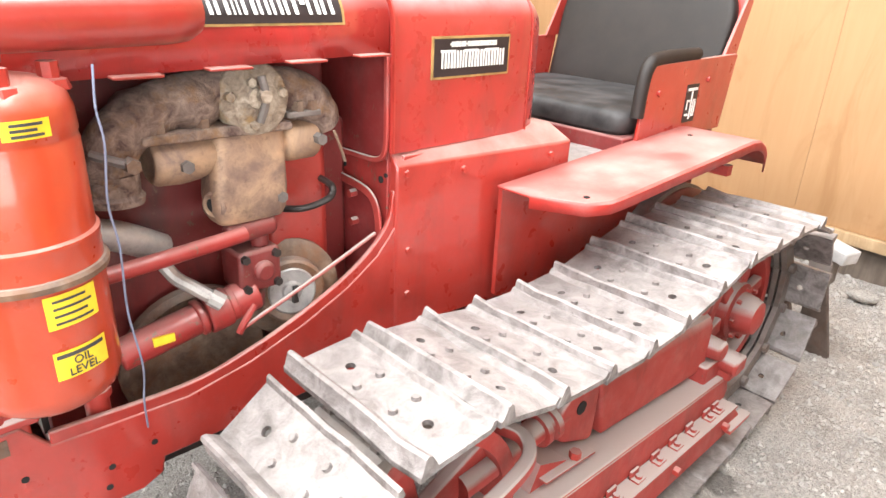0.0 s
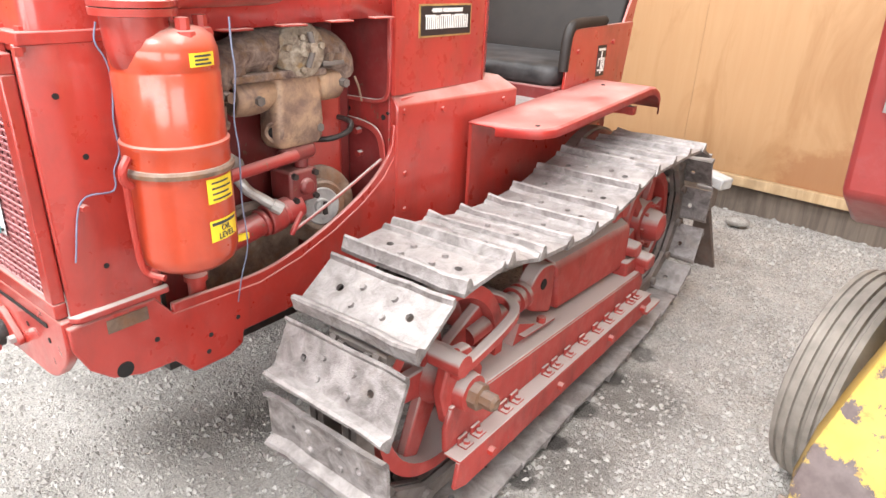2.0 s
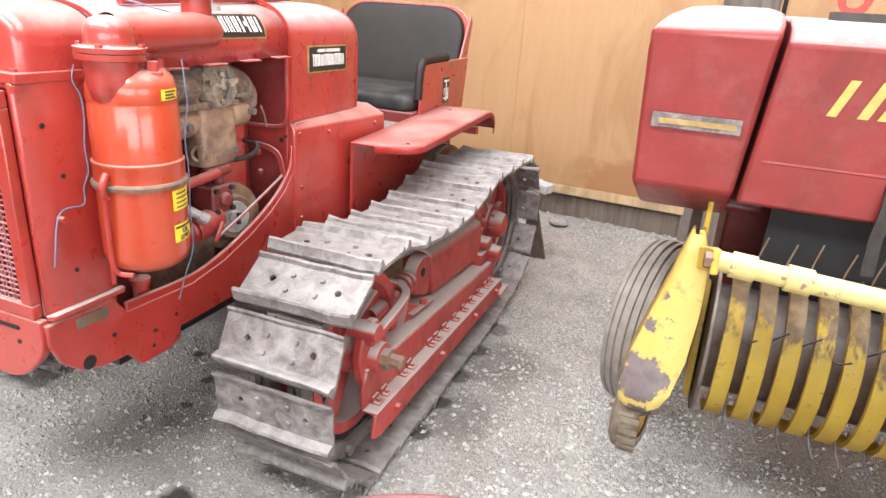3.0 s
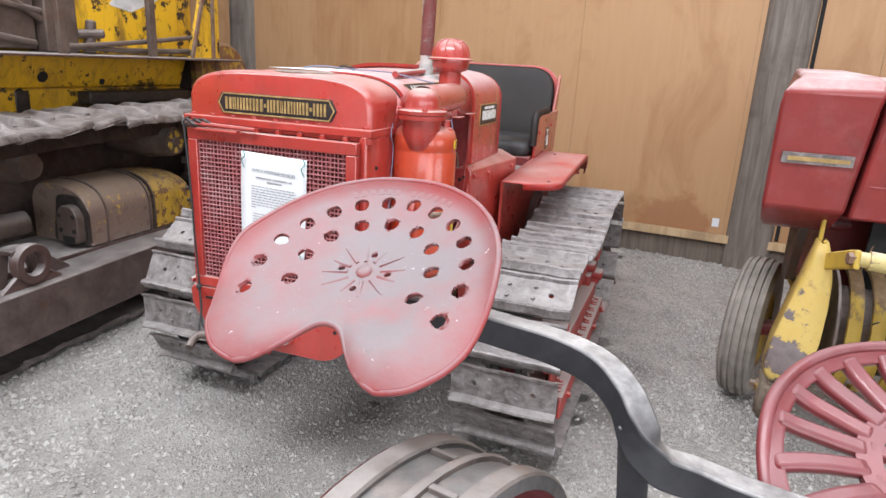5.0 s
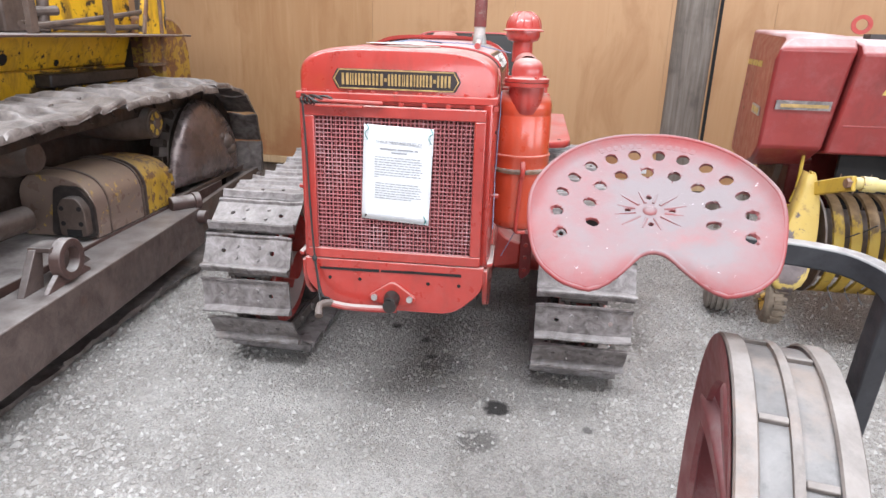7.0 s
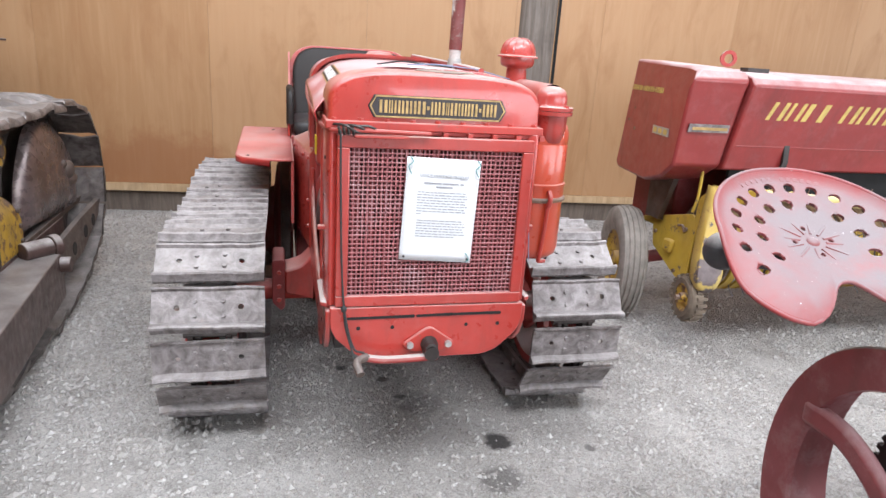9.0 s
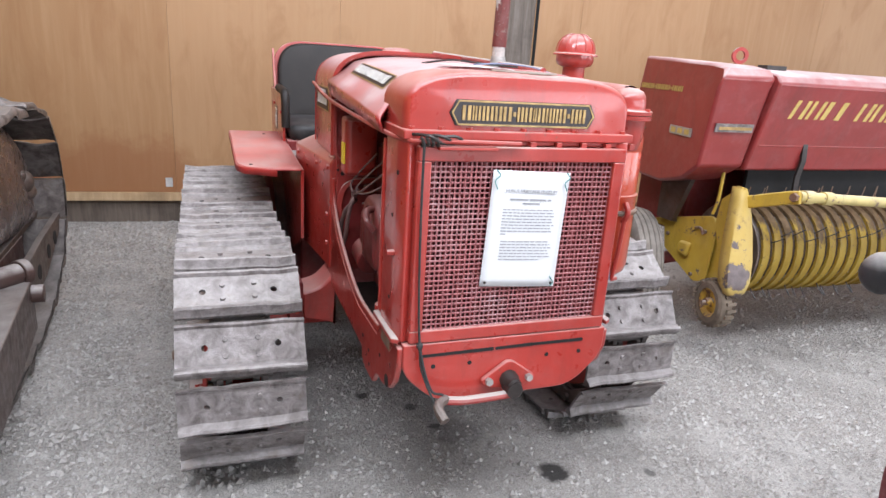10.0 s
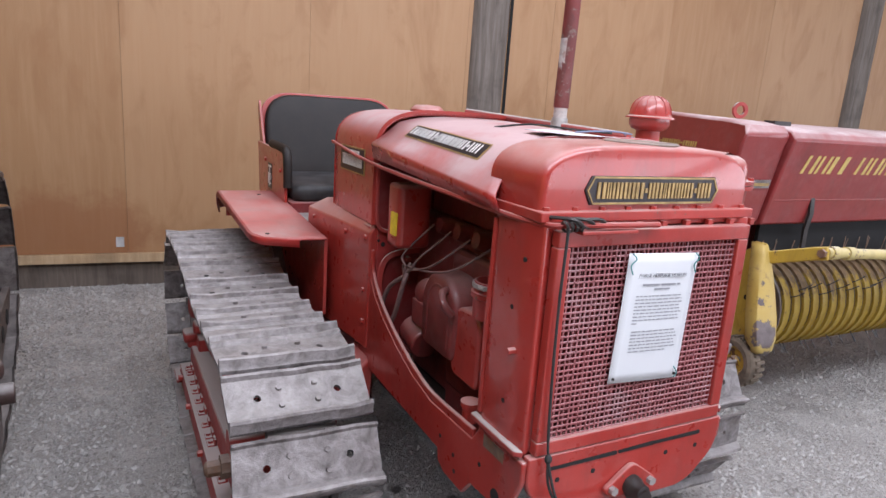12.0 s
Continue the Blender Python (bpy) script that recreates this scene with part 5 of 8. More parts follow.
for d, k in ((0.05, 0.985), (0.03, 1.0), (0.012, 0.995), (0.003, 0.975), (0.0, 0.93), (-0.004, 0.6), (-0.005, 0.2)):
    rows.append([(x * k, 2.235 + d + 0.24 * ((1.17 + (z - 1.17) * k) - 0.96), 1.17 + (z - 1.17) * k) for x, z in o])
loft(bm, rows, True, True)
part("backrest", bm, VINYL, seat, "smooth black vinyl backrest", smooth=60)
o = rounded([(-0.37, 0.90), (0.37, 0.90), (0.375, 1.385), (-0.375, 1.385)], [0.02, 0.02, 0.17, 0.17], 10)
part("back_shell", prism(B(), [(x, 2.278 + 0.24 * (z - 0.96), z) for x, z in o], (0, 0.012, 0)), RED, seat, bevel=0.004)
for s in (1, -1):
    o = rounded([(1.745, 0.90), (2.275, 0.90), (2.315, 1.142), (1.770, 1.130)], [0.005, 0.005, 0.01, 0.05], 5)
    panel = part("seat_side", prism(B(), [(0.373 * s, y, z) for y, z in o], (0.012 * s, 0, 0)), RED, seat, "red steel armrest panel with black edge pad", bevel=0.003)
    prism(bm := B(), [(0.365 * s, y, z) for y, z in ((2.24, 1.138), (2.316, 1.141), (2.372, 1.30), (2.35, 1.34))], (0.010 * s, 0, 0))
    part("side_wing", bm, RED, panel)
    sweep(bm := B(), curve_points([(0.372 * s, 1.752, 0.985), (0.372 * s, 1.757, 1.07), (0.372 * s, 1.775, 1.128), (0.372 * s, 1.83, 1.146), (0.372 * s, 2.05, 1.150)], 5), disc(0.02, 8), (s, 0, 0))
    part("arm_pad", bm, VINYL, panel, "black rubber edge pad", smooth=60)
    prism(bm := B(), [(0.383 * s, y, z) for y, z in ((2.000, 0.945), (2.075, 0.945), (2.075, 1.062), (2.000, 1.062))], (0.0035 * s, 0, 0))
    badge = part("model_badge", bm, BLACK_PAINT, panel, "small black model badge")
    bm = B()
    for y0, y1, z0, z1 in ((2.008, 2.067, 1.042, 1.051), (2.034, 2.041, 0.955, 1.045), (2.010, 2.028, 1.008, 1.015), (2.010, 2.016, 0.985, 1.012), (2.010, 2.028, 0.965, 0.972), (2.047, 2.053, 0.965, 1.012), (2.060, 2.066, 0.965, 1.012), (2.047, 2.066, 1.008, 1.015), (2.047, 2.066, 0.962, 0.969)):
        span(bm, (0.3862 * s, y0, z0), (0.388 * s, y1, z1))
    part("badge_mark", bm, WHITE_PAINT, badge)
    for y, z in ((1.83, 1.05), (2.13, 1.07)):
        part("bolt", bolt(B(), (0.386 * s, y, z), (s, 0, 0), 0.009, 0.006), RED_CAST, panel)


# ---- tracks of the tractor ----
def around(cy, cz, r, a0, a1, n):
    return [(cy + r * math.cos(radians(a0 + (a1 - a0) * i / n)), cz + r * math.sin(radians(a0 + (a1 - a0) * i / n))) for i in range(n + 1)]


def resample(loop, count, phase):
    """Even points along a closed line, and the pitch; phase: metres from its first point."""
    pts = [Vector((a, b, 0)) for a, b in loop]
    seg = [(pts[(i + 1) % len(pts)] - pts[i]).length for i in range(len(pts))]
    total = sum(seg)
    out = []
    for k in range(count):
        d = (phase + total * k / count) % total
        i = 0
        while d > seg[i]:
            d -= seg[i]
            i = (i + 1) % len(pts)
        out.append(pts[i].lerp(pts[(i + 1) % len(pts)], d / seg[i]))
    return out, total / count


def shoe_mesh(name, width, pitch, holes, hole_r, studs, material, rib=0.026, thick=0.010):
    """A grouser plate: flat pad with real holes, a raised rib on one edge, a small lip on the other, bolt heads."""
    bm = B()
    w, y0, y1 = width / 2, -pitch * 0.39, pitch * 0.31
    for z in (0.0, -thick):
        edges = []
        ring = [bm.verts.new((x, y, z)) for x, y in ((-w, y0), (w, y0), (w, y1), (-w, y1))]
        edges += [bm.edges.new((ring[i], ring[(i + 1) % 4])) for i in range(4)]
        for hx, hy in holes:
            c = [bm.verts.new((hx + hole_r * math.cos(a), hy + hole_r * math.sin(a), z)) for a in (2 * math.pi * i / 10 for i in range(10))]
            edges += [bm.edges.new((c[i], c[(i + 1) % 10])) for i in range(10)]
        bmesh.ops.triangle_fill(bm, use_beauty=True, use_dissolve=False, edges=edges)
    for hx, hy in holes:
        loft(bm, [[(hx + hole_r * math.cos(a), hy + hole_r * math.sin(a), z) for a in (2 * math.pi * i / 10 for i in range(10))] for z in (0.0, -thick)], True)
    for s in (-1, 1):
        bm.faces.new([bm.verts.new((s * w, y, z)) for y, z in ((y0, 0), (y1, 0), (y1, -thick), (y0, -thick))])
    front = [(y1, 0), (y1 + pitch * 0.07, rib * 0.85), (y1 + pitch * 0.115, rib), (y1 + pitch * 0.155, rib * 0.86), (y1 + pitch * 0.20, 0.002), (y1 + pitch * 0.225, -0.003), (y1 + pitch * 0.225, -0.003 - thick), (y1 + pitch * 0.14, -thick * 1.1), (y1, -thick)]
    prism(bm, [(-w, y, z) for y, z in front], (2 * w, 0, 0))
    back = [(y0, 0), (y0 - pitch * 0.05, rib * 0.36), (y0 - pitch * 0.10, rib * 0.38), (y0 - pitch * 0.08, -thick * 0.4), (y0, -thick)]
    prism(bm, [(-w, y, z) for y, z in back], (2 * w, 0, 0))
    for hx, hy in studs:
        cyl(bm, (hx, hy, -0.002), (hx, hy, 0.007), 0.0085, 0.007, 8)
    return to_mesh(name, bm, material, 30)


IY, IZ, SY, SZ = 0.66, 0.375, 2.00, 0.405


def track_loop(sag, nose):
    """The line of the pins: sagging top run over a carrier roller, idler, ground, sprocket."""
    top = [(1.88, 0.680), (1.73, 0.682), (1.57, 0.684), (1.43, 0.652 + sag), (1.29, 0.620 + sag * 1.3), (1.14, 0.610 + sag * 1.3), (1.01, 0.613 + sag), (0.87, 0.630 + sag * 0.7), (0.75, 0.655)]
    ring = around(IY - nose, IZ, 0.299, 94, 180, 20), around(IY - nose, IZ, 0.299, 184, 268, 20)
    return ring[1] + [(0.80, 0.081), (1.2, 0.081), (1.62, 0.083), (1.80, 0.105)] + around(SY, SZ, 0.277, 264, 448, 40) + top + ring[0]


N_SHOE = 30
SHOES = shoe_mesh("track_shoe", 0.354, 0.149, [(-0.100, -0.004), (0.100, -0.004)], 0.0095, [(-0.045, -0.026), (0.045, -0.026), (-0.045, 0.022), (0.045, 0.022)], SHOE)


def bent(me, count, amount):
    """Worn copies of one plate, each a little buckled at its ends and edges."""
    out = []
    wide = max(abs(v.co.x) for v in me.vertices)
    bm = B()
    bm.from_mesh(me)
    for f in (-0.66, -0.33, 0.0, 0.33, 0.66):
        bmesh.ops.bisect_plane(bm, geom=bm.verts[:] + bm.edges[:] + bm.faces[:], plane_co=(wide * f, 0, 0), plane_no=(1, 0, 0))
    bm.to_mesh(me)
    bm.free()
    for i in range(count):
        copy = me.copy()
        for v in copy.vertices:
            f = (abs(v.co.x) / wide) ** 2
            q = Vector((v.co.x / wide * 2.2, v.co.y * 9, i * 7.3))
            v.co.z += amount * (0.6 + f) * noise.noise(q)
            v.co.y += amount * (0.4 + 0.6 * f) * noise.noise(q + Vector((9, 4, 0)))
            v.co.x += amount * 0.5 * f * noise.noise(q + Vector((2, 8, 0)))
        out.append(copy)
    return out


BENT_SHOES = bent(SHOES, 6, 0.007)


def track(side, phase, sag, nose):
    cx = 0.656 * side
    centre, pitch = resample(track_loop(sag, nose), N_SHOE, phase)
    bm = B()
    n = len(centre)
    pins = centre
    for i in range(n):
        a, b = pins[i], pins[(i + 1) % n]
        d = (b - a).normalized()
        ang = math.atan2(d.y, d.x)
        rot = Matrix.Rotation(ang, 3, "X")
        mid = (a + b) / 2
        outw = Vector((d.y, -d.x, 0)) * -1.0
        for dx in (-0.062, -0.038, 0.038, 0.062):
            q = mid + outw * 0.0
            box(bm, (cx + dx, q.x, q.y), (0.017, (b - a).length * (0.98 if abs(dx) > 0.05 else 0.9), 0.050), rot)
        cyl(bm, (cx - 0.085, a.x, a.y), (cx + 0.085, a.x, a.y), 0.017, None, 10)
    chain = part("track_chain", bm, LINK, tractor, "dusty steel track chain with grouser plates")
    for i in range(n):
        a, b = pins[i], pins[(i + 1) % n]
        d = (b - a).normalized()
        outw = Vector((d.y, -d.x))
        mid = (a + b) / 2
        if (mid.x - 1.3) * outw.x + (mid.y - 0.37) * outw.y < 0:
            outw = -outw
        y_axis, z_axis = Vector((0, d.x, d.y)), Vector((0, outw.x, outw.y))
        x_axis = y_axis.cross(z_axis)
        m3 = Matrix((x_axis, y_axis, z_axis)).transposed()
        ob = new("track_shoe", BENT_SHOES[(i * 5 + i // 4) % 6])
        ob.parent = chain
        wob = Matrix.Rotation(random.uniform(-0.012, 0.012), 3, "Z") @ Matrix.Rotation(random.uniform(-0.02, 0.02), 3, "X")
        h = 0.052
        ob.matrix_basis = Matrix.Translation(Vector((cx, mid.x + outw.x * h, mid.y + outw.y * h)) - BASE[tractor]) @ (m3 @ wob).to_4x4()
    s = side
    # idler wheel
    bm = lathe(B(), (cx, IY, IZ), (s, 0, 0), [(0.215, -0.055), (0.250, -0.055), (0.250, -0.03), (0.232, -0.026), (0.232, 0.026), (0.250, 0.03), (0.250, 0.055), (0.215, 0.055)], 44, True)
    idler = part("idler_wheel", bm, RED_DUSTY, tractor, "dusty red front idler wheel", smooth=30)
    bm = B()
    for i in range(5):
        a = 2 * math.pi * i / 5 + 0.5
        e = Vector((0, math.cos(a), math.sin(a)))
        side_v = Vector((0, -math.sin(a), math.cos(a)))
        c = Vector((cx, IY, IZ))
        prism(bm, [c + e * 0.05 + side_v * 0.04 + Vector((0.02 * s, 0, 0)), c + e * 0.22 + side_v * 0.028 + Vector((0.02 * s, 0, 0)), c + e * 0.22 - side_v * 0.028 + Vector((0.02 * s, 0, 0)), c + e * 0.05 - side_v * 0.04 + Vector((0.02 * s, 0, 0))], (-0.03 * s, 0, 0))
    part("spoke", bm, RED_DUSTY, idler, bevel=0.006)
    part("hub", lathe(B(), (cx, IY, IZ), (s, 0, 0), [(0.0, -0.09), (0.06, -0.09), (0.07, 0.03), (0.058, 0.05), (0.05, 0.11), (0.047, 0.135), (0.0, 0.136)], 28), RED_DUSTY, idler, smooth=40)
    part("axle_nut", lathe(B(), (cx + 0.12 * s, IY, IZ), (s, 0, 0), [(0.0, 0), (0.034, 0.0), (0.034, 0.04), (0.022, 0.042), (0.022, 0.075), (0.014, 0.082), (0.0, 0.082)], 8), RUSTY, idler, "greasy axle nut")
    bm = B()
    prism(bm, [(cx + 0.075 * s, y, z) for y, z in ((0.60, 0.30), (0.72, 0.29), (0.74, 0.40), (0.68, 0.49), (0.60, 0.50), (0.57, 0.40))], (0.03 * s, 0, 0))
    part("yoke_plate", bm, RED_DUSTY, idler, bevel=0.006)
    part("pivot_pin", cyl(B(), (cx + 0.06 * s, 0.595, 0.49), (cx + 0.15 * s, 0.595, 0.49), 0.028, 0.027, 14), RED_DUSTY, idler)
    # sprocket
    bm = lathe(B(), (cx, SY, SZ), (s, 0, 0), [(0.185, -0.03), (0.218, -0.03), (0.222, -0.02), (0.222, 0.02), (0.218, 0.03), (0.185, 0.03)], 44, True)
    for i in range(13):
        a = 2 * math.pi * i / 13
        e = Vector((0, math.cos(a), math.sin(a)))
        box(bm, Vector((cx, SY, SZ)) + e * 0.232, (0.036, 0.035, 0.03), Matrix.Rotation(a, 3, "X"))
    sprocket = part("sprocket", bm, RED_DUSTY, tractor, "dusty red spoked drive sprocket", smooth=30)
    bm = B()
    for i in range(6):
        a = 2 * math.pi * i / 6 + 0.25
        e, sv, c = Vector((0, math.cos(a), math.sin(a))), Vector((0, -math.sin(a), math.cos(a))), Vector((cx + 0.02 * s, SY, SZ))
        prism(bm, [c + e * 0.06 + sv * 0.03, c + e * 0.19 + sv * 0.02, c + e * 0.19 - sv * 0.02, c + e * 0.06 - sv * 0.03], (-0.03 * s, 0, 0))
    part("spoke", bm, RED_DUSTY, sprocket, bevel=0.006)
    hub = part("hub", lathe(B(), (cx, SY, SZ), (s, 0, 0), [(0.0, -0.20), (0.10, -0.20), (0.10, 0.0), (0.092, 0.03), (0.09, 0.030), (0.066, 0.032), (0.062, 0.070), (0.052, 0.092), (0.030, 0.100), (0.0, 0.102)], 32), RED_DUSTY, sprocket, "domed red hub", smooth=40)
    for i in range(8):
        a = 2 * math.pi * i / 8
        part("bolt", bolt(B(), (cx + 0.045 * s, SY + 0.082 * math.cos(a), SZ + 0.082 * math.sin(a)), (s, 0, 0), 0.008, 0.008), RED_CAST, hub)
    # carrier roller under the top run
    carrier = part("carrier_roller", lathe(B(), (cx, 1.57, 0.60), (s, 0, 0), [(0.0, -0.09), (0.04, -0.09), (0.058, -0.07), (0.058, -0.03), (0.045, -0.025), (0.045, 0.025), (0.058, 0.03), (0.058, 0.07), (0.035, 0.085), (0.03, 0.10), (0.0, 0.10)], 22), RED_DUSTY, tractor, smooth=35)
    part("bracket", span(B(), (cx - 0.16 * s, 1.54, 0.50), (cx - 0.09 * s, 1.60, 0.63)), RED_DUSTY, carrier, bevel=0.004)
    # track frame with rollers
    xo = 0.770 * s
    bm = B()
    prism(bm, [(xo, y, z) for y, z in ((0.60, 0.350), (1.80, 0.290), (1.82, 0.24), (1.81, 0.212), (0.585, 0.232), (0.58, 0.30))], (-0.014 * s, 0, 0))
    prism(bm, [(xo, y, z) for y, z in ((0.76, 0.340), (1.80, 0.288), (1.80, 0.298), (0.76, 0.350))], (-0.17 * s, 0, 0))
    prism(bm, [(xo, y, z) for y, z in ((0.60, 0.340), (0.76, 0.332), (0.76, 0.350), (0.60, 0.356))], (-0.05 * s, 0, 0))
    frame_part = part("track_frame", bm, RED_DUSTY, tractor, "red channel track frame thick with grey dust", bevel=0.004)
    bm = B()
    prism(bm, [(xo - 0.006 * s, y, z) for y, z in ((0.585, 0.222), (1.81, 0.202), (1.81, 0.210), (0.585, 0.230))], (0.050 * s, 0, 0))
    part("shelf", bm, RED_DUSTY, frame_part, bevel=0.002)
    bm = B()
    prism(bm, [(xo + 0.030 * s, y, z) for y, z in ((0.570, 0.150), (0.585, 0.223), (1.80, 0.203), (1.84, 0.165), (1.80, 0.128), (0.62, 0.132))], (0.012 * s, 0, 0))
    prism(bm, [(xo + 0.030 * s, y, z) for y, z in ((1.74, 0.150), (1.86, 0.150), (1.88, 0.162), (1.74, 0.164))], (0.034 * s, 0, 0))
    part("roller_guard", bm, RED_DUSTY, frame_part, bevel=0.003)
    for y in (0.645, 0.70, 0.83, 0.885, 1.06, 1.115, 1.20, 1.30, 1.40, 1.49, 1.58, 1.68, 1.735):
        z = 0.2295 - 0.0163 * (y - 0.585)
        bm = B()
        span(bm, (xo + 0.002 * s, y - 0.018, z), (xo + 0.030 * s, y + 0.018, z + 0.007))
        span(bm, (xo + 0.002 * s, y - 0.018, z), (xo + 0.009 * s, y + 0.018, z + 0.024))
        clip = part("clip", bm, RED_DUSTY, frame_part, bevel=0.0015)
        part("nut", bolt(B(), (xo + 0.019 * s, y, z + 0.006), (0, 0, 1), 0.009, 0.009), RED_DUSTY, clip)
    for y in (0.72, 1.09, 1.45, 1.73):
        part("roller_bolt", bolt(B(), (xo + 0.042 * s, y, 0.178), (s, 0, 0), 0.013, 0.016), RED_CAST, frame_part)
    part("bracing_plate", prism(B(), [(0.60 * s, y, z) for y, z in ((0.98, 0.360), (1.16, 0.345), (1.16, 0.352), (0.98, 0.367))], (0.14 * s, 0, 0)), RED_DUSTY, frame_part, bevel=0.002)
    part("bolt", bolt(B(), (0.725 * s, 1.10, 0.353), (0, 0, 1), 0.014, 0.022), RED_CAST, frame_part)
    for y in (0.90, 1.10, 1.30, 1.50, 1.70):
        roller = part("roller", lathe(B(), (cx, y, 0.165), (s, 0, 0), [(0.0, -0.085), (0.03, -0.085), (0.055, -0.07), (0.055, -0.03), (0.045, -0.03), (0.045, 0.03), (0.055, 0.03), (0.055, 0.07), (0.03, 0.085), (0.022, 0.12), (0.0, 0.125)], 20), GREASE, frame_part, smooth=35)
    # recoil spring box, eye and push bar
    bm = B()
    sec = [(0.58, 0.325), (0.708, 0.325), (0.708, 0.468), (0.696, 0.492), (0.67, 0.505), (0.58, 0.512)]
    loft(bm, [[(x * s, 1.20 + 0.03 * (z < 0.4), z + 0.015) for x, z in sec], [(x * s + 0.02 * s, 1.72, z + 0.005) for x, z in sec]], True, True)
    recoil = part("recoil_spring_box", bm, RED_DUSTY, frame_part, "red spring box with dusty lid", bevel=0.008)
    bm = B()
    o = rounded([(1.06, 0.40), (1.20, 0.34), (1.205, 0.51), (1.12, 0.525), (1.06, 0.48)], 0.03, 4)
    prism(bm, [(0.702 * s, y, z) for y, z in o], (-0.05 * s, 0, 0))
    part("eye_bracket", bm, RED_DUSTY, frame_part, bevel=0.005)
    part("eye_hole", cyl(B(), (0.695 * s, 1.135, 0.462), (0.7045 * s, 1.135, 0.462), 0.017, None, 16), HOLE_SHADE, frame_part)
    bm = B()
    cyl(bm, (0.675 * s, 0.78, 0.43), (0.675 * s, 1.10, 0.455), 0.028)
    for y in (0.93, 0.965):
        cyl(bm, (0.675 * s, y + 0.08, 0.447), (0.675 * s, y + 0.096, 0.448), 0.04)
    part("push_rod", bm, RED_DUSTY, frame_part, smooth=40)
    part("guard_bar", sweep(B(), curve_points([(0.770 * s, 0.600, 0.450), (0.772 * s, 0.68, 0.458), (0.765 * s, 0.82, 0.475), (0.745 * s, 0.90, 0.482), (0.70 * s, 0.93, 0.490), (0.65 * s, 0.90, 0.505)], 6), rect(0.028, 0.026), (0, 0, 1)), RED_DUSTY, frame_part, "bent red guard bar", bevel=0.004)
    bm = B()
    span(bm, (0.69 * s, 1.68, 0.29), (0.75 * s, 1.82, 0.36))
    cyl(bm, (0.68 * s, 1.74, 0.395), (0.765 * s, 1.74, 0.395), 0.036, 0.030)
    cyl(bm, (0.70 * s, 1.79, 0.35), (0.80 * s, 1.79, 0.34), 0.032)
    span(bm, (0.70 * s, 1.77, 0.29), (0.785 * s, 1.88, 0.34))
    part("knob", cyl(B(), (0.70 * s, 0.616, 0.485), (0.765 * s, 0.610, 0.495), 0.022, 0.019, 14), RED_DUSTY, frame_part, smooth=40)
    part("pivot_lug", bm, RED_DUSTY, frame_part, bevel=0.008, smooth=45)
    part("rear_stiffener", prism(B(), [(0.60 * s, y, z) for y, z in ((0.98, 0.40), (1.15, 0.33), (0.95, 0.338))], (0.12 * s, 0, 0)), RED_DUSTY, frame_part)
    bm = B()
    lathe(bm, (0.36 * s, SY, SZ), (s, 0, 0), [(0.0, 0.0), (0.32, 0.0), (0.335, 0.012), (0.335, 0.072), (0.32, 0.085), (0.20, 0.10), (0.16, 0.20), (0.0, 0.20)], 48)
    part("final_drive", bm, RED_DARK, tractor, "dusty dark red round final drive casing", smooth=35)
    part("drive_rim", lathe(B(), (0.36 * s, SY, SZ), (s, 0, 0), [(0.336, 0.012), (0.346, 0.016), (0.346, 0.060), (0.336, 0.066)], 48), LINK, tractor, "dusty grey casing rim", smooth=35)
    part("cross_shaft", cyl(B(), (0.28 * s, 0.98, 0.36), (0.62 * s, 0.98, 0.36), 0.045), RED_CAST, tractor)
    # curved bracket from the side frame out to the track, with a bolted flange
    o = rounded([(0.285, 0.560), (0.312, 0.520), (0.345, 0.487), (0.412, 0.468), (0.412, 0.362), (0.325, 0.343), (0.285, 0.335)], [0.0, 0.02, 0.04, 0.01, 0.02, 0.03, 0.0], 4)
    bracket = part("axle_bracket", prism(B(), [(x * s, 0.90, z) for x, z in o], (0, 0.16, 0)), RED_CAST, tractor, bevel=0.010)
    o = rounded([(0.410, 0.520), (0.462, 0.520), (0.462, 0.330), (0.425, 0.292), (0.410, 0.310)], 0.014, 3)
    flange_plate = part("flange", prism(B(), [(x * s, 0.885, z) for x, z in o], (0, 0.19, 0)), RED_DARK, bracket, bevel=0.006)
    for z in (0.345, 0.405, 0.465):
        part("bolt", bolt(B(), (0.434 * s, 0.885, z), (0, -1, 0), 0.010, 0.010), RED_CAST, flange_plate)


track(1, -0.084, 0.0, 0.014)
track(-1, -0.084, 0.025, 0.0)


# ---- papers and cords on the tractor ----
def sheet_of_paper(name, corners, label, lines, seed):
    """A slightly waved sheet hung by its corners: tl, tr, br, bl."""
    tl, tr, br, bl = [Vector(c) for c in corners]
    nrm = (tr - tl).cross(bl - tl).normalized()
    if nrm.y > 0:
        nrm = -nrm

    def at(u, v, lift=0.0):
        p = tl.lerp(tr, u).lerp(bl.lerp(br, u), v)
        wave = 0.004 * math.sin(2.6 * u + seed) * math.sin(2.2 * v + 0.6)
        return p + nrm * (wave + lift)

    ob = thing(name, tuple(bl.lerp(br, 0.5)), label, "sign")
    part("sheet", loft(B(), [[at(i / 10, j / 14) for i in range(11)] for j in range(15)]), PAPER, ob, solid=0.0006, smooth=60)
    for u0, u1, v0, v1 in lines:
        bm = loft(B(), [[at(u0 + (u1 - u0) * i / 8, v, 0.0012) for i in range(9)] for v in (v0, v1)])
        part("print_bar", bm, PRINT, ob, smooth=60)
    return ob, at


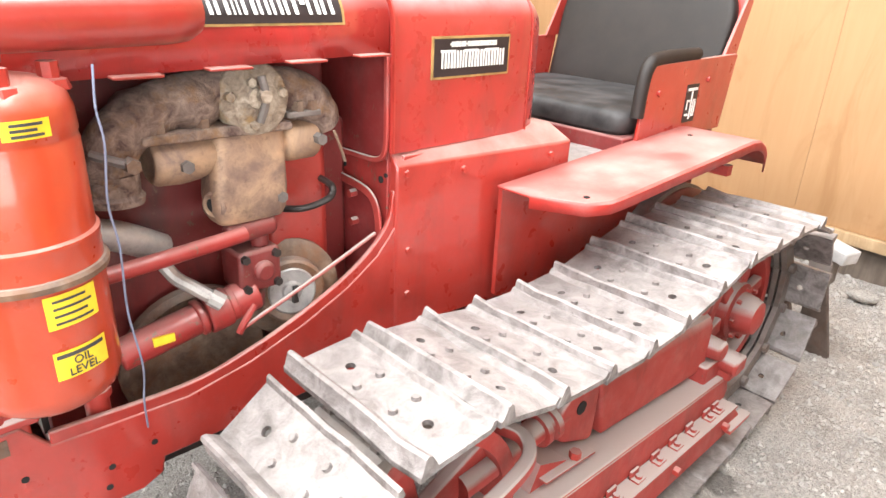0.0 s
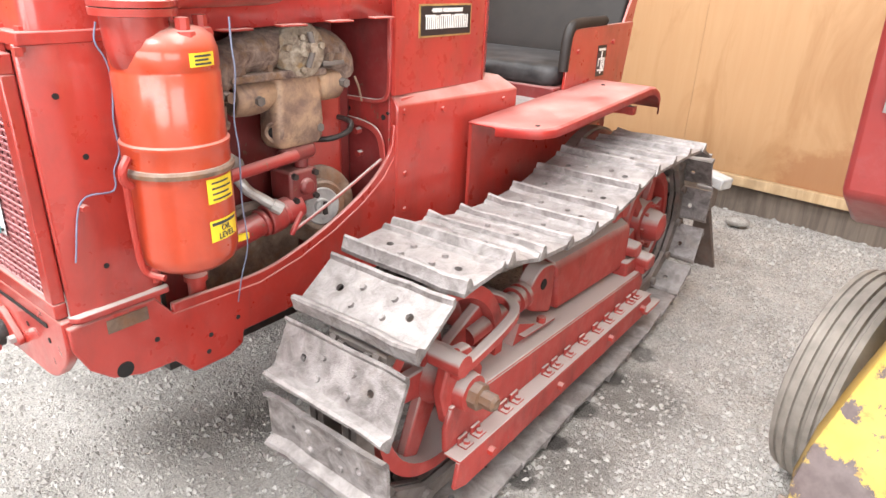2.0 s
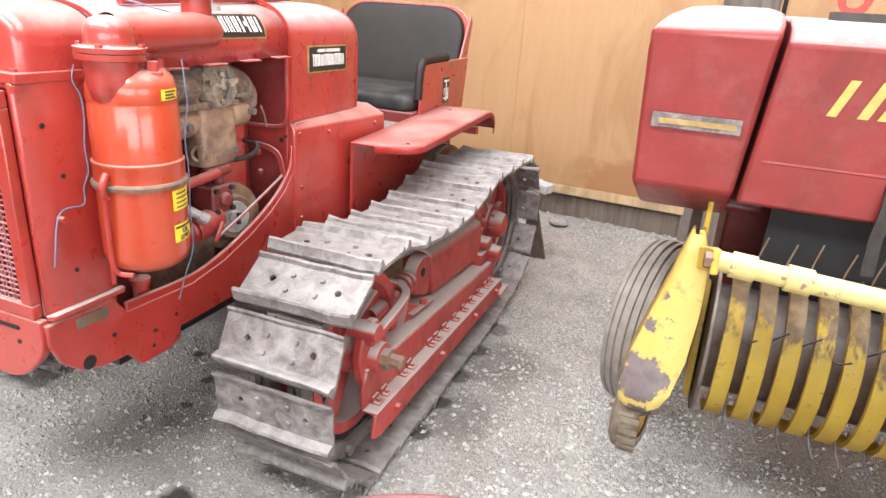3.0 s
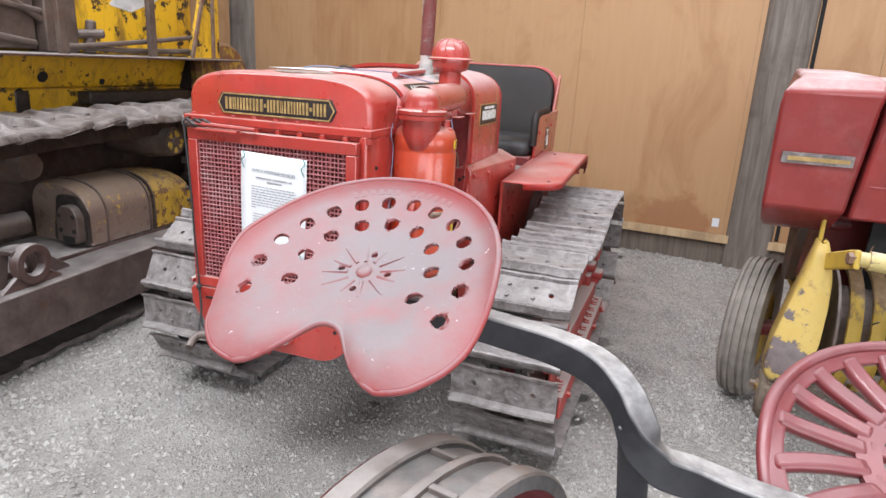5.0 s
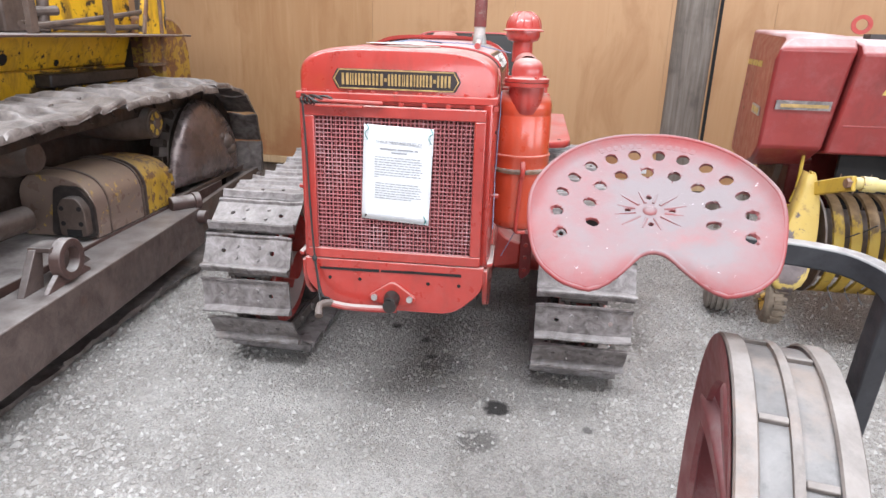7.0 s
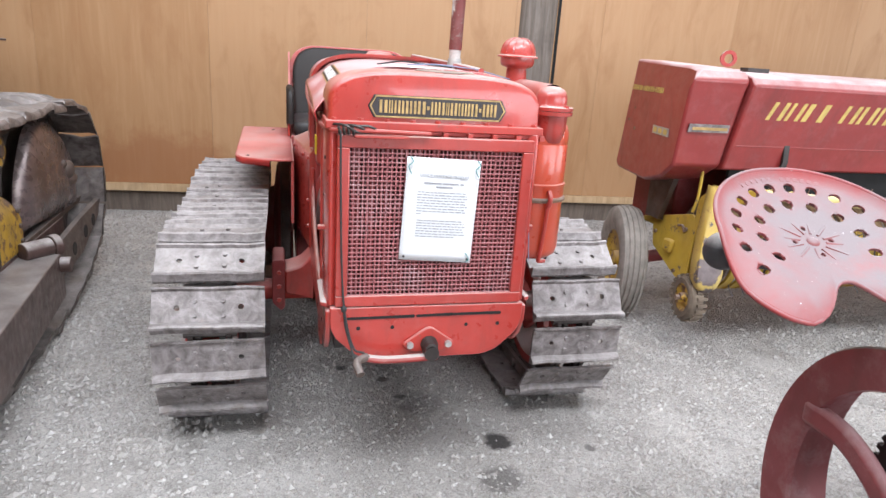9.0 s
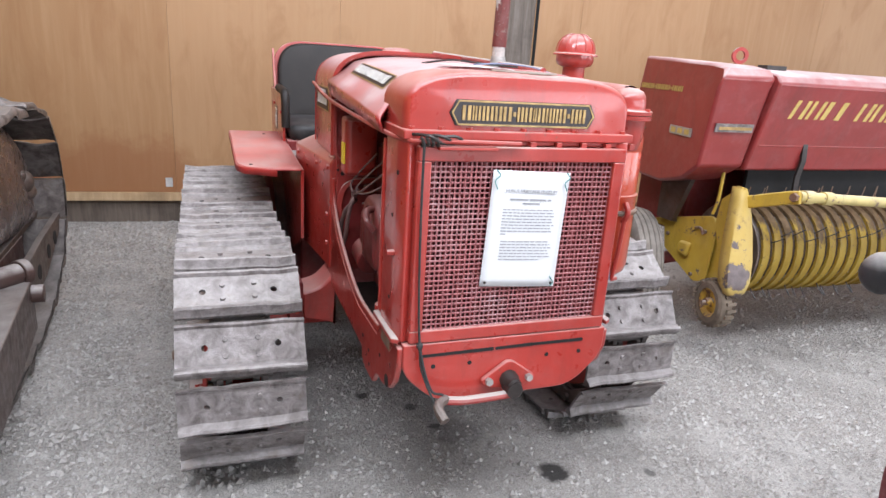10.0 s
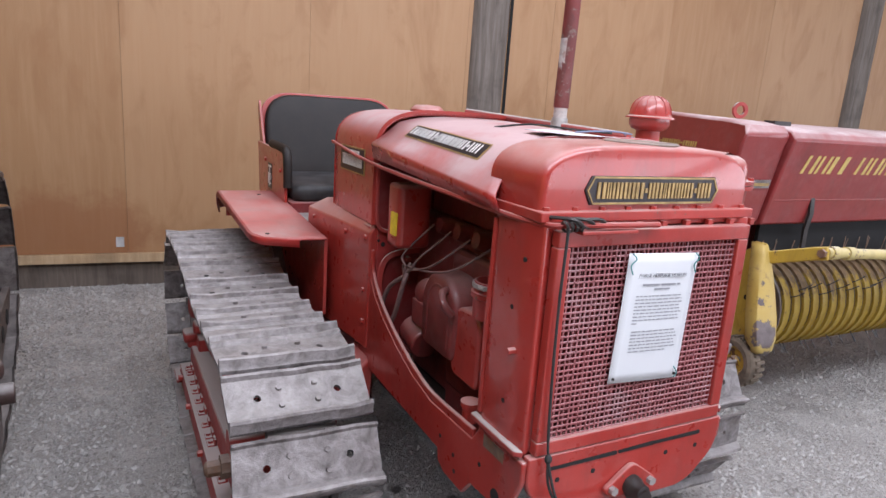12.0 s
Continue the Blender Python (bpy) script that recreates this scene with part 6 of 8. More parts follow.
rng = random.Random(4)
bars = [(0.24, 0.48, 0.229, 0.243), (0.50, 0.72, 0.229, 0.243), (0.74, 0.79, 0.229, 0.243), (0.24, 0.79, 0.247, 0.249), (0.41, 0.64, 0.263, 0.275), (0.41, 0.64, 0.279, 0.281)]
v = 0.318
for k, n in ((0, 9), (1, 7)):
    for i in range(n):
        x, end = 0.17 + 0.02 * k, 0.83 + 0.02 * (i % 3) if i < n - 1 else 0.24 + 0.5 * k
        while x < end:
            w = rng.uniform(0.03, 0.09)
            bars.append((x, min(end, x + w), v, v + 0.0092))
            x += w + 0.013
        v += 0.0262
    v += 0.038
notice, at = sheet_of_paper("museum_notice", ((-0.089, -0.010, 1.104), (0.124, -0.008, 1.095), (0.112, -0.008, 0.795), (-0.101, -0.008, 0.809)), "white paper museum notice tied to the red radiator guard", bars, 1.0)
p = at(0.51, 0.165, 0.0014)
word("FAIRLIE HERITAGE MUSEUM", 0.0115, PRINT, notice, Matrix.Translation(p) @ Matrix.Rotation(radians(90), 4, "X") @ Matrix.Rotation(radians(-2.4), 4, "Z"), name="heading")
part("heading_rule", loft(B(), [[at(0.16 + 0.68 * i / 8, v, 0.0014) for i in range(9)] for v in (0.181, 0.184)]), PRINT, notice)
for u in (0.04, 0.95):
    q = at(u, 0.04)
    part("tie", tube(B(), [q + Vector((0.0, -0.002, 0.012)), q + Vector((0.008, -0.006, 0.0)), q + Vector((-0.004, -0.005, -0.014)), q + Vector((0.004, -0.005, -0.034))], 0.0014, 5), TEAL, notice, "green tie string")
TIES = at(0.95, 0.955)
part("tie", tube(B(), [TIES + Vector((-0.006, -0.003, 0.016)), TIES + Vector((0.003, -0.006, 0.0)), TIES + Vector((-0.004, -0.005, -0.010))], 0.0014, 5), TEAL, notice, "green tie string")
for u in (0.06, 0.95):
    q = at(u, 0.965)
    part("pin", cyl(B(), q, q + Vector((0, -0.003, 0)), 0.0035, None, 8), GREASE, notice)
loose = thing("loose_sheet", (0.03, 0.30, 1.326), "white sheet lying on the tractor hood", "paper")
rows = [[(-0.13 + 0.27 * i / 8 + 0.02 * j / 6, 0.19 + 0.20 * j / 6 + 0.05 * i / 8, 1.331 + 0.003 * math.sin(i * 0.7) * (j / 6) + 0.003 * (1 - i / 8) - 0.02 * max(0, i / 8 - 0.6)) for i in range(9)] for j in range(7)]
part("sheet", loft(B(), rows), PAPER, loose, solid=0.0008, smooth=60)

cord = thing("black_cord", (-0.25, -0.03, 0.53), "thin black cord hanging from the radiator down to the crank", "cord")
part("strand", tube(B(), [(-0.272, -0.03, 1.168), (-0.268, -0.022, 1.0), (-0.262, -0.022, 0.80), (-0.252, -0.026, 0.66), (-0.228, -0.05, 0.56), (-0.198, -0.066, 0.548)], 0.0032, 6), BLACK_STRING, cord)
part("strand", tube(B(), [(-0.255, -0.026, 0.67), (-0.246, -0.03, 0.60), (-0.222, -0.075, 0.53), (-0.205, -0.07, 0.525)], 0.0032, 6), BLACK_STRING, cord)
part("knot", ellipsoid(B(), (-0.254, -0.026, 0.668), (0.009, 0.008, 0.011), 8, 6), BLACK_STRING, cord)
twine = thing("blue_twine", (0.33, 0.10, 0.8), "faded blue twine tied along the air cleaner", "twine")
part("strand", tube(B(), [(0.314, 0.138, 1.202), (0.312, 0.132, 1.17), (0.313, 0.146, 1.136), (0.310, 0.150, 1.09), (0.309, 0.143, 1.03), (0.308, 0.145, 0.974), (0.306, 0.130, 0.94), (0.308, 0.122, 0.903), (0.310, 0.060, 0.896), (0.312, 0.030, 0.786)], 0.0017, 6), BLUE_STRING, twine)
part("strand", tube(B(), [(0.42, 0.329, 1.212), (0.432, 0.321, 1.16), (0.430, 0.325, 1.112), (0.422, 0.319, 1.03), (0.420, 0.325, 0.961), (0.418, 0.322, 0.86), (0.408, 0.333, 0.756), (0.372, 0.336, 0.67), (0.335, 0.345, 0.589)], 0.0017, 6), BLUE_STRING, twine)
part("strand", tube(B(), [(-0.05, 0.26, 1.338), (0.03, 0.235, 1.345), (0.12, 0.25, 1.34), (0.20, 0.36, 1.335), (0.33, 0.40, 1.31)], 0.0022, 6), BLUE_STRING, twine)
part("strand", tube(B(), [(-0.10, 0.55, 1.330), (-0.03, 0.47, 1.345), (0.05, 0.40, 1.34), (0.10, 0.30, 1.338)], 0.003, 6), BLACK_STRING, twine)

# odds and ends behind the tractor
stand = thing("steel_stand", (0.72, 2.66, 0), "grey steel plate stand behind the tractor track", "stand")
part("leg", prism(B(), [(x, 2.73, z) for x, z in ((0.675, -0.01), (0.815, -0.01), (0.735, 0.30), (0.675, 0.30))], (0, 0.03, 0)), DOZER_BROWN, stand, "dark flat steel leg", bevel=0.003)
part("block", span(B(), (0.665, 2.69, 0.29), (0.745, 2.80, 0.41)), LINK, stand, bevel=0.006)
part("timber", box(B(), (0.725, 2.74, 0.438), (0.155, 0.085, 0.055), Matrix.Rotation(-0.35, 3, "Z") @ Matrix.Rotation(0.12, 3, "Y")), CHALKY, stand, "white-painted timber end", bevel=0.008)
part("brace", box(B(), (0.60, 2.77, 0.17), (0.03, 0.03, 0.36), Matrix.Rotation(-0.3, 3, "Y")), DOZER_BROWN, stand, bevel=0.003)
alone("loose_stone", ellipsoid(B(), (0.74, 3.42, 0.03), (0.07, 0.05, 0.03), 10, 7), GRAVEL, "pale stone lying at the foot of the wall", "stone", at=(0.74, 3.42, 0))

alone("wall_label", span(B(), (1.405, WALL_Y - 0.0165, 0.285), (1.455, WALL_Y - 0.0135, 0.350)), PAPER, "small white paper label stuck on the plywood", "label").matrix_world = WALL_AT
alone("wall_label", span(B(), (-1.035, WALL_Y - 0.0165, 0.275), (-0.985, WALL_Y - 0.0135, 0.345)), CHALKY, "small faded paper label stuck on the plywood", "label").matrix_world = WALL_AT


# ---- old yellow bulldozer alongside ----
dozer = thing("bulldozer", (-1.33, 0.5, 0), "large worn yellow bulldozer with rusty brown track frame and blade arm", "bulldozer", turn=4.9)


TOE = Matrix.Rotation(radians(-3.9), 4, "Z")


def dpart(name, bm, material, parent=None, label="", toe=True, **kw):
    """A part of the bulldozer; all but the blade arm stand square to its hull."""
    if toe and (parent is None or parent is not arm):
        bmesh.ops.transform(bm, matrix=TOE, verts=bm.verts[:])
    return part(name, bm, material, parent or dozer, label, **kw)


arm = None


# blade arm
bm = B()
span(bm, (-0.20, -3.2, 0.175), (0.0, 0.95, 0.395))
arm = dpart("blade_arm", bm, ARM_BROWN, None, "long rust-brown box-section blade arm, dusty on top", toe=False, bevel=0.006)
bm = B()
cyl(bm, (-0.13, 0.84, 0.425), (-0.04, 0.93, 0.425), 0.042, None, 20)
cyl(bm, (-0.04, 0.93, 0.425), (-0.015, 0.955, 0.425), 0.052, None, 20)
cyl(bm, (0.0, 0.90, 0.345), (0.045, 0.90, 0.345), 0.036, None, 16)
dpart("arm_pin", bm, BEAM_BROWN, arm, bevel=0.004)
bm = B()
lathe(bm, (-0.045, -0.245, 0.492), (1, 0, 0), [(0.050, -0.022), (0.083, -0.022), (0.083, 0.022), (0.050, 0.022)], 28, True)
prism(bm, [(-0.065, y, z) for y, z in ((-0.39, 0.395), (-0.10, 0.395), (-0.11, 0.41), (-0.19, 0.46), (-0.22, 0.44), (-0.28, 0.44), (-0.30, 0.46), (-0.375, 0.41))], (0.022, 0, 0))
dpart("lifting_eye", bm, BEAM_BROWN, arm, "welded lifting eye", bevel=0.003, smooth=40)
bm = B()
prism(bm, [(-0.11, -0.43, 0.395), (-0.11, -0.31, 0.395), (-0.11, -0.28, 0.55), (-0.11, -0.325, 0.55)], (-0.03, 0, 0))
prism(bm, [(-0.11, -0.17, 0.395), (-0.11, 0.01, 0.395), (-0.11, 0.0, 0.41), (-0.11, -0.17, 0.53), (-0.11, -0.21, 0.53)], (-0.03, 0, 0))
box(bm, (-0.10, -0.27, 0.548), (0.09, 0.10, 0.020))
dpart("eye_stay", bm, ARM_BROWN, arm, bevel=0.003)
# track frame deck
bm = B()
span(bm, (-0.62, -2.6, 0.30), (-0.215, 1.55, 0.412))
deck = dpart("track_frame", bm, BEAM_BROWN, None, "flat rusty track frame deck under grey dust", bevel=0.006)
for y in (-0.62, -1.1):
    lathe(b2 := B(), (-0.40, y, 0.4125), (0, 0, 1), [(0.0, 0.0026), (0.085, 0.0026), (0.087, -0.004)], 24)
    dpart("deck_hole", b2, HOLE_SHADE, deck)
bm = B()
prism(bm, [(-0.215, 0.55, 0.412), (-0.215, 1.88, 0.412), (-0.215, 1.93, 0.445), (-0.215, 1.6, 0.44), (-0.215, 0.60, 0.43)], (-0.03, 0, 0))
prism(bm, [(-0.12, 0.98, 0.20), (-0.12, 1.5, 0.22), (-0.12, 1.95, 0.36), (-0.12, 1.95, 0.425), (-0.12, 1.5, 0.41), (-0.12, 0.98, 0.37)], (-0.03, 0, 0))
rail = dpart("frame_rail", bm, DOZER_BROWN, deck, bevel=0.003)
for y in (1.35, 1.58, 1.75):
    dpart("rail_hole", lathe(B(), (-0.119, y, 0.30 + (y - 1.45) * 0.13), (1, 0, 0), [(0.0, 0.002), (0.035, 0.002), (0.036, -0.01)], 16), HOLE_SHADE, rail)
dpart("track_rod", cyl(B(), (-0.50, -0.75, 0.52), (-0.42, 0.0, 0.55), 0.038, None, 16), DOZER_BROWN, deck)
dpart("rod_sleeve", cyl(B(), (-0.44, -0.16, 0.55), (-0.41, 0.04, 0.555), 0.055, None, 18), DOZER_BROWN, deck)
# recoil housing: rounded box
bm = B()
o = rounded([(-0.205, 0.42), (-0.205, 0.60), (-0.25, 0.675), (-0.36, 0.715), (-0.52, 0.715), (-0.57, 0.65), (-0.57, 0.42)], [0.005, 0.06, 0.05, 0.06, 0.06, 0.05, 0.005], 5)
loft(bm, [[(x, y, 0.42 + (z - 0.42) * k) for x, z in o] for y, k in ((0.215, 0.97), (0.235, 1.0), (0.62, 1.0))], True, True)
recoil = dpart("recoil_housing", bm, RECOIL_BROWN, None, "rounded brown recoil spring housing with yellow remains", bevel=0.006, smooth=40)
bm = B()
loft(bm, [[(x * 1.004, y, 0.42 + (z - 0.42) * k) for x, z in o] for y, k in ((0.645, 1.0), (0.84, 0.97), (0.91, 0.92), (0.93, 0.86))], True, True)
dpart("rear_cap", bm, YELLOW_WORN, recoil, "chipped yellow rear cap", bevel=0.006, smooth=40)
for y in (0.315, 0.60, 0.635):
    sweep(b2 := B(), [(x * 1.006, y, z + 0.003) for x, z in o[:-6]], rect(0.014, 0.008), (0, 1, 0))
    dpart("strap", b2, DOZER_BROWN, recoil)
bm = B()
o2 = rounded([(-0.20, 0.43), (-0.20, 0.585), (-0.26, 0.665), (-0.38, 0.665), (-0.42, 0.43)], 0.03, 4)
prism(bm, [(x, 0.213, z) for x, z in o2], (0, -0.02, 0))
dpart("front_rim", bm, GREASE, recoil)
bm = B()
o3 = rounded([(-0.215, 0.445), (-0.215, 0.575), (-0.25, 0.625), (-0.315, 0.625), (-0.345, 0.575), (-0.345, 0.445)], 0.02, 4)
prism(bm, [(x, 0.20, z) for x, z in o3], (0, -0.05, 0))
front = dpart("front_plate", bm, DOZER_BROWN, recoil, "bolted front plate", bevel=0.004)
dpart("plate_slot", span(B(), (-0.31, 0.1475, 0.445), (-0.24, 0.155, 0.478)), HOLE_SHADE, front)
for x, z in ((-0.238, 0.575), (-0.322, 0.575), (-0.238, 0.505), (-0.322, 0.505)):
    dpart("bolt_hole", cyl(B(), (x, 0.147, z), (x, 0.155, z), 0.011, None, 12), HOLE_SHADE, front)
for z in (0.46, 0.53, 0.60):
    dpart("cap_stud", bolt(B(), (-0.208, 0.90, z), (1, 0, 0), 0.012, 0.012), DOZER_BROWN, recoil)
# carrier roller, sprocket guard, springs and shadows inside
bm = lathe(B(), (-0.50, 0.855, 0.868), (1, 0, 0), [(0.0, -0.3), (0.085, -0.3), (0.10, 0.10), (0.085, 0.22), (0.08, 0.26), (0.0, 0.262)], 28)
roller = dpart("carrier_roller", bm, DOZER_BROWN, None, "brown carrier roller with yellow end cap", smooth=40)
cap_end = dpart("roller_cap", lathe(B(), (-0.24, 0.855, 0.868), (1, 0, 0), [(0.074, -0.01), (0.070, 0.008), (0.03, 0.010), (0.024, 0.022), (0.0, 0.024)], 24), DOZER_BROWN, roller, "brown cap with flaking yellow wedges", smooth=40)
for i in range(8):
    a = 2 * math.pi * (i + 0.3 * math.sin(i * 2.1)) / 8
    q = [(0.026, a - 0.16), (0.060 - 0.008 * (i % 3), a - 0.27), (0.064 - 0.010 * (i % 2), a + 0.02), (0.058, a + 0.26), (0.028, a + 0.18)]
    dpart("yellow_flake", prism(B(), [(-0.232, 0.855 + r * math.cos(t), 0.868 + r * math.sin(t)) for r, t in q], (0.0035, 0, 0)), YELLOW, cap_end)
dpart("front_roller", lathe(B(), (-0.50, 0.02, 0.83), (1, 0, 0), [(0.0, -0.25), (0.075, -0.25), (0.09, 0.1), (0.06, 0.2), (0.0, 0.21)], 24), DOZER_BROWN, None, smooth=40)
GX = -0.235
gy, gz = 1.42, 0.64
o = rounded([(0.94, 0.48), (1.83, 0.42), (1.82, 0.66), (1.66, 0.83), (1.41, 0.965), (1.22, 0.93), (1.03, 0.74)], [0.05, 0.06, 0.10, 0.2, 0.12, 0.12, 0.15], 6)
bm = B()
loft(bm, [[(GX + d, gy + (y - gy) * k, gz + (z - gz) * k) for y, z in o] for d, k in ((-0.02, 1.0), (0.012, 0.99), (0.035, 0.90), (0.05, 0.70), (0.056, 0.4), (0.058, 0.1))], True, True)
guard = dpart("sprocket_guard", bm, GUARD_STEEL, None, "domed brown sprocket guard, scraped shiny", smooth=60)
bm = B()
ellipsoid(bm, (GX + 0.05, 1.60, 0.66), (0.035, 0.055, 0.05), 14, 10)
ellipsoid(bm, (GX + 0.05, 1.65, 0.60), (0.03, 0.06, 0.035), 14, 10)
ellipsoid(bm, (GX + 0.05, 1.53, 0.70), (0.02, 0.025, 0.025), 10, 8)
dpart("guard_boss", bm, DOZER_BROWN, guard, smooth=60)
bm = lathe(B(), (-0.40, 1.51, 0.565), (1, 0, 0), [(0.0, -0.05), (0.36, -0.05), (0.38, 0.0), (0.36, 0.05), (0.0, 0.05)], 32)
for i in range(25):
    a = 2 * math.pi * i / 25
    box(bm, (-0.40, 1.51 + 0.385 * math.cos(a), 0.565 + 0.385 * math.sin(a)), (0.08, 0.045, 0.04), Matrix.Rotation(a, 3, "X"))
dpart("drive_sprocket", bm, DOZER_BROWN, None, smooth=30)
bm = B()
span(bm, (-0.85, -2.6, 0.35), (-0.66, 1.9, 0.98))
dpart("inner_frame", bm, DOZER_BROWN, None, "dark greasy hull side")

# its track
DLOOP = [(1.3, 0.960), (0.95, 0.962), (0.6, 0.955), (0.25, 0.950), (-0.13, 0.930), (-0.45, 0.905), (-0.8, 0.895), (-1.4, 0.888), (-2.0, 0.868)] + around(-2.1, 0.48, 0.37, 95, 265, 24) + [(-1.5, 0.105), (0.0, 0.105), (1.1, 0.115)] + around(1.51, 0.565, 0.390, 262, 448, 24)


def dozer_shoe():
    """One plate of the bulldozer's track: curled edges, one rounded bar across, bolt heads."""
    bm = B()
    rows = []
    for x, h in ((-0.285, 0.0), (-0.275, 0.03), (-0.235, 0.06), (-0.205, 0.25), (-0.175, 0.70), (-0.14, 1.0), (0.0, 1.0), (0.14, 1.0), (0.175, 0.70), (0.205, 0.25), (0.235, 0.06), (0.275, 0.03), (0.285, 0.0)):
        t, curl = 0.036 * h, -0.016 if abs(x) > 0.28 else (-0.004 if abs(x) > 0.27 else 0.0)
        rows.append([(x, y, z + curl) for y, z in ((-0.098, -0.012), (-0.092, 0.004), (-0.07, 0.006), (0.0, 0.002), (0.040, 0.003), (0.052, 0.003 + t * 0.55), (0.060, 0.003 + t * 0.92), (0.072, 0.003 + t), (0.084, 0.003 + t * 0.90), (0.092, 0.003 + t * 0.5), (0.100, -0.002), (0.108, -0.010), (0.100, -0.020), (0.0, -0.014))])
    loft(bm, rows, True, True)
    for x, y in ((-0.08, -0.045), (0.08, -0.045), (-0.08, 0.015), (0.08, 0.015)):
        cyl(bm, (x, y, 0.0), (x, y, 0.012), 0.011, 0.010, 8)
    return to_mesh("dozer_track_shoe", bm, SHOE_DOZER, 40)


DSHOE = dozer_shoe()
DSHOES = bent(DSHOE, 6, 0.022)
dcentre = resample(DLOOP, 51, 0.06)[0]
bm = B()
n = len(dcentre)
dpins = [(dcentre[i - 1] + dcentre[i]) / 2 for i in range(n)]
for i in range(n):
    a, b = dpins[i], dpins[(i + 1) % n]
    d = (b - a).normalized()
    rot = Matrix.Rotation(math.atan2(d.y, d.x), 3, "X")
    for dx in (-0.10, 0.10):
        box(bm, (-0.40 + dx, (a.x + b.x) / 2, (a.y + b.y) / 2), (0.04, (b - a).length, 0.10), rot)
    cyl(bm, (-0.53, a.x, a.y), (-0.27, a.x, a.y), 0.028, None, 10)
dchain = dpart("track_chain", bm, CHAIN_DARK, None, "brown worn bulldozer track with bent grouser plates")
for i in range(n):
    a, b = dpins[i], dpins[(i + 1) % n]
    d = (b - a).normalized()
    mid = (a + b) / 2
    outw = Vector((d.y, -d.x))
    if (mid.x + 0.2) * outw.x * 0.1 + (mid.y - 0.5) * outw.y < 0:
        outw = -outw
    if mid.x > 1.51 and outw.x < 0 or mid.x < -2.1 and outw.x > 0:
        outw = -outw
    y_axis, z_axis = Vector((0, d.x, d.y)), Vector((0, outw.x, outw.y))
    m3 = Matrix((y_axis.cross(z_axis), y_axis, z_axis)).transposed()
    ob = new("track_shoe", DSHOES[(i * 5 + i // 3) % 6])
    ob.parent = dchain
    wob = Matrix.Rotation(random.uniform(-0.09, 0.07), 3, "X") @ Matrix.Rotation(random.uniform(-0.035, 0.035), 3, "Y") @ Matrix.Rotation(random.uniform(-0.02, 0.02), 3, "Z")
    ob.matrix_basis = TOE @ Matrix.Translation((-0.37, mid.x + outw.x * 0.075, mid.y + outw.y * 0.075)) @ (m3 @ wob).to_4x4()

# hull: yellow side, walkway, engine panels, rear tank
bm = B()
span(bm, (-1.6, -3.0, 0.55), (-0.835, 1.62, 1.128))
prism(bm, [(-0.835, -3.0, 1.1285), (-0.775, -3.0, 1.303), (-1.6, -3.0, 1.303), (-1.6, -3.0, 1.1285)], (0, 4.62, 0))
hull = dpart("hull", bm, HULL_YELLOW, None, "chipped yellow hull side with dark stains", bevel=0.01)
for y, z, r in ((0.555, 1.19, 0.03), (0.43, 1.10, 0.028), (0.28, 1.05, 0.03), (0.10, 1.18, 0.028), (0.95, 1.16, 0.018)):
    lean = max(0.0, z - 1.128) * 0.343
    dpart("hull_hole", lathe(B(), (-0.8345 + lean, y, z), (0.946, 0, -0.324) if lean else (1, 0, 0), [(0.0, 0.003), (r, 0.003), (r * 1.05, -0.004)], 18), HOLE_SHADE, hull)
dpart("dark_patch", span(B(), (-0.85, 0.40, 1.0), (-0.829, 0.48, 1.12)), GREASE, hull, bevel=0.006)
dpart("oily_ledge", span(B(), (-0.85, 0.78, 1.04), (-0.74, 1.60, 1.11)), GREASE, hull, bevel=0.01)
bm = B()
span(bm, (-1.3, -2.6, 1.304), (-0.47, 1.82, 1.316))
walk_way = dpart("walkway", bm, BEAM_BROWN, None, "thin dusty brown walkway plate", bevel=0.003)
for y in (0.48, 1.09, -0.2):
    dpart("stanchion", span(B(), (-0.60, y, 1.318), (-0.57, y + 0.05, 1.75)), DOZER_BROWN, walk_way, bevel=0.003)
dpart("handrail", tube(B(), [(-0.62, 0.5, 1.345), (-0.62, 1.1, 1.40), (-0.63, 1.75, 1.47)], 0.014, 8), DOZER_BROWN, walk_way)
dpart("handrail", tube(B(), [(-0.64, 0.5, 1.36), (-0.64, 1.0, 1.345), (-0.64, 1.6, 1.36)], 0.016, 8), DOZER_BROWN, walk_way)
prism(b2 := B(), [(-0.60, 1.46, 1.318), (-0.60, 1.75, 1.318), (-0.60, 1.75, 1.80), (-0.60, 1.62, 1.80)], (-0.03, 0, 0))
gusset = dpart("corner_gusset", b2, YELLOW_DOZER, walk_way, bevel=0.003)
for a, b in (((1.465, 1.32), (1.625, 1.80)), ((1.675, 1.32), (1.685, 1.80))):
    dpart("rusty_edge", sweep(B(), [(-0.592, *a), (-0.592, *b)], rect(0.024, 0.014), (1, 0, 0)), RUSTY, gusset)
bm = B()
span(bm, (-1.6, 0.82, 1.318), (-0.86, 1.80, 2.1))
dpart("tank_panel", bm, YELLOW_DOZER, None, "bright yellow scratched panel", bevel=0.02)
prism(b2 := B(), [(-0.8595, y, z) for y, z in rounded([(1.08, 1.60), (1.25, 1.57), (1.48, 1.66), (1.62, 1.80), (1.50, 1.82), (1.30, 1.68), (1.15, 1.66)], 0.02, 3)], (0.0025, 0, 0))
dpart("pale_scrape", b2, CHALKY, None)
bm = B()
span(bm, (-1.6, -2.6, 1.318), (-0.92, 0.76, 2.1))
dpart("engine_cover", bm, YELLOW_BLACKENED, None, "blackened yellow engine side", bevel=0.02)
bm = B()
span(bm, (-1.0, 0.60, 1.318), (-0.80, 0.80, 1.9))
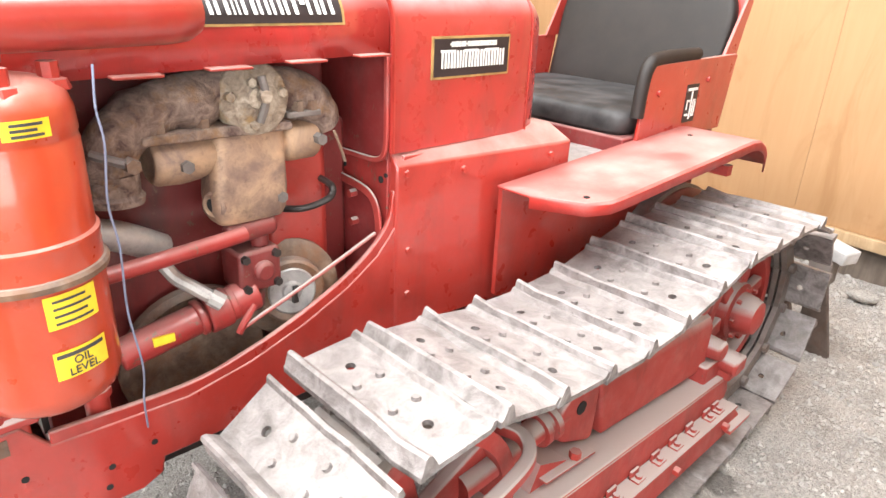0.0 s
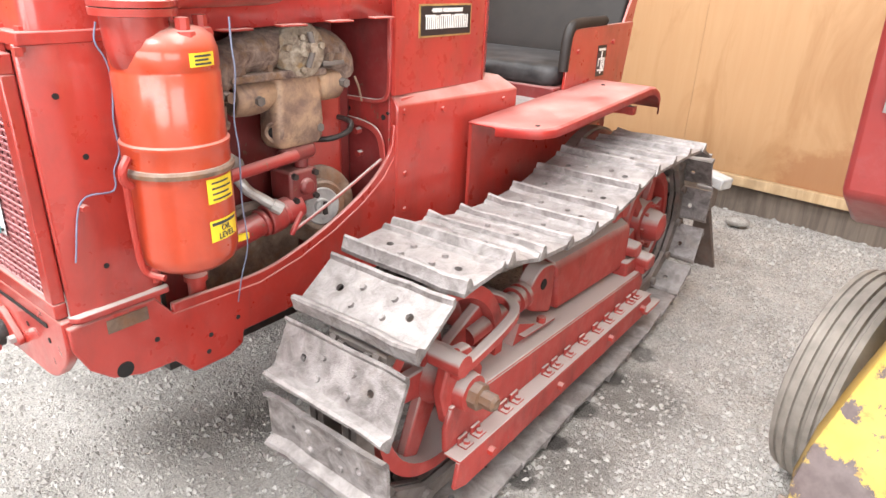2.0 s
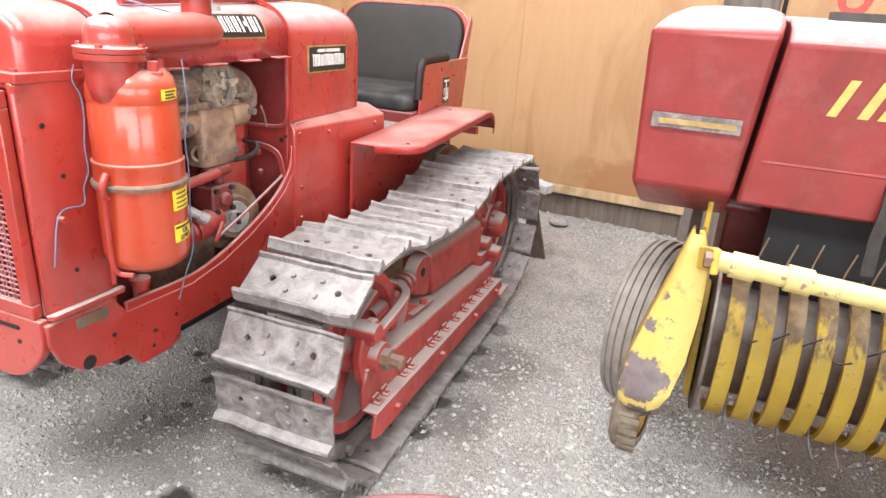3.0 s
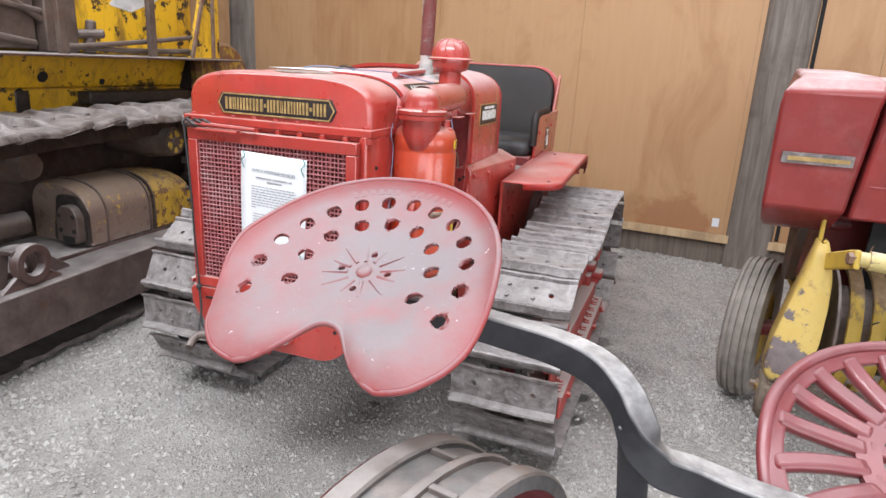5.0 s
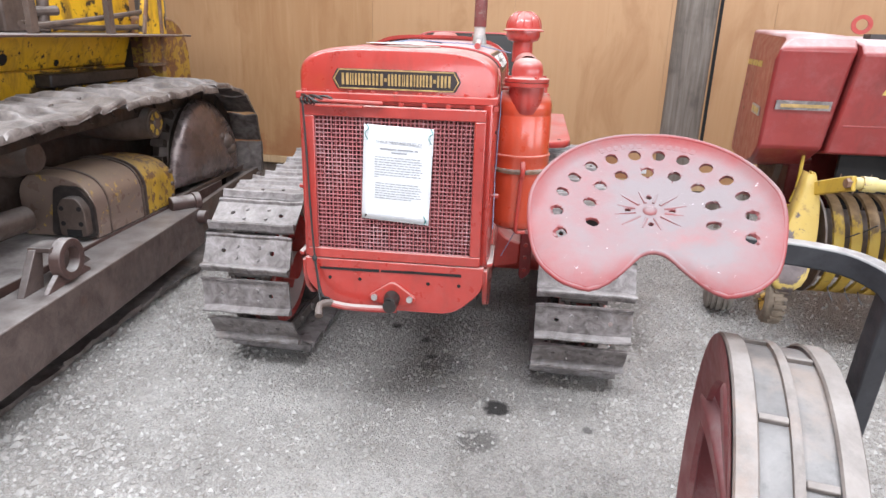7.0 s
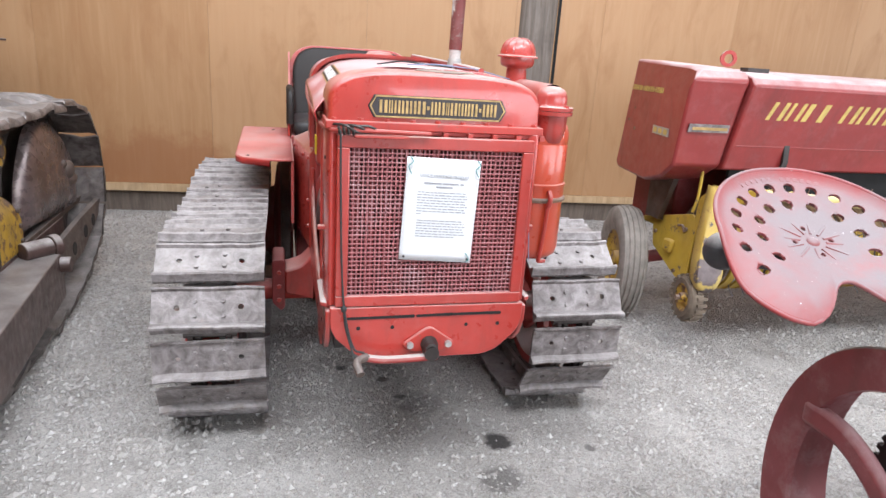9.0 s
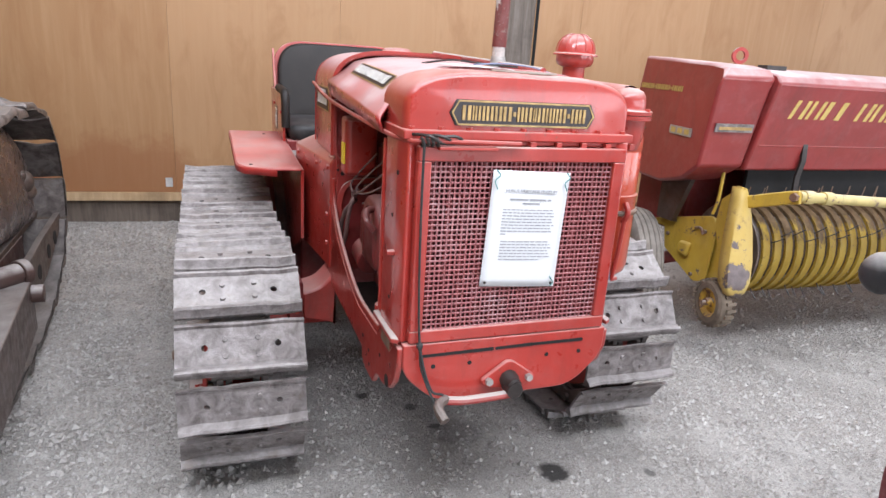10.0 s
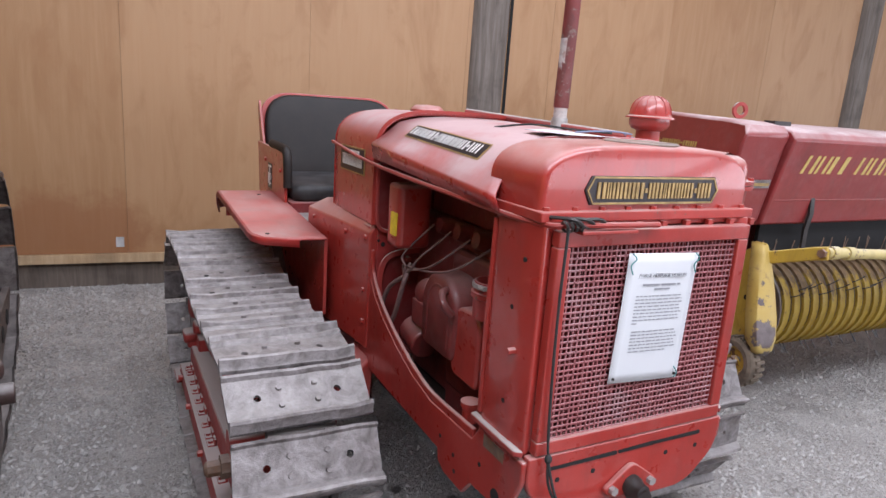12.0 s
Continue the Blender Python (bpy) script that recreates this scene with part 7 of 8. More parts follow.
cyl(bm, (-0.80, 0.86, 1.32), (-0.79, 0.88, 1.50), 0.035, 0.028, 12)
cyl(bm, (-0.82, 0.80, 1.42), (-0.74, 0.92, 1.43), 0.025, None, 10)
span(bm, (-0.95, 0.2, 1.33), (-0.85, 0.58, 1.75))
dpart("valve_body", bm, DOZER_BROWN, None, bevel=0.01)
for y0, y1, z0, z1 in ((-0.35, 0.55, 1.42, 1.36), (-0.6, 0.62, 1.60, 1.52), (0.05, 0.75, 1.72, 1.40)):
    dpart("hydraulic_pipe", tube(B(), [(-0.86, y0, z0), (-0.84, (y0 + y1) / 2, (z0 + z1) / 2 + 0.03), (-0.83, y1, z1)], 0.018, 10), DOZER_BROWN, None, "brown hydraulic pipe", smooth=60)
bm = B()
o = [(1.79, 0.85), (1.79, 1.415)] + around(1.885, 1.16, 0.265, 98, 0, 12) + [(2.15, 0.85)]
loft(bm, [[(x, y, z) for y, z in o] for x in (-0.90, -0.66)], True, True)
dpart("rear_fender", bm, FENDER_RUST, None, "rusty yellow rounded rear fender", bevel=0.02, smooth=40)
# black block added to stand for the dark recess between hull and fender
dpart("rear_bulkhead", span(B(), (-1.3, 1.625, 0.60), (-0.88, 1.785, 1.302)), GREASE, None, "dark block standing for the shaded gap behind the hull")
bracket = dpart("fender_bracket", span(B(), (-0.72, 1.64, 1.135), (-0.66, 1.77, 1.302)), FENDER_RUST, None, "rusty yellow bracket under the walkway", bevel=0.006)
dpart("bracket_foot", span(B(), (-0.74, 1.61, 1.118), (-0.64, 1.80, 1.134)), RUSTY, bracket, bevel=0.003)


# ---- red hay baler ----
baler = thing("hay_baler", (2.6, 1.5, 0), "red hay baler with chrome strip and yellow pickup reel", "baler")
# long body: section in y and z, sloping front with dusty top; the end face runs back at a slant
X1 = 5.4
FRONT = [(0.890, 1.350), (0.905, 1.30), (0.960, 0.945), (1.08, 0.865), (1.28, 0.815), (1.68, 0.815), (1.725, 0.84), (1.595, 1.428), (1.03, 1.404), (0.925, 1.387)]
end_x = lambda y, z: 1.372 + 0.170 * (y - 0.90) + (0.045 if z > 1.37 and y < 1.1 else 0.0)
bm = B()
loft(bm, [[(end_x(y, z), y, z) for y, z in FRONT], [(1.655 + 0.07 * (z - 1.1), y, z) for y, z in FRONT]], True, True)
hood_box = part("end_hood", bm, RED_BALER, baler, "red end hood with dusty white top", bevel=0.014)
FR2 = [(0.870, 1.335), (0.885, 1.28), (0.935, 1.03), (0.955, 0.93), (1.05, 0.915), (1.75, 0.915), (1.70, 1.41), (1.0, 1.39), (0.90, 1.372)]
bm = B()
loft(bm, [[(1.668 + 0.07 * (z - 1.1), y, z) for y, z in FR2], [(X1, y, z) for y, z in FR2]], True, True)
main_box = part("main_body", bm, RED_BALER, baler, "long red sheet body", bevel=0.010)
part("body_crease", span(B(), (1.69, 0.930, 1.046), (X1, 0.955, 1.056)), RED_BALER, main_box, bevel=0.003)
strip = part("chrome_strip", prism(B(), [(1.412, 0.9305, 1.108), (1.628, 0.9305, 1.108), (1.628, 0.9245, 1.146), (1.412, 0.9245, 1.146)], (0, -0.006, 0)), SHOE, hood_box, "dull silver badge strip")
part("strip_mark", prism(B(), [(1.430, 0.9235, 1.118), (1.618, 0.9235, 1.118), (1.618, 0.9215, 1.132), (1.430, 0.9215, 1.132)], (0, -0.0035, 0)), GOLD, strip)
place = lambda a, b, d: (a, 0.883 + (1.30 - b) * 0.21 - 0.003 - 0.002 * d, b)
for wid, x0, x1 in (([1, 0.9, 1.4], 1.80, 2.12), ([1, 1, 0.9, 0.9, 1, 1, 1], 2.22, 2.92)):
    part("lettering", letters(B(), wid, x0, x1, 0.085, lambda a, b, d: place(a, 1.180 + b, d), 0.22, 0.35, 0.2, 0.24), BALER_LETTER, main_box, "large pale yellow maker's lettering as bars")
placee = lambda a, b, d: (end_x(1.62 - a, 1.2) - 0.002 - 0.001 * d, 1.62 - a, b)
bm = letters(B(), [0.7, 0.5, 0.5, 0.6, 0.5, 0.3, 0.8, 0.8, 0.8, 0.7, 0.4, 0.8, 0.7, 0.7], 0.02, 0.43, 0.026, lambda a, b, d: placee(a, 1.265 + b, d), 0.15, 0.2, 0.25)
part("fine_lettering", bm, BALER_LETTER, hood_box)
badge = part("number_badge", prism(B(), [(end_x(y, 1.1) - 0.001, y, z) for y, z in ((1.052, 1.066), (1.245, 1.066), (1.245, 1.106), (1.052, 1.106))], (-0.004, 0, 0)), GREY_METAL, hood_box, "grey model number badge")
for y in (1.09, 1.15, 1.21):
    part("badge_mark", prism(B(), [(end_x(v, 1.1) - 0.004, v, z) for v, z in ((y - 0.02, 1.074), (y + 0.02, 1.074), (y + 0.02, 1.098), (y - 0.02, 1.098))], (-0.002, 0, 0)), BALER_LETTER, badge)
for y, z, r in ((1.60, 1.10, 0.012), (1.53, 1.17, 0.010), (1.50, 1.06, 0.014)):
    part("dent_rust", prism(B(), [(end_x(y, 1.1) - 0.0006 + 0.17 * r * math.cos(t), y + r * math.cos(t), z + 0.7 * r * math.sin(t)) for t in (0.785 * k for k in range(8))], (-0.0016, 0, 0)), RUSTY, hood_box)
part("dark_latch", sweep(B(), [(1.98, 0.935, 1.06), (1.985, 0.93, 0.98), (1.98, 0.94, 0.90), (1.985, 0.94, 0.80)], rect(0.03, 0.012), (0, 1, 0)), GREASE, main_box, "black rubber strap")
bm = lathe(B(), (1.86, 1.33, 1.455), (0.3, 1, 0), [(0.024, -0.008), (0.042, -0.008), (0.042, 0.008), (0.024, 0.008)], 20, True)
part("lifting_eye", bm, RED_DUSTY, main_box, smooth=40)
part("lid_catch", span(B(), (1.78, 1.06, 1.388), (1.90, 1.12, 1.412)), GREASE, main_box)
# chassis under the body
bm = B()
span(bm, (1.66, 1.30, 0.52), (5.3, 1.72, 0.91))
chassis = part("chassis", bm, RED_DARK, baler, "dark red chassis under the body", bevel=0.01)
part("chassis_side", prism(B(), [(1.56, y, z) for y, z in ((1.16, 0.905), (1.40, 0.905), (1.40, 0.60), (1.28, 0.60))], (0.03, 0, 0)), DOZER_BROWN, chassis, "rust-brown side plate")
part("cross_tube", cyl(B(), (1.50, 1.30, 0.84), (1.75, 1.30, 0.84), 0.018, None, 12), RED_BALER, chassis)
part("yellow_rod", tube(B(), [(1.60, 1.02, 0.92), (1.60, 1.02, 0.78), (1.59, 1.03, 0.70)], 0.008), YELLOW, chassis)
# flat black sheet in place of the shade under the body
part("rear_guard", span(B(), (1.75, 1.02, 0.66), (5.2, 1.04, 0.92)), HOLE_SHADE, chassis, "black sheet standing for the shade in the feeder opening")
# road wheel, standing slightly askew
TYRE_AT, TYRE_AXIS = Vector((1.500, 1.480, 0.308)), (0.964, -0.267, 0)
profile = [(0.17, -0.075), (0.22, -0.092), (0.275, -0.095), (0.303, -0.080), (0.307, -0.062), (0.302, -0.058), (0.302, -0.050), (0.312, -0.046), (0.313, -0.028), (0.306, -0.024), (0.306, -0.016), (0.315, -0.012)]
profile = [(r, 0.76 * x) for r, x in profile + [(r, -x) for r, x in reversed(profile)]]
wheel = part("road_wheel", lathe(B(), TYRE_AT, TYRE_AXIS, [(0.175, -0.055), (0.165, -0.04), (0.12, -0.025), (0.05, -0.02), (0.045, -0.05), (0.0, -0.052)], 32), YELLOW_WORN, baler, "worn yellow wheel with ribbed grey tyre", smooth=40)
part("tyre", lathe(B(), TYRE_AT, TYRE_AXIS, profile, 56), RUBBER, wheel, "dusty grey ribbed implement tyre", smooth=25)
part("wheel_web", lathe(B(), TYRE_AT, TYRE_AXIS, [(0.0, 0.02), (0.10, 0.03), (0.165, 0.045), (0.175, 0.055)], 32), YELLOW_WORN, wheel, smooth=40)
part("axle", cyl(B(), (1.52, 1.475, 0.308), (2.2, 1.42, 0.40), 0.035), RED_DARK, chassis)
# pickup: end plates, arm, reel bands, tine bars
o = rounded([(1.03, 0.690), (1.49, 0.566), (1.485, 0.545), (1.372, 0.550), (1.345, 0.437), (1.09, 0.326), (1.016, 0.358), (1.0, 0.640)], [0.03, 0.004, 0.004, 0.01, 0.012, 0.025, 0.025, 0.03], 5)
pickup = part("pickup_side", prism(B(), [(1.600, y, z) for y, z in o], (0.014, 0, 0)), YELLOW, baler, "chipped yellow pickup end plate", bevel=0.004)
o = rounded([(1.135, 0.520), (1.215, 0.515), (1.225, 0.452), (1.150, 0.440)], 0.018, 4)
part("side_boss", prism(B(), [(1.600, y, z) for y, z in o], (-0.026, 0, 0)), YELLOW, pickup, bevel=0.010, smooth=40)
for y, z in ((1.112, 0.360), (1.33, 0.520), (1.065, 0.600)):
    part("bolt", bolt(B(), (1.600, y, z), (-1, 0, 0), 0.011, 0.010), RUSTY, pickup)
part("adjuster", tube(B(), [(1.592, 1.13, 0.605), (1.590, 1.09, 0.612), (1.591, 1.07, 0.585)], 0.007, 8), RUSTY, pickup)
part("inner_plate", prism(B(), [(1.632, y, z) for y, z in rounded([(1.28, 0.60), (1.0, 0.690), (0.93, 0.50), (0.90, 0.36), (1.02, 0.31), (1.28, 0.42)], 0.04, 4)], (0.014, 0, 0)), YELLOW, pickup, bevel=0.003)
o = rounded([(0.985, 0.785), (0.872, 0.872), (0.825, 0.66), (0.83, 0.42), (0.92, 0.46), (0.995, 0.66)], 0.015, 3)
upright = part("upright_plate", prism(B(), [(1.583, y, z) for y, z in o], (0.012, 0, 0)), YELLOW, pickup, "yellow upright plate", bevel=0.003)
part("bolt_hole", cyl(B(), (1.5815, 0.905, 0.595), (1.59, 0.905, 0.595), 0.013, None, 14), HOLE_SHADE, upright)
# gauge-wheel arm: pressed channel leaning forward
PTS = [(1.582, 0.862, 0.864), (1.582, 0.846, 0.815), (1.578, 0.825, 0.74), (1.563, 0.795, 0.65), (1.542, 0.757, 0.54), (1.524, 0.728, 0.45), (1.517, 0.722, 0.412), (1.515, 0.735, 0.388)]
WID = [0.030, 0.062, 0.095, 0.125, 0.148, 0.140, 0.112, 0.07]
rows = []
for i, ((x, y, z), w) in enumerate(zip(PTS, WID)):
    back = 0.055 if i < 6 else 0.03
    rows.append([(x - w * 0.5, y + back, z), (x - w * 0.47, y - 0.002, z), (x - w * 0.30, y - 0.014, z - 0.004), (x + w * 0.30, y - 0.014, z - 0.004), (x + w * 0.47, y - 0.002, z), (x + w * 0.5, y + back, z)])
arm_y = part("gauge_arm", loft(B(), rows), YELLOW_ARM, pickup, "yellow gauge-wheel arm worn to brown steel at its foot", solid=0.006, bevel=0.0, smooth=50)
part("axle_stub", cyl(B(), (1.495, 0.825, 0.322), (1.56, 0.79, 0.37), 0.022, None, 12), DOZER_BROWN, arm_y)
bm = lathe(B(), (1.505, 0.832, 0.318), (1, -0.18, 0), [(0.07, -0.034), (0.095, -0.036), (0.108, -0.026), (0.112, 0.0), (0.108, 0.026), (0.095, 0.036), (0.07, 0.034)], 32)
castor = part("gauge_wheel", bm, RUBBER_BROWN, baler, "small lugged rubber gauge wheel on a yellow rim", smooth=30)
for i in range(22):
    a = 2 * math.pi * i / 22
    part("lug", box(B(), Vector((1.505, 0.832, 0.318)) + Vector((0, math.cos(a), math.sin(a))) * 0.111, (0.05, 0.014, 0.016), Matrix.Rotation(a, 3, "X")), RUBBER_BROWN, castor)
part("rim", lathe(B(), (1.505, 0.832, 0.318), (-1, 0.18, 0), [(0.075, -0.03), (0.072, 0.03), (0.05, 0.012), (0.025, 0.016), (0.022, 0.045), (0.0, 0.046)], 24), YELLOW_WORN, castor, smooth=40)
part("wheel_bolt", cyl(B(), (1.472, 0.838, 0.318), (1.442, 0.843, 0.318), 0.014, None, 6), RUSTY, castor)
# top bar with collars, held by a lever that reaches forward from the arm
bar_at = lambda x: Vector((x, 0.605 - 0.022 * (x - 1.62), 0.880 - 0.060 * (x - 1.62)))
top_bar = part("top_bar", cyl(B(), bar_at(1.625), bar_at(4.2), 0.023, None, 16), YELLOW_PALE, pickup, "pale yellow cross bar", smooth=40)
for x in (1.65, 1.76, 2.2, 2.7):
    part("collar", cyl(B(), bar_at(x), bar_at(x + 0.05), 0.029, None, 16), YELLOW_PALE, top_bar, smooth=40)
lever = part("bar_lever", sweep(B(), [(1.590, 0.900, 0.780), (1.595, 0.865, 0.796), (1.618, 0.640, 0.868), (1.620, 0.590, 0.880)], rect(0.018, 0.058), (0, 0, 1)), YELLOW, pickup, bevel=0.005)
part("bolt", bolt(B(), (1.612, 0.608, 0.877), (-1, -0.08, 0), 0.020, 0.016), RUSTY, lever)
part("reel_end_plate", prism(B(), [(1.652, 0.985 + 0.215 * math.cos(2 * math.pi * i / 40), 0.535 + 0.225 * math.sin(2 * math.pi * i / 40)) for i in range(40)], (0.010, 0, 0)), DOZER_BROWN, pickup, "rust-brown reel end plate", bevel=0.002)
# reel bands: curved strips side by side
o = []
for i in range(15):
    a = radians(80 + 195 * i / 14)
    o.append((0.98 + 0.205 * math.cos(a), 0.54 + 0.225 * math.sin(a)))
me_band = None
for i in range(40):
    x = 1.708 + 0.068 * i
    if me_band is None:
        rows = [[(u, y + d * (0.98 - y), z + d * (0.54 - z)) for y, z in o] for u, d in ((-0.022, 0.06), (-0.0205, 0.0), (-0.016, 0.012), (0.016, 0.012), (0.0205, 0.0), (0.022, 0.06))]
        bm = loft(B(), rows)
        bmesh.ops.solidify(bm, geom=bm.faces[:], thickness=0.004)
        me_band = to_mesh("reel_band", bm, REEL_YELLOW, 40)
    ob = new("reel_band", me_band)
    ob.parent = pickup
    ob.location = Vector((x, -0.027 * (x - 1.64), 0)) - BASE[baler]
bm = B()
lathe(bm, (1.664, 0.985, 0.535), (1, -0.027, 0), [(0.0, 0.0), (0.150, 0.0), (0.150, 2.7), (0.0, 2.7)], 24)
part("reel_drum", bm, DOZER_BROWN, pickup, "rusty brown reel drum between the bands", smooth=40)
for k in range(18):
    x = 1.742 + 0.068 * k
    c = Vector((x, 0.985 - 0.027 * (x - 1.66), 0.54))
    for a in (88, 152, 236):
        a0 = radians(a + 6 * math.sin(k * 2.3 + a))
        e = Vector((0, math.cos(a0), math.sin(a0)))
        part("tine", tube(B(), [c + e * 0.15, c + e * 0.225, c + e * (0.262 if a > 90 else 0.29) + Vector((0.016, 0, 0.012 if a < 200 else -0.01))], 0.0026, 5), RUSTY if a < 100 else BLACK_IRON, pickup)


# ---- old horse-drawn implement: two iron seats on a black frame, and a steel wheel ----
implement = thing("horse_drawn_implement", (1.0, -0.8, 0), "old horse-drawn implement with two iron seats, black frame and steel wheel", "implement")
SEAT_R = [(0, 0.196), (30, 0.202), (60, 0.211), (75, 0.217), (91, 0.227), (111, 0.239), (128, 0.252), (140, 0.250), (150, 0.232), (156, 0.205), (161, 0.165), (166, 0.130), (172, 0.117), (180, 0.114)]


def smooth_table(table):
    """A closed smooth radius by angle, symmetric about the middle line."""
    half = [r for a, r in table]
    angles = [a for a, r in table]
    fine = np.interp(np.arange(0, 181), angles, half)
    ring = np.concatenate([fine, fine[-2:0:-1]])
    kernel = np.hanning(9)
    kernel /= kernel.sum()
    return np.real(np.fft.ifft(np.fft.fft(ring) * np.fft.fft(np.roll(np.pad(kernel, (0, 360 - 9)), -4))))


RADIUS = smooth_table(SEAT_R)


def seat_radius(phi):
    phi = phi % 360
    i = int(phi)
    return float(RADIUS[i] + (RADIUS[(i + 1) % 360] - RADIUS[i]) * (phi - i))


def seat_height(x, y, k):
    """The pan: dished both ways, with a turned edge."""
    z = (0.763 if y > 0 else 0.60) * y * y + 0.74 * x * x
    front = min(1.0, max(0.0, (0.02 - y) / 0.15))
    front = front * front * (3 - 2 * front)
    z += 0.010 * (1 - front) * max(0.0, (k - 0.88) / 0.12) ** 2 - 0.040 * front * min(1.0, (abs(x) / 0.11) ** 1.5) * max(0.0, (k - 0.58) / 0.42) ** 2
    return z


def pan(bm, holes, rings=52, spokes=240):
    """Polar sheet with real holes; holes are (x, y, r)."""
    rows = []
    for i in range(1, rings + 1):
        k = (i / rings) ** 0.85
        row = []
        for j in range(spokes):
            phi = 360.0 * j / spokes
            r = seat_radius(phi) * k
            x, y = -r * math.sin(radians(phi)), r * math.cos(radians(phi))
            for hx, hy, hr in holes:
                d = math.hypot(x - hx, y - hy)
                if hr * 0.5 < d < hr * 1.3:
                    x, y = hx + (x - hx) * hr / d, hy + (y - hy) * hr / d
            row.append((x, y, k))
        rows.append(row)
    inside = lambda p: any(math.hypot(p[0] - hx, p[1] - hy) < hr * 0.9 for hx, hy, hr in holes)
    verts = [[bm.verts.new((x, y, seat_height(x, y, k))) for x, y, k in row] for row in rows]
    centre = bm.verts.new((0, 0, seat_height(0, 0, 0)))
    for j in range(spokes):
        bm.faces.new((centre, verts[0][(j + 1) % spokes], verts[0][j]))
    for i in range(rings - 1):
        for j in range(spokes):
            jj = (j + 1) % spokes
            quad = ((i, j), (i, jj), (i + 1, jj), (i + 1, j))
            mid = [sum(rows[a][b][c] for a, b in quad) / 4 for c in (0, 1)]
            if any(inside(rows[a][b]) for a, b in quad) or any(math.hypot(mid[0] - hx, mid[1] - hy) < hr * 0.93 for hx, hy, hr in holes):
                continue
            bm.faces.new([verts[a][b] for a, b in quad])
    loose = [v for v in bm.verts if not v.link_faces]
    bmesh.ops.delete(bm, geom=loose, context="VERTS")
    return bm


def seat_material():
    k = Nodes("powdery_red_seat_paint")
    n1 = k.noise(6, 6, 0.65)
    geo = k.t.nodes.new("ShaderNodeNewGeometry")
    sep = k.t.nodes.new("ShaderNodeSeparateXYZ")
    k.l(geo.outputs["Normal"], sep.inputs[0])
    dusty = k.math("ADD", k.ramp(sep.outputs[2], 0.30, 0.90, 0.34, 0.90), k.ramp(n1, 0.32, 0.7, -0.20, 0.32))
    flat = k.t.nodes.new("ShaderNodeVectorMath")
    flat.operation = "DISTANCE"
    k.l(k.co, flat.inputs[0])
    flat.inputs[1].default_value = (-0.3593, 0.1306, 1.048)
    rim = k.math("ADD", flat.outputs["Value"], k.math("MULTIPLY", k.noise(7, 6, 0.7), 0.09))
    dusty = k.math("SUBTRACT", dusty, k.ramp(rim, 0.215, 0.305, 0.0, 0.38))
    c = k.mix(dusty, (0.29, 0.036, 0.036), (0.195, 0.160, 0.164))
    c = k.mix(k.ramp(k.noise(9, 6, 0.7), 0.54, 0.72, 0, 0.55), c, (0.28, 0.10, 0.10))
    c = k.mix(k.ramp(k.noise(30, 6, 0.75), 0.60, 0.72, 0, 0.5), c, (0.17, 0.13, 0.13))
    c = k.mix(k.ramp(k.noise(70, 5, 0.7), 0.68, 0.73, 0, 0.8), c, (0.75, 0.72, 0.72))
    k.bump(k.noise(120, 5, 0.7), 0.35, 0.0015)
    return k.done(c, 0.62)


SEAT_RED = seat_material()


def placed(bm, m):
    bmesh.ops.transform(bm, matrix=m, verts=bm.verts[:])
    return bm


SEAT_AT = pose(0.6407, -0.6694, 1.048, 27.4, -2.6, -3.75)
holes = []
for n, reach, r0, r2 in ((13, 117.2, 0.1544, 0.0335), (8, 113.2, 0.1091, 0.0105)):
    for i in range(n + 1):
        u = -1 + 2 * i / n
        r = r0 + r2 * u * u
        holes.append((r * math.sin(radians(reach * u)), r * math.cos(radians(reach * u)), 0.0130))
for a in (0, 90, 180, 270):
    holes.append((0.0416 * math.sin(radians(a)), 0.0387 * math.cos(radians(a)), 0.0058))
pan_part = part("seat_pan", placed(pan(B(), holes), SEAT_AT), SEAT_RED, implement, "pink-red powdery cast-iron seat with two arcs of holes", solid=0.007, smooth=60, offset=0.0)
pts = [(-seat_radius(a) * math.sin(radians(a)), seat_radius(a) * math.cos(radians(a))) for a in range(0, 360, 3)]
bm = B()
sweep(bm, [(x, y, seat_height(x, y, 1.0) - 0.001) for x, y in pts], disc(0.0052, 8), (0, 0, 1), True, True)
part("rolled_rim", placed(bm, SEAT_AT), SEAT_RED, pan_part, smooth=60)
part("centre_boss", placed(lathe(B(), (0, 0, 0.002), (0, 0, 1), [(0.014, -0.004), (0.013, 0.004), (0.008, 0.007), (0.0, 0.008)], 20), SEAT_AT), SEAT_RED, pan_part, smooth=60)
for i in range(12):
    a = 2 * math.pi * i / 12 + 0.26
    e = Vector((math.cos(a), math.sin(a) * 0.8, 0))
    p0, p1 = e * 0.028, e * (0.070 + 0.008 * math.sin(i * 2.1))
    p0.z, p1.z = seat_height(p0.x, p0.y, 0.2) + 0.003, seat_height(p1.x, p1.y, 0.3) + 0.001
    part("rib", placed(tube(B(), [p0, p1], 0.0036, 6), SEAT_AT), SEAT_RED, pan_part, smooth=60)
for i in range(13):
    phi = -30 + 60 * i / 12
    if i == 6:
        continue
    r = seat_radius(phi) * 0.905
    x, y = r * math.sin(radians(phi)), r * math.cos(radians(phi))
    bar = box(B(), (x, y, seat_height(x, y, 0.9) + 0.0025), (0.009, 0.015, 0.004), Matrix.Rotation(-radians(phi), 3, "Z") @ Matrix.Rotation(0.33, 3, "X"))
    part("raised_letter", placed(bar, SEAT_AT), SEAT_RED, pan_part)

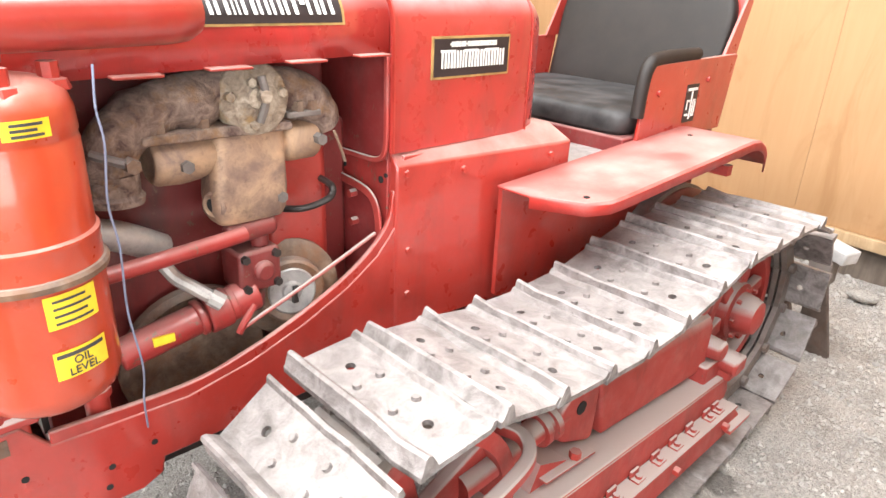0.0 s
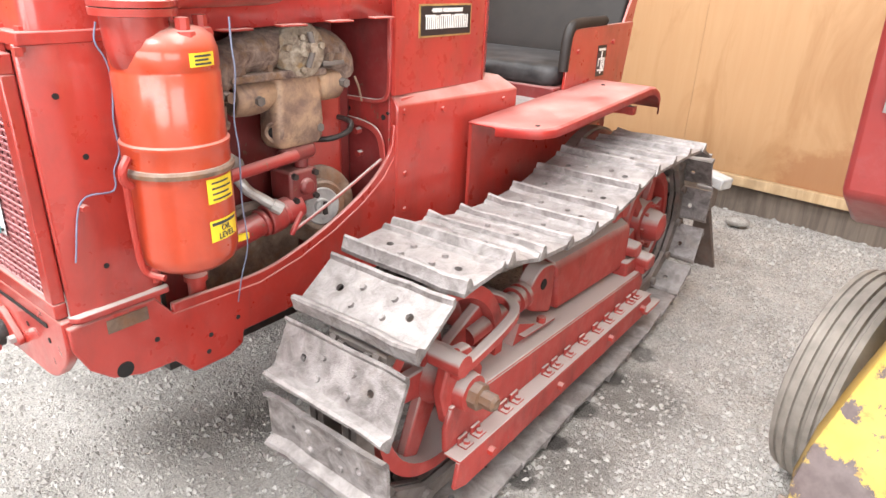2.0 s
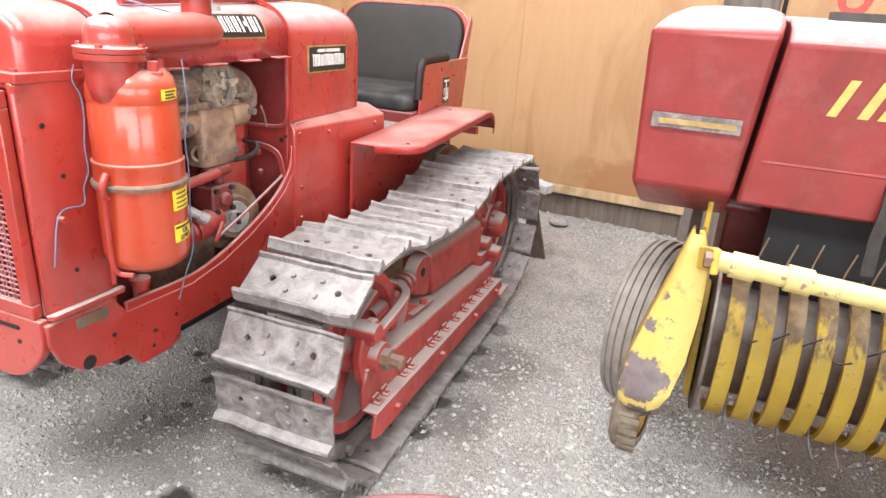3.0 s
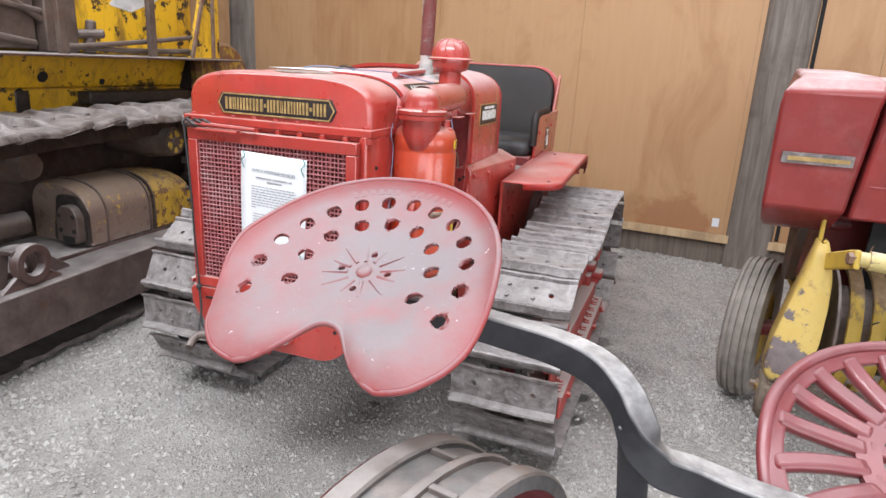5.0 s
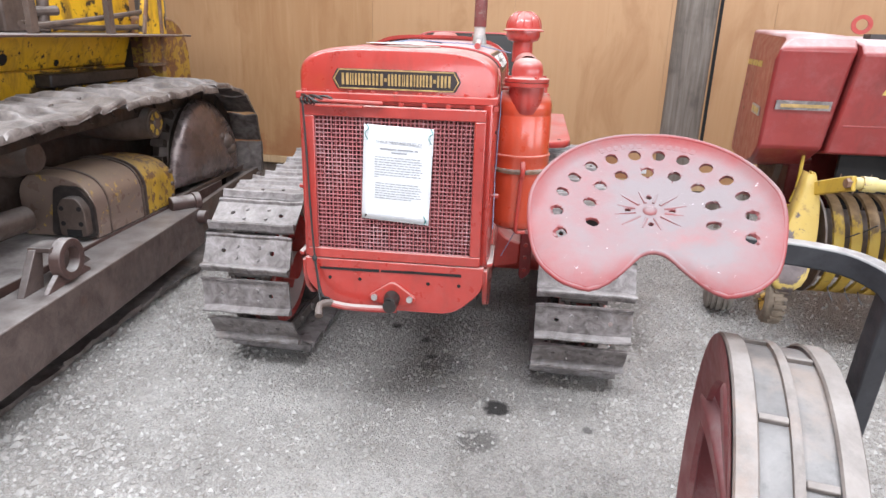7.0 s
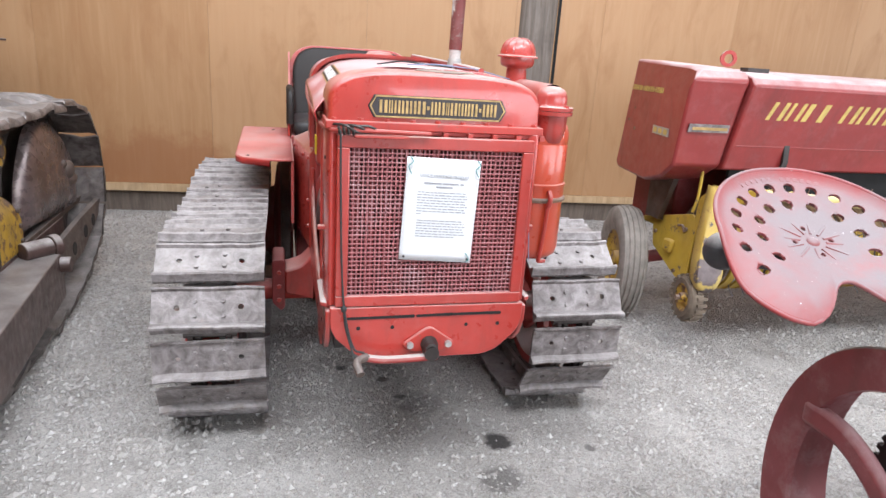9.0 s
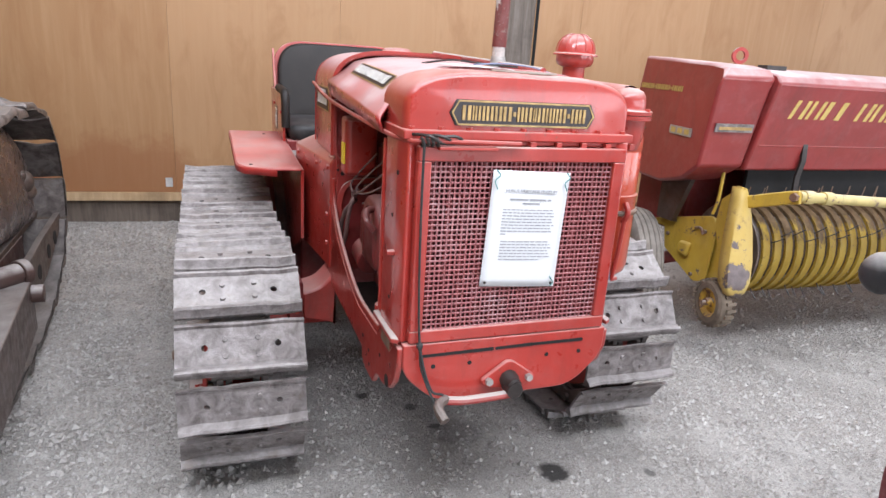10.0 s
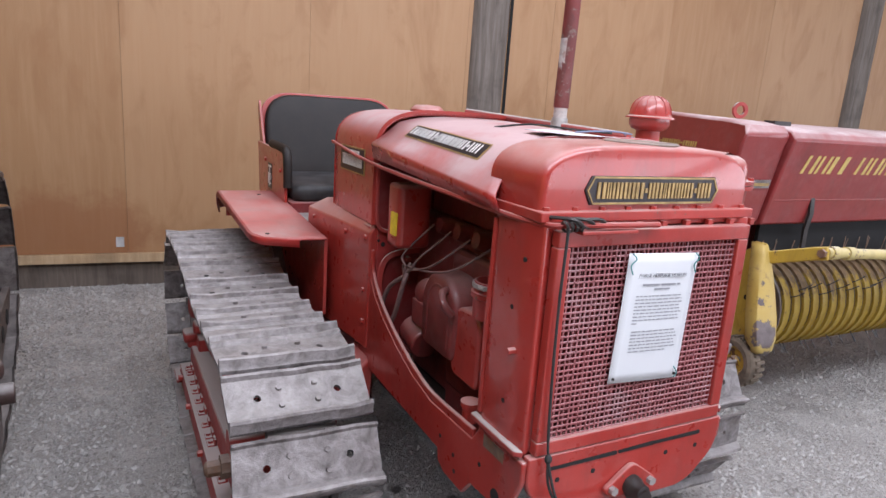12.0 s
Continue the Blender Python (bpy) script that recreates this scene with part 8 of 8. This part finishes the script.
# second seat: open slats
SLAT_RED = paint("slat_seat_paint", (0.20, 0.026, 0.030), dust=0.5, side=0.30, chips=0.70, rough=0.36, coat=0.5, under=(0.55, 0.50, 0.49), dusty=(0.26, 0.165, 0.17))
SLAT_AT = pose(1.470, -0.650, 0.908, 18, 0, -6)
bm = loft(B(), [[(k * x, k * y, seat_height(k * x, k * y, k)) for x, y in pts + pts[:1]] for k in (0.90, 0.92, 0.95, 0.98, 1.0)])
bmesh.ops.remove_doubles(bm, verts=bm.verts[:], dist=0.0005)
rim = part("slatted_seat", placed(bm, SLAT_AT), SLAT_RED, implement, "dull red cast-iron seat with open slats", solid=0.012, smooth=60, offset=0.0)
part("rolled_rim", placed(sweep(B(), [(x, y, seat_height(x, y, 1.0)) for x, y in pts], disc(0.009, 10), (0, 0, 1), True, True), SLAT_AT), SLAT_RED, rim, smooth=60)
inner = [(-0.46 * seat_radius(a) * math.sin(radians(a)), 0.46 * seat_radius(a) * math.cos(radians(a))) for a in range(0, 360, 6)]
bm = B()
sweep(bm, [(x, y, seat_height(x, y, 0.5)) for x, y in inner], rect(0.030, 0.013), (0, 0, 1), True, True)
part("inner_ring", placed(bm, SLAT_AT), SLAT_RED, rim, smooth=60)


def radial(phi, ks):
    return [(-seat_radius(phi) * k * math.sin(radians(phi)), seat_radius(phi) * k * math.cos(radians(phi)), seat_height(-seat_radius(phi) * k * math.sin(radians(phi)), seat_radius(phi) * k * math.cos(radians(phi)), k)) for k in ks]


for i in range(20):
    phi = -160 + 320 * i / 19
    part("slat", placed(sweep(B(), curve_points(radial(phi, (0.955, 0.84, 0.70, 0.58, 0.47)), 4), rect(0.026, 0.018), (0, 0, 1)), SLAT_AT), SLAT_RED, rim, bevel=0.008)
for i in range(12):
    part("slat", placed(sweep(B(), radial(30 * i, (0.46, 0.34, 0.20)), rect(0.020, 0.015), (0, 0, 1)), SLAT_AT), SLAT_RED, rim, bevel=0.003)
part("centre_disc", placed(cyl(B(), (0, 0, -0.008), (0, 0, 0.006), 0.045, None, 20), SLAT_AT), SLAT_RED, rim, bevel=0.002)

# black forged frame that carries both seats
part("frame_spine", sweep(B(), curve_points([(0.645, -0.655, 1.000), (0.76, -0.622, 0.985), (0.87, -0.630, 0.978), (0.957, -0.652, 0.977), (1.020, -0.690, 0.974), (1.058, -0.735, 0.962), (1.076, -0.757, 0.940), (1.090, -0.762, 0.912), (1.115, -0.757, 0.889), (1.160, -0.750, 0.879), (1.225, -0.765, 0.875), (1.32, -0.765, 0.870), (1.46, -0.70, 0.868)], 8), rect(0.038, 0.046), (0, 0, 1)), FRAME_IRON, implement, "black forged iron frame", bevel=0.004)
part("frame_leg", sweep(B(), [(1.074, -0.745, 0.945), (1.086, -0.705, 0.80), (1.096, -0.665, 0.55), (1.10, -0.65, 0.02)], rect(0.040, 0.050), (0, 1, 0)), FRAME_IRON, implement, bevel=0.004)
part("frame_foot", span(B(), (1.035, -0.73, -0.005), (1.165, -0.57, 0.025)), BLACK_IRON, implement, bevel=0.004)
part("seat_stub", cyl(B(), (1.470, -0.650, 0.85), (1.470, -0.650, 0.908), 0.02, None, 12), BLACK_IRON, implement)
bm = B()
tube(bm, [(0.500, -0.548, 0.992), (0.545, -0.575, 1.000), (0.60, -0.622, 1.008), (0.645, -0.655, 1.004)], 0.034, 14)
ellipsoid(bm, (0.522, -0.558, 0.998), (0.046, 0.040, 0.043), 18, 12)
part("seat_mount", bm, FRAME_IRON, implement, "black rounded casting under the seat", smooth=60)
part("seat_stub", cyl(B(), (0.643, -0.66, 0.99), (0.643, -0.672, 1.040), 0.018, None, 12), BLACK_IRON, implement)
part("frame_strut", sweep(B(), [(1.46, -0.70, 0.82), (1.47, -0.66, 0.5), (1.48, -0.62, 0.02)], rect(0.03, 0.03), (0, 1, 0)), BLACK_IRON, implement, bevel=0.004)

# steel wheel, axle along the local x axis
WHEEL_AT = pose(0.750, -0.910, 0.434, 0, 0, -12)
WW, WR = 0.165, 0.434
bm = lathe(B(), (0, 0, 0), (1, 0, 0), [(WR - 0.018, 0.0), (WR + 0.004, 0.0), (WR + 0.004, 0.030), (WR - 0.004, 0.032), (WR - 0.004, WW - 0.032), (WR + 0.004, WW - 0.03), (WR + 0.004, WW), (WR - 0.018, WW)], 72, True)
wheel_part = part("steel_wheel", placed(bm, WHEEL_AT), WHEEL_STEEL, implement, "wide flat weathered steel tread", smooth=30)
for x0 in (0.0, WW - 0.032):
    part("rim_band", placed(lathe(B(), (x0, 0, 0), (1, 0, 0), [(WR + 0.003, -0.001), (WR + 0.0075, 0.002), (WR + 0.0075, 0.030), (WR + 0.003, 0.033)], 72), WHEEL_AT), WHEEL_RIM, wheel_part, "worn pale brown edge band", smooth=40)
part("middle_band", placed(lathe(B(), (WW / 2, 0, 0), (1, 0, 0), [(WR - 0.006, -0.008), (WR + 0.003, -0.007), (WR + 0.006, 0.0), (WR + 0.003, 0.007), (WR - 0.006, 0.008)], 72), WHEEL_AT), WHEEL_RIM, wheel_part, smooth=50)
for i in range(10):
    a = 2 * math.pi * i / 10
    for x0, x1, da in ((0.034, WW / 2 - 0.008, 0.0), (WW / 2 + 0.008, WW - 0.034, 0.22)):
        e = Vector((0, math.cos(a + da), math.sin(a + da)))
        part("cleat", placed(box(B(), Vector(((x0 + x1) / 2, 0, 0)) + e * (WR - 0.001), (x1 - x0, 0.010, 0.012), Matrix.Rotation(a + da, 3, "X")), WHEEL_AT), WHEEL_RIM, wheel_part, bevel=0.002)
part("inner_flange", placed(lathe(B(), (0, 0, 0), (1, 0, 0), [(WR + 0.003, -0.004), (WR - 0.020, -0.004), (WR - 0.085, 0.012), (WR - 0.088, 0.024), (WR - 0.018, 0.034), (WR - 0.018, 0.002)], 72, True), WHEEL_AT), WHEEL_RED, wheel_part, "dull dark red inner flange", smooth=40)
part("tread_lining", placed(lathe(B(), (0.03, 0, 0), (1, 0, 0), [(WR - 0.0185, 0.0), (WR - 0.0185, WW - 0.03)], 72), WHEEL_AT), WHEEL_RED, wheel_part, smooth=60)
for i in range(6):
    a = 2 * math.pi * i / 6 + 0.35
    e, sv = Vector((0, math.cos(a), math.sin(a))), Vector((0, -math.sin(a), math.cos(a)))
    line = [e * 0.05 + Vector((0.075, 0, 0)), e * 0.15 + sv * 0.055 + Vector((0.055, 0, 0)), e * 0.26 + sv * 0.072 + Vector((0.032, 0, 0)), e * 0.375 + sv * 0.03 + Vector((0.016, 0, 0))]
    part("spoke", placed(sweep(B(), curve_points(line, 5), rect(0.060, 0.034), (1, 0, 0)), WHEEL_AT), WHEEL_RED, wheel_part, bevel=0.013)
part("hub", placed(lathe(B(), (0.01, 0, 0), (1, 0, 0), [(0.0, 0), (0.045, 0), (0.05, 0.03), (0.075, 0.05), (0.075, 0.10), (0.05, 0.12), (0.05, 0.22), (0.0, 0.22)], 28), WHEEL_AT), GREASE, wheel_part, smooth=40)
bm = lathe(B(), (WW + 0.02, 0.16, 0.06), (1, 0, 0), [(0.0, 0), (0.13, 0.0), (0.13, 0.05), (0.0, 0.05)], 40)
for i in range(30):
    a = 2 * math.pi * i / 30
    box(bm, (WW + 0.045, 0.16 + 0.137 * math.cos(a), 0.06 + 0.137 * math.sin(a)), (0.05, 0.016, 0.014), Matrix.Rotation(a, 3, "X"))
part("drive_gear", placed(bm, WHEEL_AT), GREASE, implement, "black toothed gear", smooth=30)
part("axle", placed(cyl(B(), (-0.01, 0, 0), (0.55, 0, 0), 0.03), WHEEL_AT), GREASE, implement)


# ---- loose gravel, the smallest pieces, one joined sheet ----
def stones(batches, seed):
    """Batches of (count, mean log size, least, most, x0, x1, y0, y1) as one mesh of loose stones."""
    rng = np.random.default_rng(seed)
    base = np.array([(1, 0, 0), (-1, 0, 0), (0, 1, 0), (0, -1, 0), (0, 0, 1), (0, 0, -0.6)], float)
    tri = np.array([(0, 2, 4), (2, 1, 4), (1, 3, 4), (3, 0, 4), (2, 0, 5), (1, 2, 5), (3, 1, 5), (0, 3, 5)])
    verts, faces = [], []
    made, due = 0, 0
    queue = []
    for count, mean, least, most, x0, x1, y0, y1 in batches:
        due += count
        queue.append((due, mean, least, most, x0, x1, y0, y1))
    while made < due:
        mean, least, most, x0, x1, y0, y1 = next(q[1:] for q in queue if made < q[0])
        x, y = rng.uniform(x0, x1), rng.uniform(y0, y1)
        if noise.noise((x * 1.7, y * 1.7, 5.0)) + 0.6 * noise.noise((x * 5.5, y * 5.5, 2.0)) < rng.uniform(-1.1, 0.55):
            continue
        if any(math.hypot(x - dx, y - dy) < dr * 1.1 and rng.random() < deep for dx, dy, dr, deep in DRIPS):
            continue
        size = float(np.clip(rng.lognormal(mean, 0.45), least, most))
        a = rng.uniform(0, 6.28)
        rot = np.array([(math.cos(a), -math.sin(a), 0), (math.sin(a), math.cos(a), 0), (0, 0, 1)])
        p = (base * rng.uniform(0.65, 1.15, (6, 1)) * (size, size * rng.uniform(0.6, 1), size * rng.uniform(0.45, 0.85))) @ rot.T
        z = 0.012 * noise.noise((x * 1.1, y * 1.1, 3.0)) + 0.006 * noise.noise((x * 4, y * 4, 9.0)) - 0.004
        verts.append(p + (x, y, z + size * 0.12))
        faces.append(tri + 6 * made)
        made += 1
    me = bpy.data.meshes.new("gravel_stones")
    me.from_pydata(np.concatenate(verts).tolist(), [], np.concatenate(faces).tolist())
    return me


def stone_material():
    k = Nodes("gravel_stones")
    geo = k.t.nodes.new("ShaderNodeNewGeometry")
    r = geo.outputs["Random Per Island"]
    c = k.mix(k.ramp(r, 0.05, 0.98), (0.245, 0.226, 0.208), (0.475, 0.453, 0.430))
    c = k.mix(k.ramp(k.noise(1.7, 6, 0.7), 0.42, 0.62, 0, 0.45), c, (0.34, 0.315, 0.29))
    k.bump(k.noise(300, 3), 0.3, 0.001)
    return k.done(c, 0.88)


me = stones([(100000, -5.1, 0.003, 0.015, -2.4, 3.4, -1.5, 3.9), (22000, -4.75, 0.006, 0.022, -2.4, -0.65, -0.8, 3.7), (5000, -4.7, 0.007, 0.019, -0.65, 3.4, -1.5, 3.7), (9000, -4.85, 0.005, 0.016, 0.55, 1.75, -0.6, 3.6),
             (1500, -4.4, 0.008, 0.024, -2.4, 1.6, 3.42, 3.85)], 5)
me.materials.append(stone_material())
tagged(new("loose_gravel", me), "loose grey crushed stones strewn over the floor", "gravel", kind="stuff")
